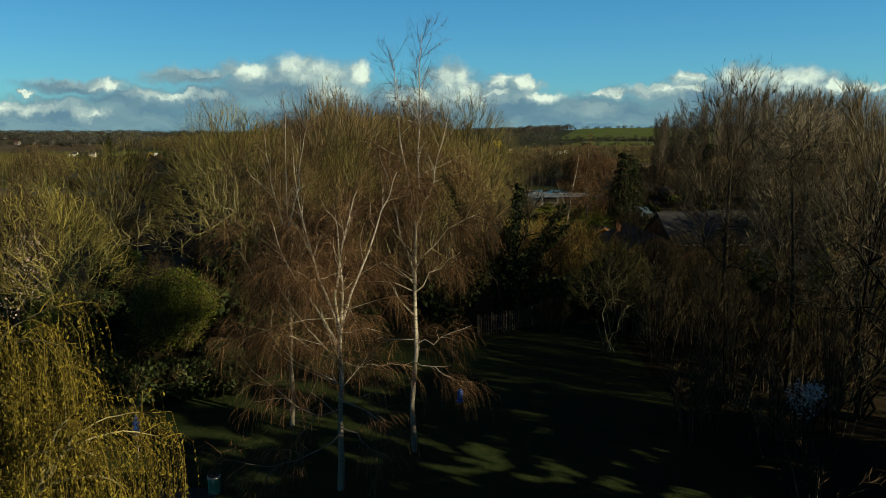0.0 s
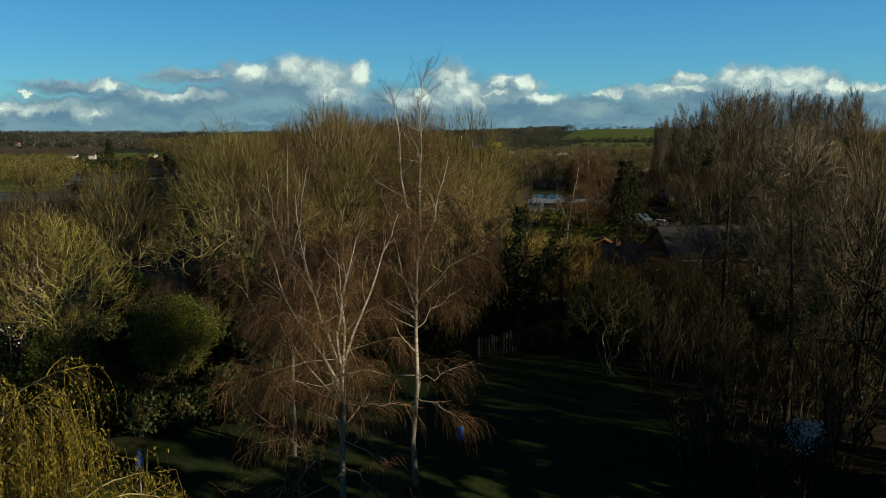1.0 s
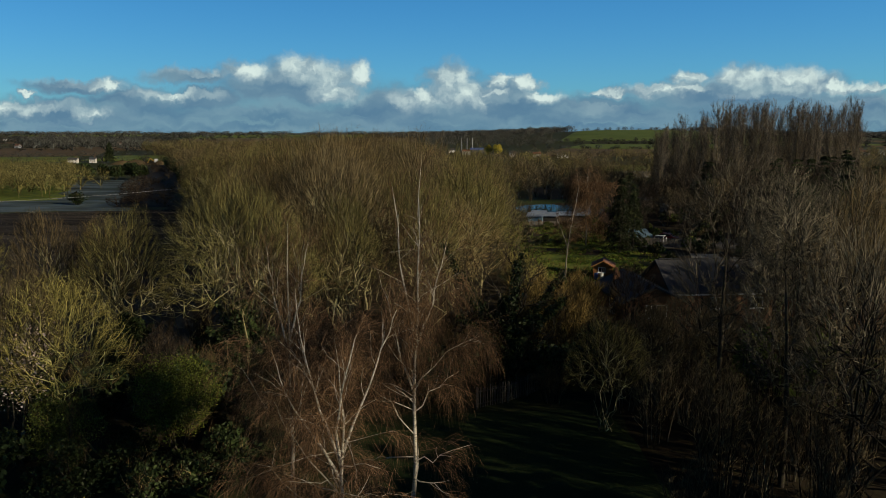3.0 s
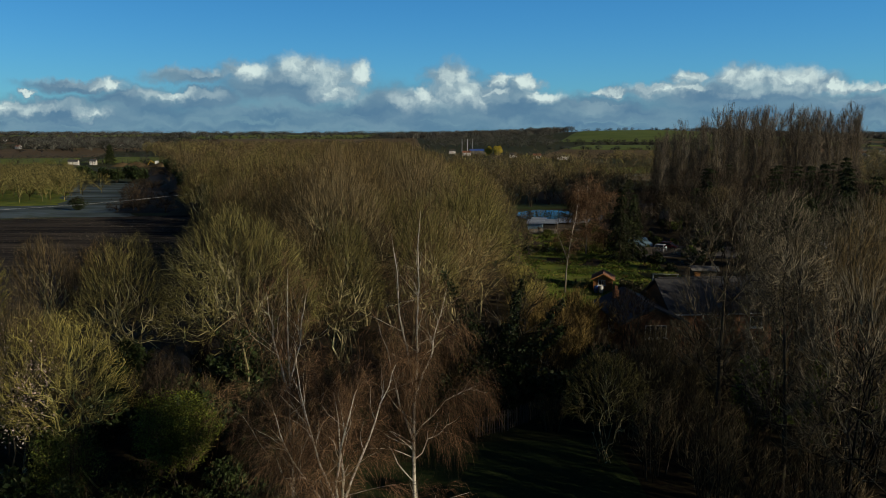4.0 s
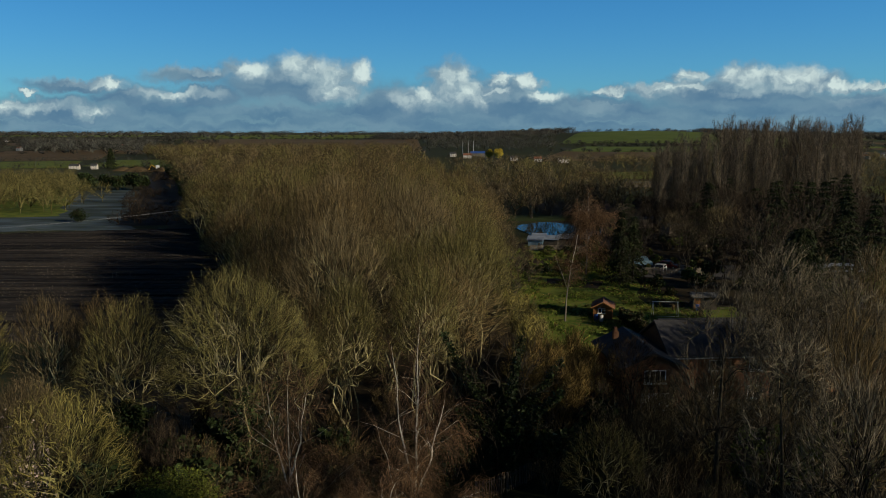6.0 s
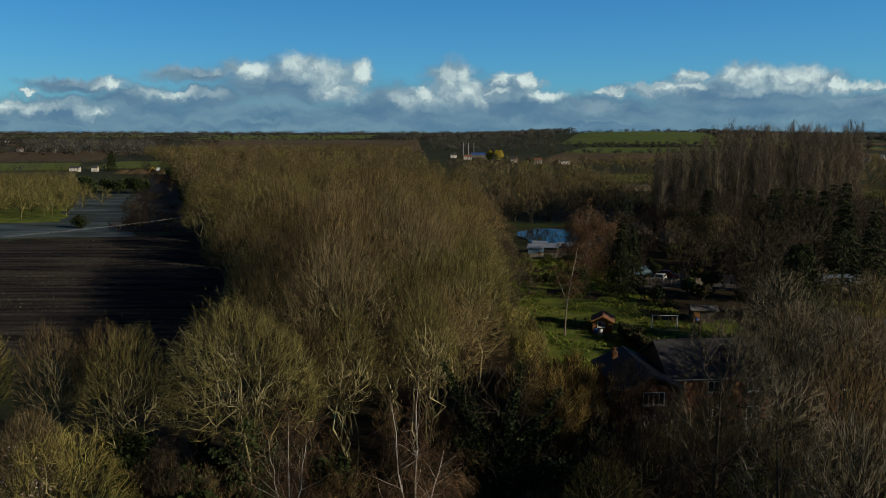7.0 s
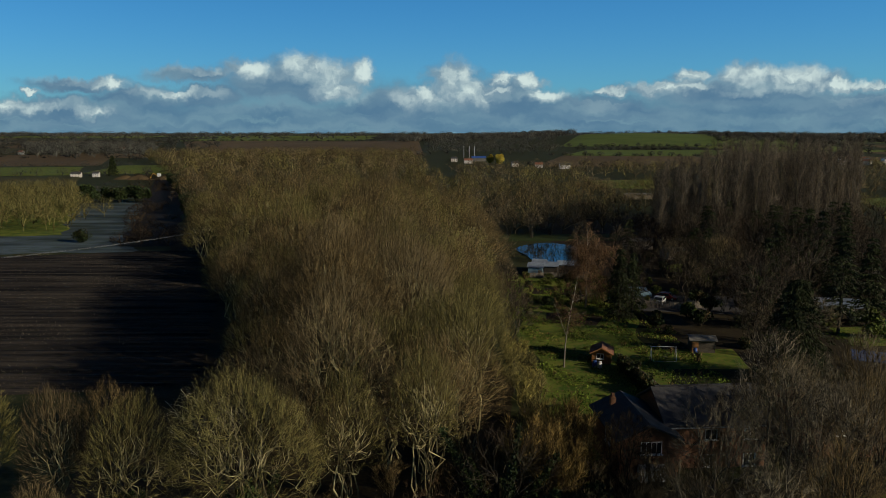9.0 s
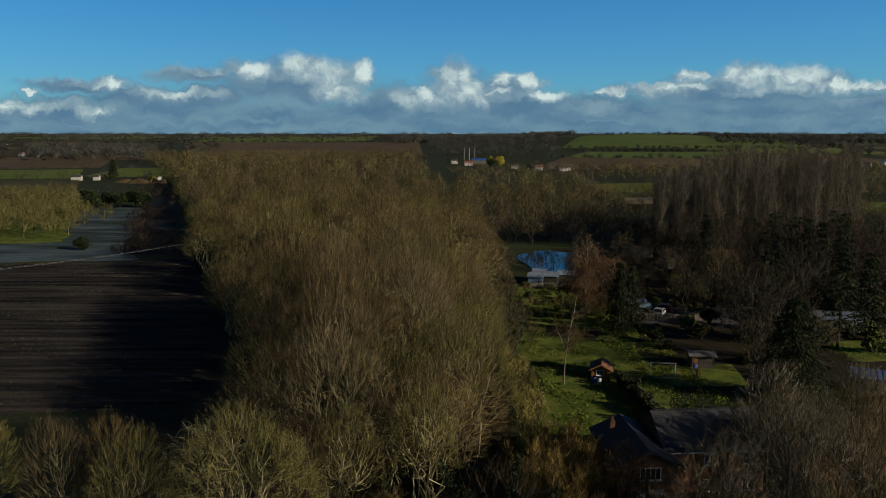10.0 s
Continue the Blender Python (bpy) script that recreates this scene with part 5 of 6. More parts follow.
# dark bushes added along the wood's left edge to block light and deepen shade
plant([leafy_bush(None, "dark leafy bush added to deepen shade under the wood's edge", (3.4, 3.2, 3.6), 1100, 0.45, IVY, "holly_bush", "bush", 80, "dark understorey of the wood")],
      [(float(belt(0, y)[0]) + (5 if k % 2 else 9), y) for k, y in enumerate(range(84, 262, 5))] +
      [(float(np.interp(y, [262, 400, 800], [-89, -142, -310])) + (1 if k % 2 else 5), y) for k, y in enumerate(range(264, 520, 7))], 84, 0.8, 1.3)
# ---- the dark hedge and shrubs of the long garden ----
plant([leafy_bush(None, "tall dark garden hedge shrub", (1.3, 1.3, 1.2), 800, 0.16, IVY, "hedge_shrub", "hedge", group="dark garden hedge")],
      [(24.6 + 0.09 * k + 0.3 * math.sin(k * 2.3), 97 - 1.5 * k) for k in range(15)], 16, 0.8, 1.2)
plant([leafy_bush(None, "low rough green garden shrub", (1.2, 1.1, 0.7), 500, 0.14, EVERGREEN, "garden_shrub", "bush", group="low garden shrubs"),
       twig_bush(None, "low brown garden shrub", (1.3, 1.2, 0.9), 350, 0.02, TWIG_BROWN, "garden_shrub", "bush", "low garden shrubs")],
      scatter(34, lambda x, y: x < 13.5 or x > 33 or y > 135, 10.5, 36, 72, 172, 3.2, 53), 17, 0.6, 1.2)

far_wood("poplar_scrub", scatter(110, lambda x, y: 58 + (y - 215) * 0.3 < x < 0.57 * y, 60, 160, 200, 262, 5, 54), "dark scrub at the foot of the poplars", TWIG_DARK, (5, 10), (4, 6), 120, 0.1, 19)
leafy_bush(stand(-112, 228), "dark rounded bush alone on the frosted meadow", (3.2, 3.0, 2.4), 1400, 0.3, IVY, "meadow_bush", "bush", 120, lumps=20)
far_wood("meadow_bushes", [(-97, 221), (-95, 232), (-103, 246), (-110, 262), (-120, 284), (-92, 224)], "dark bushes on the frosted meadow", TWIG_DARK, (4, 6), (3, 4.5), 200, 0.08, 20)
plant([twig_bush(None, "golden-olive shrub at the lawn's edge", (1.6, 1.5, 1.7), 900, 0.016, TWIG_YELLOW, "hedge_shrub", "hedge", "golden shrubs along the lawn"),
       twig_bush(None, "olive-brown shrub at the lawn's edge", (1.7, 1.6, 1.6), 900, 0.016, TWIG_OLIVE, "hedge_shrub", "hedge", "golden shrubs along the lawn")],
      [(10.2 + 1.1 * math.sin(k * 1.9), 63 + 2.6 * k) for k in range(17)], 18, 0.9, 1.5)
plant([bare_tree(None, "bare tree on the pond's far bank", 11, 4.4, 600, BARK_DARK, TWIG_SHADE, 0.15, 0.4, 9, 0.04, group="trees behind the pond", stems=3, levels=4)],
      [(15, 236), (22, 241), (29, 236), (36, 243), (43, 237), (50, 242), (57, 236), (18, 252), (33, 254), (47, 252)], 19, 0.85, 1.15)

# ---- buildings, gardens and things ----
BRICK = material("orange_brown_brick", [(0.2, 0.1, 0.055), (0.27, 0.14, 0.075), (0.15, 0.08, 0.05)], 1.2, 0.9, 0.01, 8, stretch=(1, 1, 3))
SLATE = material("dark_grey_slate", [(0.034, 0.036, 0.041), (0.055, 0.057, 0.062), (0.05, 0.05, 0.044)], 1.0, 0.75, 0.02, 7, per_object=0.15)
WHITE = material("white_paint", [(0.7, 0.7, 0.68), (0.78, 0.78, 0.76)], 1.5, 0.5, 0, 8)
RENDERED = material("pale_rendered_wall", [(0.45, 0.43, 0.38), (0.55, 0.53, 0.48)], 0.8, 0.8, 0, 8)
TILE = material("red_brown_roof_tiles", [(0.16, 0.07, 0.045), (0.22, 0.1, 0.06)], 0.8, 0.85, 0.02, 8)
TIMBER = material("orange_stained_timber", [(0.26, 0.12, 0.04), (0.33, 0.16, 0.055)], 2.0, 0.7, 0.005, 8, stretch=(1, 1, 6), per_object=0.12)
DARK_WOOD = material("dark_timber", [(0.05, 0.045, 0.036), (0.08, 0.07, 0.055)], 2.0, 0.85, 0.005, 8, stretch=(1, 1, 5), per_object=0.2)
GREY_WOOD = material("weathered_grey_timber", [(0.16, 0.14, 0.11), (0.24, 0.21, 0.17)], 2.0, 0.85, 0.005, 8, stretch=(1, 1, 5), per_object=0.2)
FELT = material("grey_roofing_felt", [(0.09, 0.09, 0.085), (0.14, 0.14, 0.13)], 1.0, 0.9, 0.005, 8)
BROWN_FELT = material("brown_felt_shingles", [(0.13, 0.06, 0.035), (0.18, 0.085, 0.05)], 1.0, 0.9, 0.005, 8)
PALE_SHEET = material("pale_roof_sheet", [(0.13, 0.16, 0.21), (0.18, 0.22, 0.27)], 0.6, 0.38, 0, 6, per_object=0.1)
BLUE_PAINT = material("blue_paint", [(0.02, 0.06, 0.22), (0.03, 0.08, 0.27)], 2.0, 0.4, 0, 6)
DULL_BLUE = material("dull_blue_sheet", [(0.04, 0.07, 0.16), (0.055, 0.09, 0.19)], 1.0, 0.85, 0, 6)
PALE_BLUE = material("pale_blue_boards", [(0.16, 0.27, 0.36), (0.21, 0.33, 0.42)], 2.0, 0.6, 0, 6)
GREEN_PAINT = material("green_painted_metal", [(0.03, 0.16, 0.11), (0.045, 0.2, 0.14)], 3.0, 0.45, 0, 6)
RED_PAINT = material("dull_red_car_paint", [(0.22, 0.02, 0.02), (0.26, 0.03, 0.03)], 2.0, 0.3, 0, 6)
SILVER = material("silver_car_paint", [(0.5, 0.52, 0.54), (0.58, 0.6, 0.62)], 2.0, 0.28, 0, 6, metal=0.5)
RUBBER = material("black_rubber", [(0.015, 0.015, 0.015), (0.025, 0.025, 0.025)], 3.0, 0.8)
STEEL = material("galvanised_steel", [(0.35, 0.36, 0.37), (0.45, 0.46, 0.47)], 4.0, 0.4, 0, 6, metal=0.9)
YELLOW_PAINT = material("yellow_paint", [(0.5, 0.3, 0.02), (0.58, 0.36, 0.04)], 2.0, 0.45)
LIGHT_PAINT = material("pale_grey_paint", [(0.4, 0.42, 0.43), (0.48, 0.5, 0.5)], 2.0, 0.6)
TARMAC = material("dark_tarmac", [(0.04, 0.04, 0.042), (0.055, 0.055, 0.055)], 0.3, 0.9, 0.01, 20, island=0)


def glass_material():
    m = bpy.data.materials.new("window_glass")
    m.use_nodes = True
    b = m.node_tree.nodes["Principled BSDF"]
    b.inputs["Base Color"].default_value = (0.02, 0.025, 0.03, 1)
    b.inputs["Roughness"].default_value = 0.06
    return m


def water_material():
    m = bpy.data.materials.new("pond_water")
    m.use_nodes = True
    w = Nodes(m.node_tree)
    b = m.node_tree.nodes["Principled BSDF"]
    b.inputs["Base Color"].default_value = (0.012, 0.018, 0.02, 1)
    b.inputs["Roughness"].default_value, b.inputs["IOR"].default_value = 0.05, 1.33
    geo = w.t.nodes.new("ShaderNodeNewGeometry")
    bump = w.t.nodes.new("ShaderNodeBump")
    bump.inputs["Strength"].default_value, bump.inputs["Distance"].default_value = 0.25, 0.02
    w.feed(bump.inputs["Height"], w.noise(geo.outputs["Position"], 1.2, 3.0))
    w.feed(b.inputs["Normal"], bump.outputs[0])
    return m


GLASS, WATER = glass_material(), water_material()


def window(parent, x, z, wide, high, y=0.0, bars=2, turn=None, at=None):
    """A white window in a wall that faces -y at the given y of its parent: frame > panes."""
    m = at or Matrix()
    t = 0.07
    rows = [(x, y, z, wide, 0.1, t), (x, y, z + high - t, wide, 0.1, t)]
    for i in range(bars + 1):
        rows.append((x - wide / 2 + t / 2 + i * (wide - t) / bars, y, z + t, t, 0.1, high - 2 * t))
    bm = boxes(rows)
    bm.transform(m)
    fr = part("window", bm, WHITE, parent, "white-framed window")
    for i in range(bars):
        gap = (wide - t) / bars
        bm = boxes([(x - wide / 2 + t / 2 + (i + 0.5) * gap, y + 0.02, z + t, gap - t, 0.03, high - 2 * t)])
        bm.transform(m)
        part("pane", bm, GLASS, fr)
    bm = boxes([(x, y - 0.06, z - 0.08, wide + 0.16, 0.18, 0.08)])
    bm.transform(m)
    part("sill", bm, WHITE, fr)
    return fr


def roof_prism(wide, long, eave, ridge, over=0.35, thick=0.16, axis="x"):
    """A gabled roof skin with thickness; the ridge runs along the axis."""
    h = long / 2 + over
    k = (ridge - eave) / (long / 2)
    z0 = eave - over * k
    prof = [(-h, z0), (0, ridge), (h, z0), (h, z0 + thick), (0, ridge + thick * 1.2), (-h, z0 + thick)]
    return prism(prof, -wide / 2 - over, wide / 2 + over, "x" if axis == "x" else "y")


def gable_walls(wide, long, eave, ridge, axis="x", t=0.0):
    prof = [(-long / 2, -0.4), (long / 2, -0.4), (long / 2, eave), (0, ridge), (-long / 2, eave)]
    return prism(prof, -wide / 2, wide / 2, axis)


def house(at, label, wide=9.0, deep=7.0, eave=5.0, ridge=7.4, wall=None, roof=None, windows=((-2.6, 3.2), (0, 3.2), (2.6, 3.2), (-2.6, 0.9), (2.6, 0.9)), chimney=True, name="house", group="", size=(1.2, 1.15)):
    """A gabled house with its front to -y."""
    ob = thing(name, label, "house", group, at)
    part("wall", gable_walls(wide, deep, eave, ridge), wall or RENDERED, ob)
    rf = part("roof", roof_prism(wide, deep, eave, ridge), roof or SLATE, ob)
    if chimney:
        part("chimney", boxes([(wide * 0.32, 0, ridge - 0.4, 0.7, 0.55, 1.5), (wide * 0.32, 0, ridge + 1.1, 0.8, 0.65, 0.12)]), BRICK, rf, "brick chimney")
    for x, z in windows:
        window(ob, x, z, size[0], size[1], -deep / 2 - 0.02)
    if name == "house":
        part("door", boxes([(0, -deep / 2 - 0.02, 0, 0.95, 0.08, 2.05)], 0.01), GREY_WOOD, ob)
    return ob


# the brick house behind the near wood
home = thing("brick_house", "orange-brown brick house with grey slate roof", "house", "", pose(25.2, 68.3, -2.7, 0, 0, 4))
part("wall", gable_walls(9.6, 7.4, 5.0, 7.1), BRICK, home)
rf = part("roof", roof_prism(9.6, 7.4, 5.0, 7.1), SLATE, home)
part("ridge_tiles", boxes([(-4.6 + i * 0.47, 0, 7.26, 0.45, 0.24, 0.12) for i in range(21)], 0.03), SLATE, rf)
part("gutter", boxes([(0, -4.18, 4.72, 10.4, 0.14, 0.12)], 0.02), LIGHT_PAINT, rf, "pale gutter along the eaves")
for k in range(12):
    z0 = 4.84 + k * 0.19
    part("slate_course", boxes([(0, -4.05 + k * 0.338, z0, 10.3, 0.3, 0.035)]), SLATE, rf)
part("solar_panel", prism([(-2.9, 5.68), (-1.2, 6.64), (-1.24, 6.72), (-2.94, 5.76)], 0.6, 3.6, "x"), GLASS, rf, "dark solar panel")
window(home, -0.7, 3.4, 1.15, 1.05, -3.72)
window(home, 3.0, 3.4, 1.15, 1.05, -3.72)
window(home, -0.7, 0.8, 1.15, 1.2, -3.72)
window(home, 3.0, 0.8, 1.15, 1.2, -3.72)
wing = thing("house_wing", "dark brick wing of the house with white windows", "house", "", pose(18.1, 66.0, -2.6, 0, 0, 4))
part("wall", gable_walls(8.2, 5.4, 4.5, 5.7, "y"), BRICK, wing)
part("roof", roof_prism(8.2, 5.4, 4.5, 5.7, axis="y"), SLATE, wing)
window(wing, 0.2, 3.1, 1.9, 1.15, -4.13, 4)
window(wing, 1.0, 3.0, 1.5, 1.2, -2.73, 3, at=Matrix.Rotation(radians(-90), 4, "Z"))
part("chimney", boxes([(-1.3, 2.6, 4.6, 0.5, 0.5, 1.4), (-1.3, 2.6, 6.0, 0.28, 0.28, 0.35)], 0.02), BRICK, wing, "brick chimney with a pot")
part("porch", boxes([(0.2, -4.6, 0, 2.4, 0.9, 2.2)], 0.03), WHITE, wing, "white porch")


def ribbed_shed(at, label, wide, deep, eave, ridge, roof, wall, ribs=0, name="outbuilding", category="outbuilding"):
    ob = thing(name, label, category, "", at)
    part("wall", gable_walls(wide, deep, eave, ridge), wall, ob)
    rf = part("roof", roof_prism(wide, deep, eave, ridge, 0.3, 0.1), roof, ob)
    for i in range(ribs):
        x = -wide / 2 - 0.2 + (i + 0.5) * (wide + 0.4) / ribs
        h, k = deep / 2 + 0.3, (ridge - eave) / (deep / 2)
        part("rib", prism([(-h, eave - 0.3 * k + 0.1), (0, ridge + 0.115), (0, ridge + 0.17), (-h, eave - 0.3 * k + 0.155)], x - 0.04, x + 0.04, "x"), roof, rf)
    return ob


ribbed_shed(pose(57.5, 95, -3.2, 0, 0, -25), "small shed with blue roof sheets", 5, 3.6, 2.2, 2.9, DULL_BLUE, GREY_WOOD, 8, "garden_shed", "shed")
ribbed_shed(pose(38.6, 106.5, -3.55, 0, 0, -8), "garden shed with grey felt roof and orange door", 3.4, 2.6, 2.0, 2.35, FELT, DARK_WOOD, 0, "garden_shed", "shed")
part("door", boxes([(-1.1, -1.33, 0, 0.85, 0.06, 1.8)], 0.01), TIMBER, bpy.data.objects["garden_shed.001"], "orange timber door")

# the neighbour's low house with a pantiled roof
low = thing("tiled_house", "low brick house with a weathered pantile roof", "house", "", pose(40.5, 70.5, -2.5, 0, 0, 2))
part("wall", gable_walls(11.0, 7.0, 4.4, 6.4), BRICK, low)
rf = part("roof", roof_prism(11.0, 7.0, 4.4, 6.4), FELT, low)
for i in range(30):
    x = -5.55 + i * 0.383
    part("pantile", prism([(-3.85, 4.38), (-0.06, 6.56), (-0.06, 6.66), (-3.85, 4.48)], x - 0.11, x + 0.11, "x"), FELT, rf)
window(low, -2.6, 2.6, 1.2, 1.1, -3.53)
window(low, 2.4, 2.6, 1.2, 1.1, -3.53)
part("gutter", boxes([(0, -3.98, 4.18, 11.6, 0.12, 0.1)], 0.02), WHITE, rf, "white gutter along the eaves")

# the summer house on the lawn
hut = thing("summer_house", "orange timber summer house with brown felt roof", "summer house", "", pose(22.6, 100.6, -3.35, 0, 0, -14) @ Matrix.Scale(0.88, 4))
part("wall", gable_walls(3.0, 3.0, 2.0, 2.75, "y"), TIMBER, hut)
rf = part("roof", roof_prism(3.4, 3.0, 2.0, 2.75, 0.35, 0.08, "y"), BROWN_FELT, hut)
part("barge_board", prism([(-1.85, 1.74), (0, 2.72), (1.85, 1.74), (1.85, 1.9), (0, 2.9), (-1.85, 1.9)], -2.12, -2.06, "y"), TIMBER, rf, "pale orange barge board")
for i in range(9):
    part("board", boxes([(0, -1.53, 0.02 + i * 0.215, 2.98, 0.04, 0.2)], 0.008), TIMBER, hut)
window(hut, -0.2, 0.95, 1.1, 0.85, -1.57, 2)
part("door", boxes([(0.95, -1.58, 0.02, 0.75, 0.05, 1.85)], 0.01), TIMBER, hut, "orange boarded door")
part("deck", boxes([(0, -2.2, 0, 3.2, 1.3, 0.12)], 0.02), GREY_WOOD, hut, "grey timber deck")




def lathe(profile, sides=20):
    """A turned shape from pairs of radius and height."""
    bm = bmesh.new()
    rings = [[bm.verts.new((r * math.cos(2 * math.pi * i / sides), r * math.sin(2 * math.pi * i / sides), z)) for i in range(sides)] for r, z in profile]
    for a, b in zip(rings, rings[1:]):
        for i in range(sides):
            bm.faces.new((a[i], a[(i + 1) % sides], b[(i + 1) % sides], b[i]))
    bm.faces.new(rings[0][::-1])
    bm.faces.new(rings[-1])
    for f in bm.faces:
        f.smooth = True
    return bm


for n, (x, y) in enumerate([(21.0, 97.6), (21.6, 97.2), (37.0, 104.4)]):
    ob = thing("water_butt", "blue plastic water butt in the garden", "water butt", "garden water butts", stand(x, y))
    part("barrel", lathe([(0.26, 0), (0.3, 0.3), (0.31, 0.5), (0.27, 0.92)]), BLUE_PAINT if n != 1 else LIGHT_PAINT, ob)
    part("lid", lathe([(0.29, 0.9), (0.29, 0.95), (0.05, 0.99)]), BLUE_PAINT if n != 1 else LIGHT_PAINT, ob)

ob = thing("swing_frame", "pale metal garden swing frame on the grass", "garden swing", "", stand(31.4, 101.2, -4))
for s in (-1.7, 1.7):
    for d in (-0.6, 0.6):
        part("leg", rod(bmesh.new(), (s, d, 0), (s, 0, 2.0), 0.045), LIGHT_PAINT, ob)
part("top_bar", rod(bmesh.new(), (-1.85, 0, 2.0), (1.85, 0, 2.0), 0.045), LIGHT_PAINT, ob)
part("ground_bar", rod(bmesh.new(), (-1.7, -0.6, 0.05), (1.7, -0.6, 0.05), 0.04), LIGHT_PAINT, ob)
seat = part("seat", boxes([(0.3, 0, 0.5, 0.5, 0.2, 0.04)], 0.01), GREY_WOOD, ob)
for s in (0.08, 0.52):
    part("rope", rod(bmesh.new(), (s, 0, 0.52), (s, 0, 2.0), 0.012, 5), GREY_WOOD, seat)


def fence(name, label, pts, high=1.2, gap=0.16, wide=0.09, mat=None, post=2.0, lean=0.02):
    """Posts, two rails and single boards along a line on the ground."""
    mat = mat or GREY_WOOD
    ob = thing(name, label, "fence", "", None)
    board = boxes([(0, 0, 0.06, wide, 0.022, high)], 0.004)
    me = bpy.data.meshes.new("board")
    board.to_mesh(me)
    board.free()
    me.materials.append(mat)
    for (x0, y0), (x1, y1) in zip(pts, pts[1:]):
        L = math.hypot(x1 - x0, y1 - y0)
        a = math.degrees(math.atan2(y1 - y0, x1 - x0))
        for i in range(int(L / gap)):
            f = (i + 0.5) * gap / L
            x, y = x0 + (x1 - x0) * f, y0 + (y1 - y0) * f
            b = piece("board", me, ob)
            b.matrix_world = pose(x, y, float(ground_z(x, y)), 0, rng.normal() * 1.5, a) @ Matrix.Diagonal((1, 1, rng.uniform(0.92, 1.05), 1))
        for i in range(int(L / post) + 1):
            f = min(1, i * post / L)
            x, y = x0 + (x1 - x0) * f, y0 + (y1 - y0) * f
            part("post", boxes([(x, y, float(ground_z(x, y)) - 0.2, 0.1, 0.1, high + 0.3)], 0.01), mat, ob)
        for z in (0.3, high - 0.2):
            bm = rod(bmesh.new(), (x0, y0 + 0.04, float(ground_z(x0, y0)) + z), (x1, y1 + 0.04, float(ground_z(x1, y1)) + z), 0.035, 4)
            part("rail", bm, mat, ob)
    return ob


# pale boards given the dark timber, so their dimness is in the colour
fence("picket_fence", "pale weathered picket fence beneath the ivy-clad tree", [(2.2, 42.2), (4.2, 43.6), (7.0, 46.6)], 1.25, 0.19, 0.08, DARK_WOOD)
fence("board_fence", "dark boarded fence along the garden", [(24.5, 98.5), (25.6, 88), (26.5, 74)], 1.7, 0.4, 0.34, GREY_WOOD, 2.4)
fence("garden_fence", "low weathered fence across the gardens", [(36.5, 139), (44, 136.5), (52, 138)], 1.4, 0.25, 0.18, GREY_WOOD, 2.4)
fence("pond_fence", "low boarded fence before the pond sheds", [(20.5, 168.5), (27, 169), (33, 168)], 1.2, 0.3, 0.24, GREY_WOOD, 2.4)

# ---- cars ----
def car(at, label, paint, long=4.4, high=1.5, estate=True, group=""):
    ob = thing("car", label, "car", group, at)
    h = high
    roof_end = long * 0.47 if estate else long * 0.28
    prof = [(-long / 2, 0.35), (-long / 2, 0.72), (-long * 0.28, 0.9), (-long * 0.12, h), (roof_end - 0.12, h), (long / 2 - 0.02, 0.95), (long / 2, 0.4), (long * 0.45, 0.28), (-long * 0.45, 0.28)]
    bm = prism(prof, -0.88, 0.88, "y")
    bmesh.ops.bevel(bm, geom=list(bm.edges), offset=0.05, segments=2, affect="EDGES")
    body = part("body", bm, paint, ob)
    glass = [(-long * 0.25, 0.93), (-long * 0.115, h - 0.1), (roof_end - 0.2, h - 0.1), (long / 2 - 0.18, 0.98)]
    for s in (-0.885, 0.885):
        part("side_window", prism(glass, s - 0.006, s + 0.006, "y"), GLASS, body)
    part("windscreen", prism([(-long * 0.275, 0.91), (-long * 0.125, h - 0.05), (-long * 0.135, h - 0.04), (-long * 0.285, 0.93)], -0.74, 0.74, "y"), GLASS, body)
    for x in (-long * 0.31, long * 0.3):
        for y in (-0.82, 0.82):
            bm = bmesh.new()
            rod(bm, (x, y - 0.1, 0.32), (x, y + 0.1, 0.32), 0.32, 18)
            w = part("wheel", bm, RUBBER, ob)
            bm = bmesh.new()
            rod(bm, (x, y - 0.115, 0.32), (x, y + 0.115, 0.32), 0.19, 14)
            part("rim", bm, STEEL, w)
    for y in (-0.6, 0.6):
        part("headlight", boxes([(-long / 2 + 0.02, y, 0.62, 0.06, 0.36, 0.14)], 0.02), PALE_SHEET, body)
        part("tail_light", boxes([(long / 2 - 0.02, y * 1.2, 0.7, 0.06, 0.16, 0.3)], 0.02), RED_PAINT, body)
    part("bumper", boxes([(-long / 2 - 0.02, 0, 0.32, 0.14, 1.6, 0.2), (long / 2 + 0.02, 0, 0.34, 0.14, 1.6, 0.2)], 0.04), RUBBER, body)
    return ob


car(stand(73.6, 126.2, 168), "silver estate car parked beside the carport", SILVER)
car(stand(67.8, 127.8, 170), "dark car parked beneath the carport", RUBBER, 4.1, 1.45, False)
car(stand(45.3, 145.5, 150), "dull red car parked among the gardens", RED_PAINT, 4.1, 1.45, False)
car(stand(42.6, 141.6, 60), "white car parked beside the fence", WHITE, 4.0, 1.45, False)
van = thing("van", "pale blue-white van parked behind the gardens", "van", "", stand(40.4, 147.6, 172))
bm = prism([(-2.3, 0.4), (-2.3, 1.0), (-1.7, 1.2), (-1.2, 2.0), (2.3, 2.05), (2.35, 0.4)], -0.95, 0.95, "y")
bmesh.ops.bevel(bm, geom=list(bm.edges), offset=0.06, segments=2, affect="EDGES")
part("body", bm, PALE_BLUE, van)
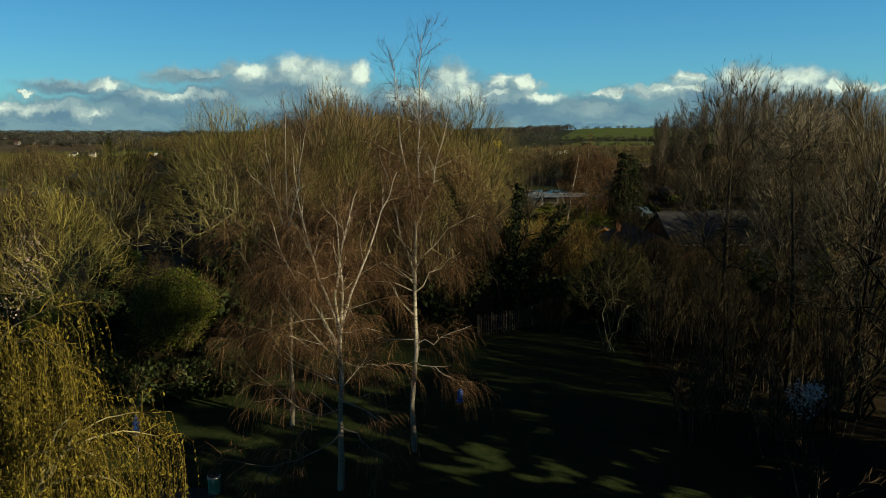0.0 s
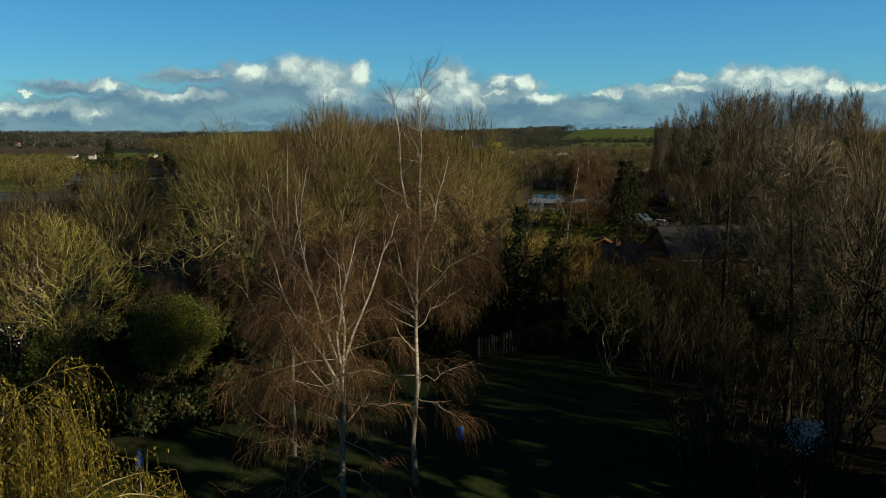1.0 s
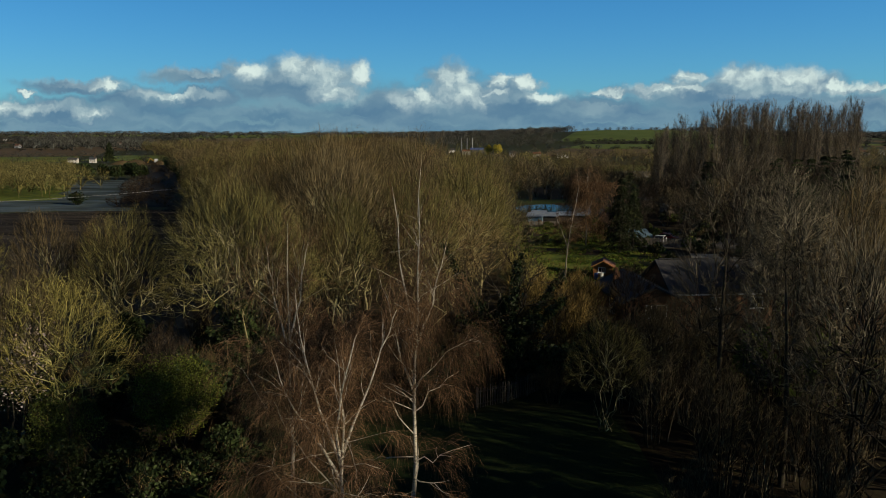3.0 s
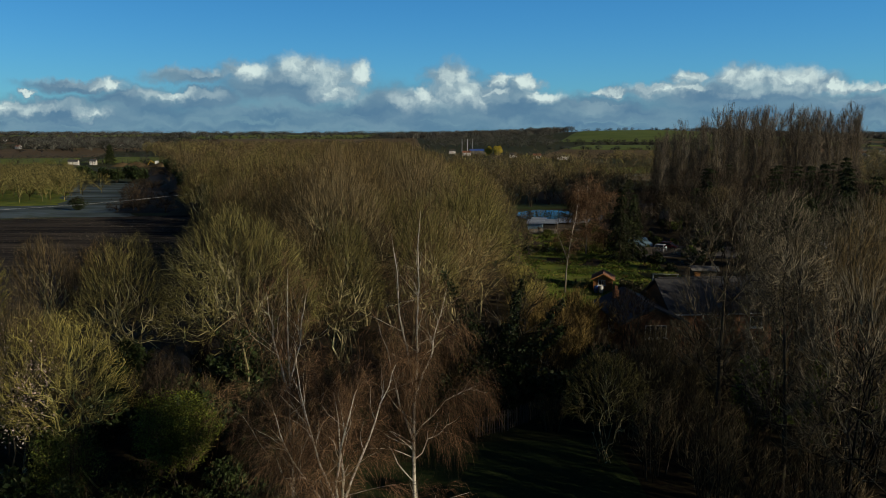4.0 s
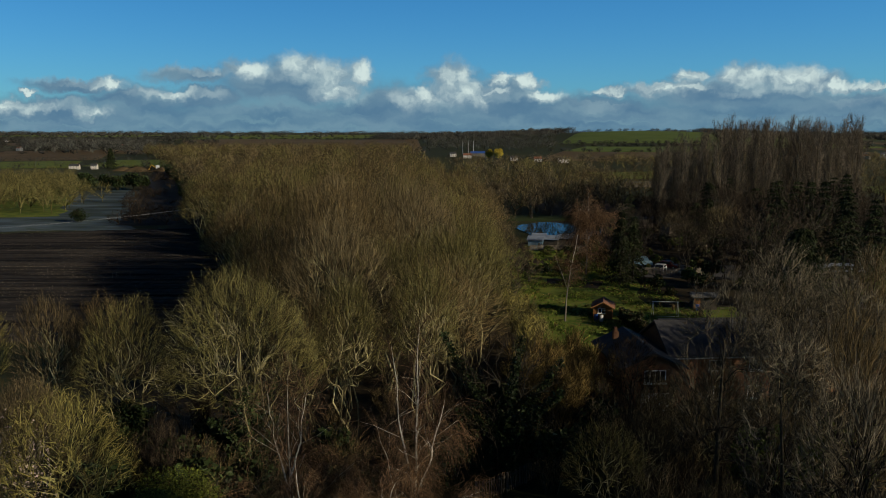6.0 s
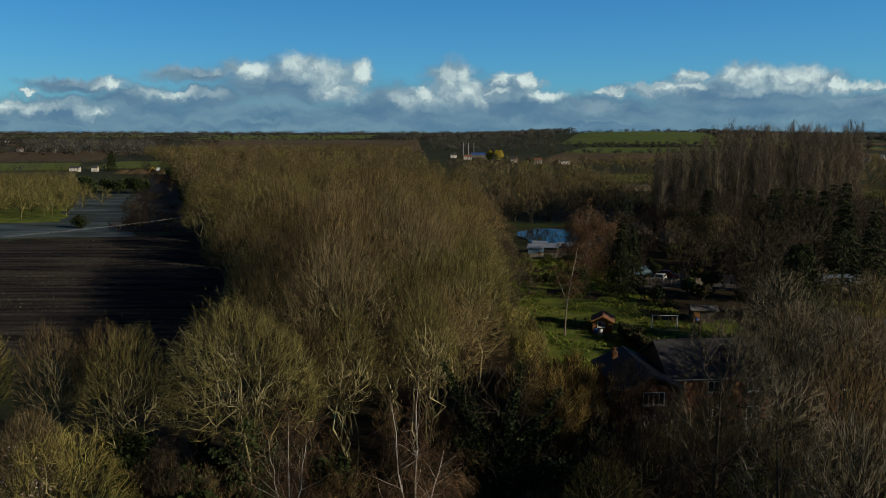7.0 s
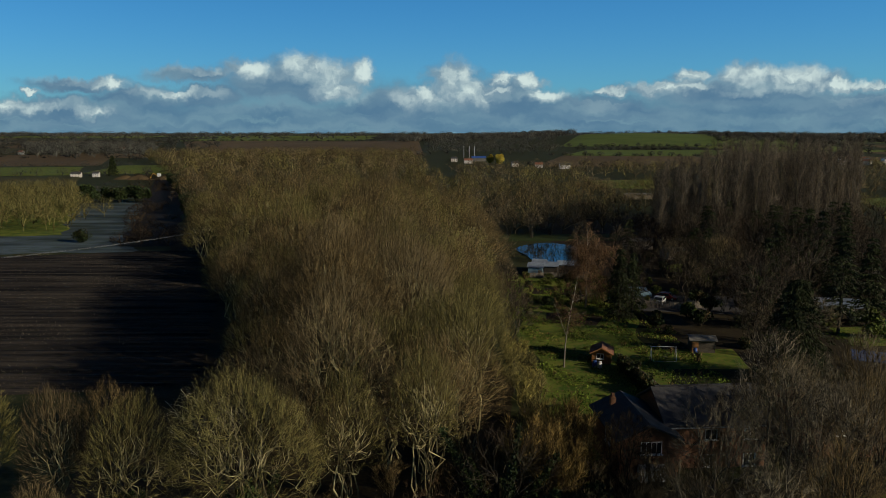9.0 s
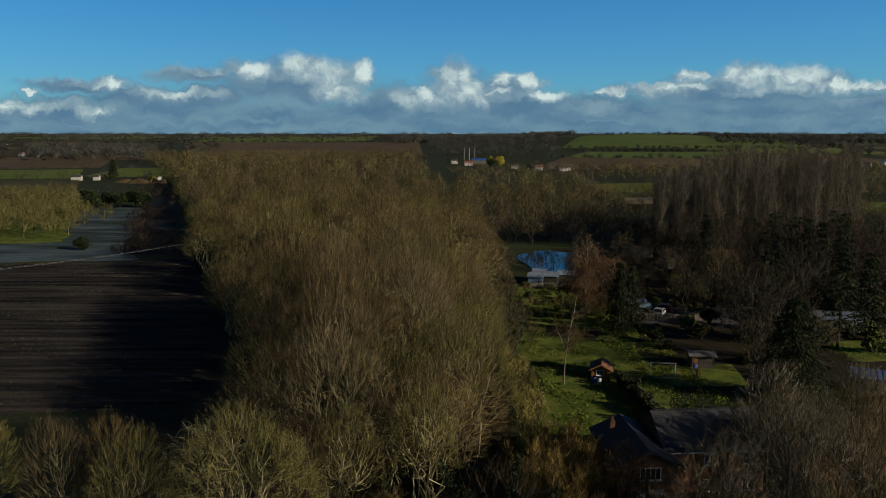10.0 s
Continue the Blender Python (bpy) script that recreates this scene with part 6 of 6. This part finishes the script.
part("windscreen", prism([(-1.69, 1.24), (-1.24, 1.94), (-1.27, 1.97), (-1.73, 1.27)], -0.8, 0.8, "y"), GLASS, van)
for x in (-1.5, 1.5):
    for y in (-0.88, 0.88):
        part("wheel", rod(bmesh.new(), (x, y - 0.1, 0.34), (x, y + 0.1, 0.34), 0.34, 18), RUBBER, van)

port = thing("carport", "open carport with a pale sheet roof", "carport", "", pose(71.2, 129.6, -4.35, 0, 0, -12))
part("roof", prism([(-2.6, 2.35), (2.6, 2.95), (2.6, 3.07), (-2.6, 2.47)], -4.0, 4.0, "x"), PALE_SHEET, port, "pale sheet roof")
for x in (-3.8, 0, 3.8):
    for y, z in ((-2.4, 2.36), (2.4, 2.9)):
        part("post", boxes([(x, y, -0.2, 0.12, 0.12, z + 0.2)], 0.01), GREY_WOOD, port)
part("back_wall", boxes([(0, 2.5, -0.2, 7.8, 0.1, 3.0)]), GREY_WOOD, port)

# ---- pond with its sheds ----
def pond():
    n = 48
    pts = []
    for i in range(n):
        a = 2 * math.pi * i / n
        r = 1 + 0.08 * math.sin(3 * a + 1) + 0.05 * math.sin(5 * a)
        pts.append((33 + 11.5 * r * math.cos(a), 205 + 21 * r * math.sin(a) * (0.9 if math.sin(a) > 0 else 1.0), -4.72))
    pts.append((33, 205, -4.72))
    ob = new("pond", mesh_of("pond", pts, [(i, (i + 1) % n, n) for i in range(n)], WATER))
    tagged(ob, "still pond reflecting the sky", "pond", "", "structure")


pond()
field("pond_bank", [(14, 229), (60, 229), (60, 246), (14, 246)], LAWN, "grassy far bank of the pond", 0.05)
for x, y, w, d, t, roof, wall, lab in [(22.6, 173.5, 3.4, 4.6, -14, PALE_SHEET, PALE_BLUE, "pale blue boarded cabin with sheet roof"), (26.4, 174.6, 3.2, 5.2, -14, PALE_SHEET, DARK_WOOD, "boarded cabin with pale sheet roof"),
                                       (31.8, 176.0, 7.0, 4.6, -10, PALE_SHEET, DARK_WOOD, "wide timber shed with pale grey roof"), (24.0, 178.5, 3.0, 3.0, -14, PALE_SHEET, PALE_BLUE, "small pale hut beside the pond")]:
    ribbed_shed(stand(x, y, t), lab, w, d, 2.1, 2.7, roof, wall, 0, "pond_cabin", "cabin")
boat = thing("rowing_boat", "dark rowing boat drawn up beside the pond", "boat", "", pose(29.5, 183.5, -4.6, 0, 0, 8))
bm = bmesh.new()
rings = []
for s in np.linspace(-1, 1, 9):
    b = 0.62 * (1 - s ** 4) + 0.02
    rings.append([bm.verts.new((s * 2.0, b * c, z + 0.16 * s * s)) for c, z in ((-1, 0.5), (-0.75, 0.12), (0, 0), (0.75, 0.12), (1, 0.5), (0.9, 0.5), (0, 0.1), (-0.9, 0.5))])
for a, b in zip(rings, rings[1:]):
    for i in range(8):
        bm.faces.new((a[i], a[(i + 1) % 8], b[(i + 1) % 8], b[i]))
part("hull", bm, RUBBER, boat)
part("bench", boxes([(0.3, 0, 0.36, 0.25, 1.0, 0.04)]), GREY_WOOD, boat)
drum = thing("yellow_crate", "yellow crate beside the pond cabins", "crate", "", pose(24.6, 182.0, -4.8, 0, 0, 20))
part("box", boxes([(0, 0, 0, 1.6, 1.0, 0.9)], 0.04), YELLOW_PAINT, drum)
part("lid", boxes([(0, 0, 0.9, 1.7, 1.1, 0.08)], 0.03), YELLOW_PAINT, drum)

# grey huts behind the gardens
for x, y, w, t in [(57.5, 214, 8, 3), (69, 216, 9, -4), (62, 196, 5, 12), (112, 390, 12, 2), (126, 396, 14, -3), (100, 388, 9, 4)]:
    ribbed_shed(stand(x, y, t), "low grey hut behind the gardens", w, 4.5, 2.4, 3.0, FELT, GREY_WOOD, 0, "hut", "hut")
# beds and patches of the long garden
field("vegetable_bed", [(17.5, 124), (27.5, 122), (29, 131), (18, 133)], EARTH, "bare brown vegetable bed in the garden", 0.05, 24, 24, 1.1)
field("vegetable_bed_far", [(18.5, 150), (30, 149), (31, 156), (18.5, 158)], EARTH, "bare brown bed in the far garden", 0.05, 24, 24, 1.1)
field("right_lawn", [(29, 96), (43, 96), (44, 108), (30, 107)], GRASS_GARDEN, "rough green lawn with a swing", 0.04, 16, 16, 0.5)
field("garden_yard", [(33, 134), (62, 130), (64, 150), (34, 152)], TARMAC, "dark yard with parked cars", 0.04, 12, 12, 0.6)
field("drive", [(74, 124.4), (110, 118), (112, 123), (75, 131)], TARMAC, "dark tarmac drive to the carport", 0.05, 12, 12, 0.2)

# ---- far houses ----
for x, y, t, lab, roof, wall, w in [(-284, 575, 8, "white farmhouse beside a dark tree", SLATE, RENDERED, 13), (-270, 578, 8, "low pale wing of the farmhouse", SLATE, RENDERED, 8),
                                    (124, 752, 4, "white house before the brown field", SLATE, WHITE, 15), (100, 770, -6, "tiled house in the valley", TILE, RENDERED, 11), (78, 800, 5, "pale house in the valley", SLATE, RENDERED, 10),
                                    (30, 860, 0, "low pale house in the valley", TILE, RENDERED, 13), (14, 900, 8, "pale cottage in the valley", SLATE, RENDERED, 10)]:
    house(stand(x, y, t, 0.72 if x > 0 else 0.56), lab, w, 7.5, 5.0, 7.6, wall, roof, ((-w * 0.32, 3.1), (0, 3.1), (w * 0.32, 3.1), (-w * 0.32, 0.9), (w * 0.32, 0.9)), size=(1.3, 1.3))
village = [(440, 815), (455, 840), (470, 822), (486, 850), (498, 826), (512, 846), (526, 820), (470, 868), (494, 876), (520, 872), (540, 850), (452, 880), (-700, 1150), (-780, 1190), (-640, 1130), (-860, 1260), (-930, 1230), (-560, 1300),
           (-1150, 1750), (-1050, 1800), (-1260, 1780)]
proto = house(stand(*village[0], 10), "white gabled house with slate roof", 10, 7.5, 5.0, 7.8, WHITE, SLATE, ((-3, 3.1), (3, 3.1), (-3, 0.9), (3, 0.9)), group="houses of the far villages", size=(1.3, 1.3))
second = house(stand(*village[1], -15), "pale gabled house with tiled roof", 11, 7.5, 5.0, 7.8, RENDERED, TILE, ((-3, 3.1), (3, 3.1), (-3, 0.9), (3, 0.9)), group="houses of the far villages", size=(1.3, 1.3))
for n, (x, y) in enumerate(village[2:]):
    copy_thing((proto, second)[n % 3 == 0], stand(x, y, 47 * n % 90 - 45, 0.75))
ribbed_shed(stand(44, 905, 4), "barn with blue sheet roof", 17, 10, 4, 6, BLUE_PAINT, FELT, 0, "barn", "barn")
for x in (28, 35, 42):
    ob = thing("mast", "tall pale mast behind the barn", "mast", "pale masts", stand(x, 975))
    part("shaft", rod(bmesh.new(), (0, 0, -0.3), (0, 0, 16), 0.3, 8, 0.2), LIGHT_PAINT, ob)
    part("footing", boxes([(0, 0, -0.2, 1.2, 1.2, 0.5)], 0.05), FELT, ob)
leafy_bush(stand(64.5, 830), "bright yellow-green tree in the valley", (6, 6, 7), 1800, 1.0, YELLOW_LEAF, "yellow_tree", "tree")
leafy_bush(stand(54, 836), "olive-yellow tree in the valley", (5, 5, 6), 1400, 1.0, YELLOW_LEAF, "yellow_tree", "tree")
conifer(stand(-262, 590), "dark cypress beside the farmhouse", 16, 4.5, 16, size=1.0)


def mound(x, y, w, h, label):
    n, k = 18, 6
    v, t = [(0, 0, h)], []
    for j in range(1, k + 1):
        for i in range(n):
            a = 2 * math.pi * i / n
            r = w * j / k * (1 + 0.18 * math.sin(3 * a + x) + 0.1 * math.sin(7 * a))
            v.append((r * math.cos(a) * 1.7, r * math.sin(a), h * (1 - (j / k) ** 1.4) * (1 + 0.2 * math.sin(5 * a + j)) - (0.3 if j == k else 0)))
    t += [(0, 1 + i, 1 + (i + 1) % n) for i in range(n)]
    for j in range(k - 1):
        for i in range(n):
            a, b = 1 + j * n + i, 1 + j * n + (i + 1) % n
            t += [(a, a + n, b + n), (a, b + n, b)]
    ob = new("earth_mound", mesh_of("earth_mound", v, t, EARTH_FAR, True))
    ob.matrix_world = stand(x, y)
    tagged(ob, label, "earth mound", "heaps of dug earth")


for x, y, w, h in [(-222, 545, 6, 3.4), (-236, 552, 5, 2.6), (-205, 548, 5.5, 2.8), (-190, 556, 5, 2.2), (-172, 560, 6, 1.8)]:
    mound(x, y, w, h, "heap of dug brown earth beside the farmhouse")
dig = thing("excavator", "white and yellow excavator beside heaps of earth", "excavator", "", stand(-214, 560, 20))
part("cab", boxes([(0, 0, 1.2, 2.6, 2.2, 2.6)], 0.15), WHITE, dig, "white cab")
part("tracks", boxes([(0, -1.1, 0, 3.8, 0.6, 1.0), (0, 1.1, 0, 3.8, 0.6, 1.0)], 0.2), RUBBER, dig)
part("arm", rod(rod(bmesh.new(), (-1.2, 0, 1.8), (-4.2, 0, 4.2), 0.25), (-4.2, 0, 4.2), (-6.0, 0, 1.2), 0.2), YELLOW_PAINT, dig, "yellow digging arm")
part("bucket", boxes([(-6.1, 0, 0.3, 1.0, 1.1, 1.0)], 0.15), YELLOW_PAINT, dig)

# ---- power line over the meadow ----
ends = [(-58.5, 197), (-118, 125)]
for x, y in ends:
    ob = thing("power_pole", "wooden power pole on the meadow", "power pole", "power poles", stand(x, y, 80))
    part("pole", rod(bmesh.new(), (0, 0, -0.5), (0, 0, 8.5), 0.14, 10, 0.1), DARK_WOOD, ob)
    part("cross_arm", boxes([(0, 0, 8.0, 0.12, 1.8, 0.12)]), DARK_WOOD, ob)
    for s in (-0.8, 0.8):
        part("insulator", boxes([(0, s, 8.12, 0.1, 0.1, 0.2)], 0.03), WHITE, ob)
ob = thing("power_line", "pair of sagging wires over the meadow", "wire", "", None)
for s in (-0.8, 0.8):
    (x0, y0), (x1, y1) = ends
    z0, z1 = float(ground_z(x0, y0)) + 8.3, float(ground_z(x1, y1)) + 8.3
    f = np.linspace(0, 1, 24)
    pts = np.c_[x0 + (x1 - x0) * f, y0 + (y1 - y0) * f + s, z0 + (z1 - z0) * f - 1.6 * 4 * f * (1 - f)]
    heap = Heap()
    heap.tubes(pts[None], np.full((1, 24), 0.009), 4, False)
    piece("wire", heap.mesh("wire", LIGHT_PAINT), ob)

# ---- stubble in the ploughed field ----
def stubble():
    r = np.random.default_rng(61)
    n = 44000
    y = r.uniform(76, 208, n)
    y = np.round(y / 2.992) * 2.992 + r.normal(size=n) * 0.4
    x = r.uniform(-120, -26, n)
    ok = (x < np.interp(y, [76, 92, 215], [-36, -34, -64])) & (x > -0.66 * y - 5)
    x, y = x[ok], y[ok]
    keep = np.sin(x * 0.13 + y * 0.3) + r.normal(size=len(x)) * 0.7 > 0.1
    x, y = x[keep], y[keep]
    base = np.c_[x, y, ground_z(x, y) + 0.02]
    tip = base + np.c_[r.normal(size=len(x)) * 0.12, r.normal(size=len(x)) * 0.08, r.uniform(0.15, 0.4, len(x))]
    heap = Heap()
    heap.tubes(np.stack([base, tip], 1), np.full((len(x), 2), 0.018), 3)
    tagged(new("stubble", heap.mesh("stubble", STRAW)), "pale stubble rows in the ploughed field", "stubble", "", "stuff")


STRAW = wood("weathered_straw", (0.2, 0.175, 0.12), (0.28, 0.25, 0.18), scale=0.2)
stubble()

# ---- on the near lawn ----
bin_ = thing("litter_bin", "green round litter bin with a pale rim", "litter bin", "", stand(-7.4, 22.7, 0, 0.72))
part("body", lathe([(0.24, 0), (0.27, 0.08), (0.28, 0.72), (0.27, 0.78)]), GREEN_PAINT, bin_)
part("rim", lathe([(0.29, 0.76), (0.31, 0.79), (0.31, 0.84), (0.29, 0.86)]), STEEL, bin_, "pale metal rim")
part("liner", lathe([(0.2, 0.84), (0.26, 0.88), (0.24, 0.89)]), RUBBER, bin_)
deck = thing("paved_slab", "flat dark paving slab beside the litter bin", "paving", "", stand(-8.3, 22.5))
for i in range(4):
    part("slab", boxes([(-0.75 + i * 0.5, 0, 0.0, 0.48, 0.9, 0.06)], 0.01), TARMAC, deck)


def feeder(at, label, drop, mat):
    ob = thing("bird_feeder", label, "bird feeder", "", at)
    part("tube", lathe([(0.05, 0), (0.13, 0.03), (0.13, 0.42), (0.09, 0.5), (0.03, 0.54)], 14), mat, ob)
    part("tray", lathe([(0.17, -0.03), (0.19, 0.0), (0.17, 0.02)], 14), mat, ob)
    part("cord", rod(bmesh.new(), (0, 0, 0.5), (0, 0, 0.5 + drop), 0.008, 5), RUBBER, ob)
    return ob


feeder(pose(0.68, 24.6, 2.45) @ Matrix.Scale(0.8, 4), "blue bird feeder hanging from a birch branch", 0.9, BLUE_PAINT)
post = thing("feeder_post", "slim blue bird feeder on a post", "bird feeder", "", stand(-10.9, 25.2))
part("post", rod(bmesh.new(), (0, 0, -0.1), (0, 0, 1.0), 0.03, 8), GREY_WOOD, post)
part("feeder", lathe([(0.05, 1.0), (0.14, 1.02), (0.14, 1.5), (0.1, 1.56), (0.05, 1.6), (0.07, 1.66), (0.03, 1.72)], 14), BLUE_PAINT, post)


# ---- rough herbage of the gardens ----
def herbage(name, label, mat, n, size, x0, x1, y0, y1, seed, cut):
    """Leafy clumps close to the ground, in patches."""
    r = np.random.default_rng(seed)
    x, y = r.uniform(x0, x1, n), r.uniform(y0, y1, n)
    patch = np.sin(x * 0.9 + 1.3 * np.sin(y * 0.31 + seed)) + np.sin(y * 0.55 + 1.7 * np.sin(x * 0.4)) + r.normal(size=n) * 0.6
    x, y = x[patch > cut], y[patch > cut]
    C = np.c_[x, y, ground_z(x, y) + r.uniform(0.05, 0.24, len(x))]
    heap = Heap()
    heap.leaves(C, size, 1.8, 0.0, np.c_[r.normal(size=(len(x), 2)) * 0.7, np.full(len(x), 0.8)])
    tagged(new(name, heap.mesh(name, mat)), label, "plants", "", "stuff")


herbage("garden_herbage", "rough green growth over the garden", HERB, 42000, 0.15, 12.5, 37, 74, 172, 3, 0.1)
herbage("garden_stalks", "brown dead stalks over the garden", TWIG_ORANGE, 14000, 0.13, 12.5, 37, 100, 172, 8, 0.9)
herbage("lawn_grass", "tufts of grass beside the carport", HERB, 8000, 0.12, 62, 97, 108, 123, 5, 0.0)
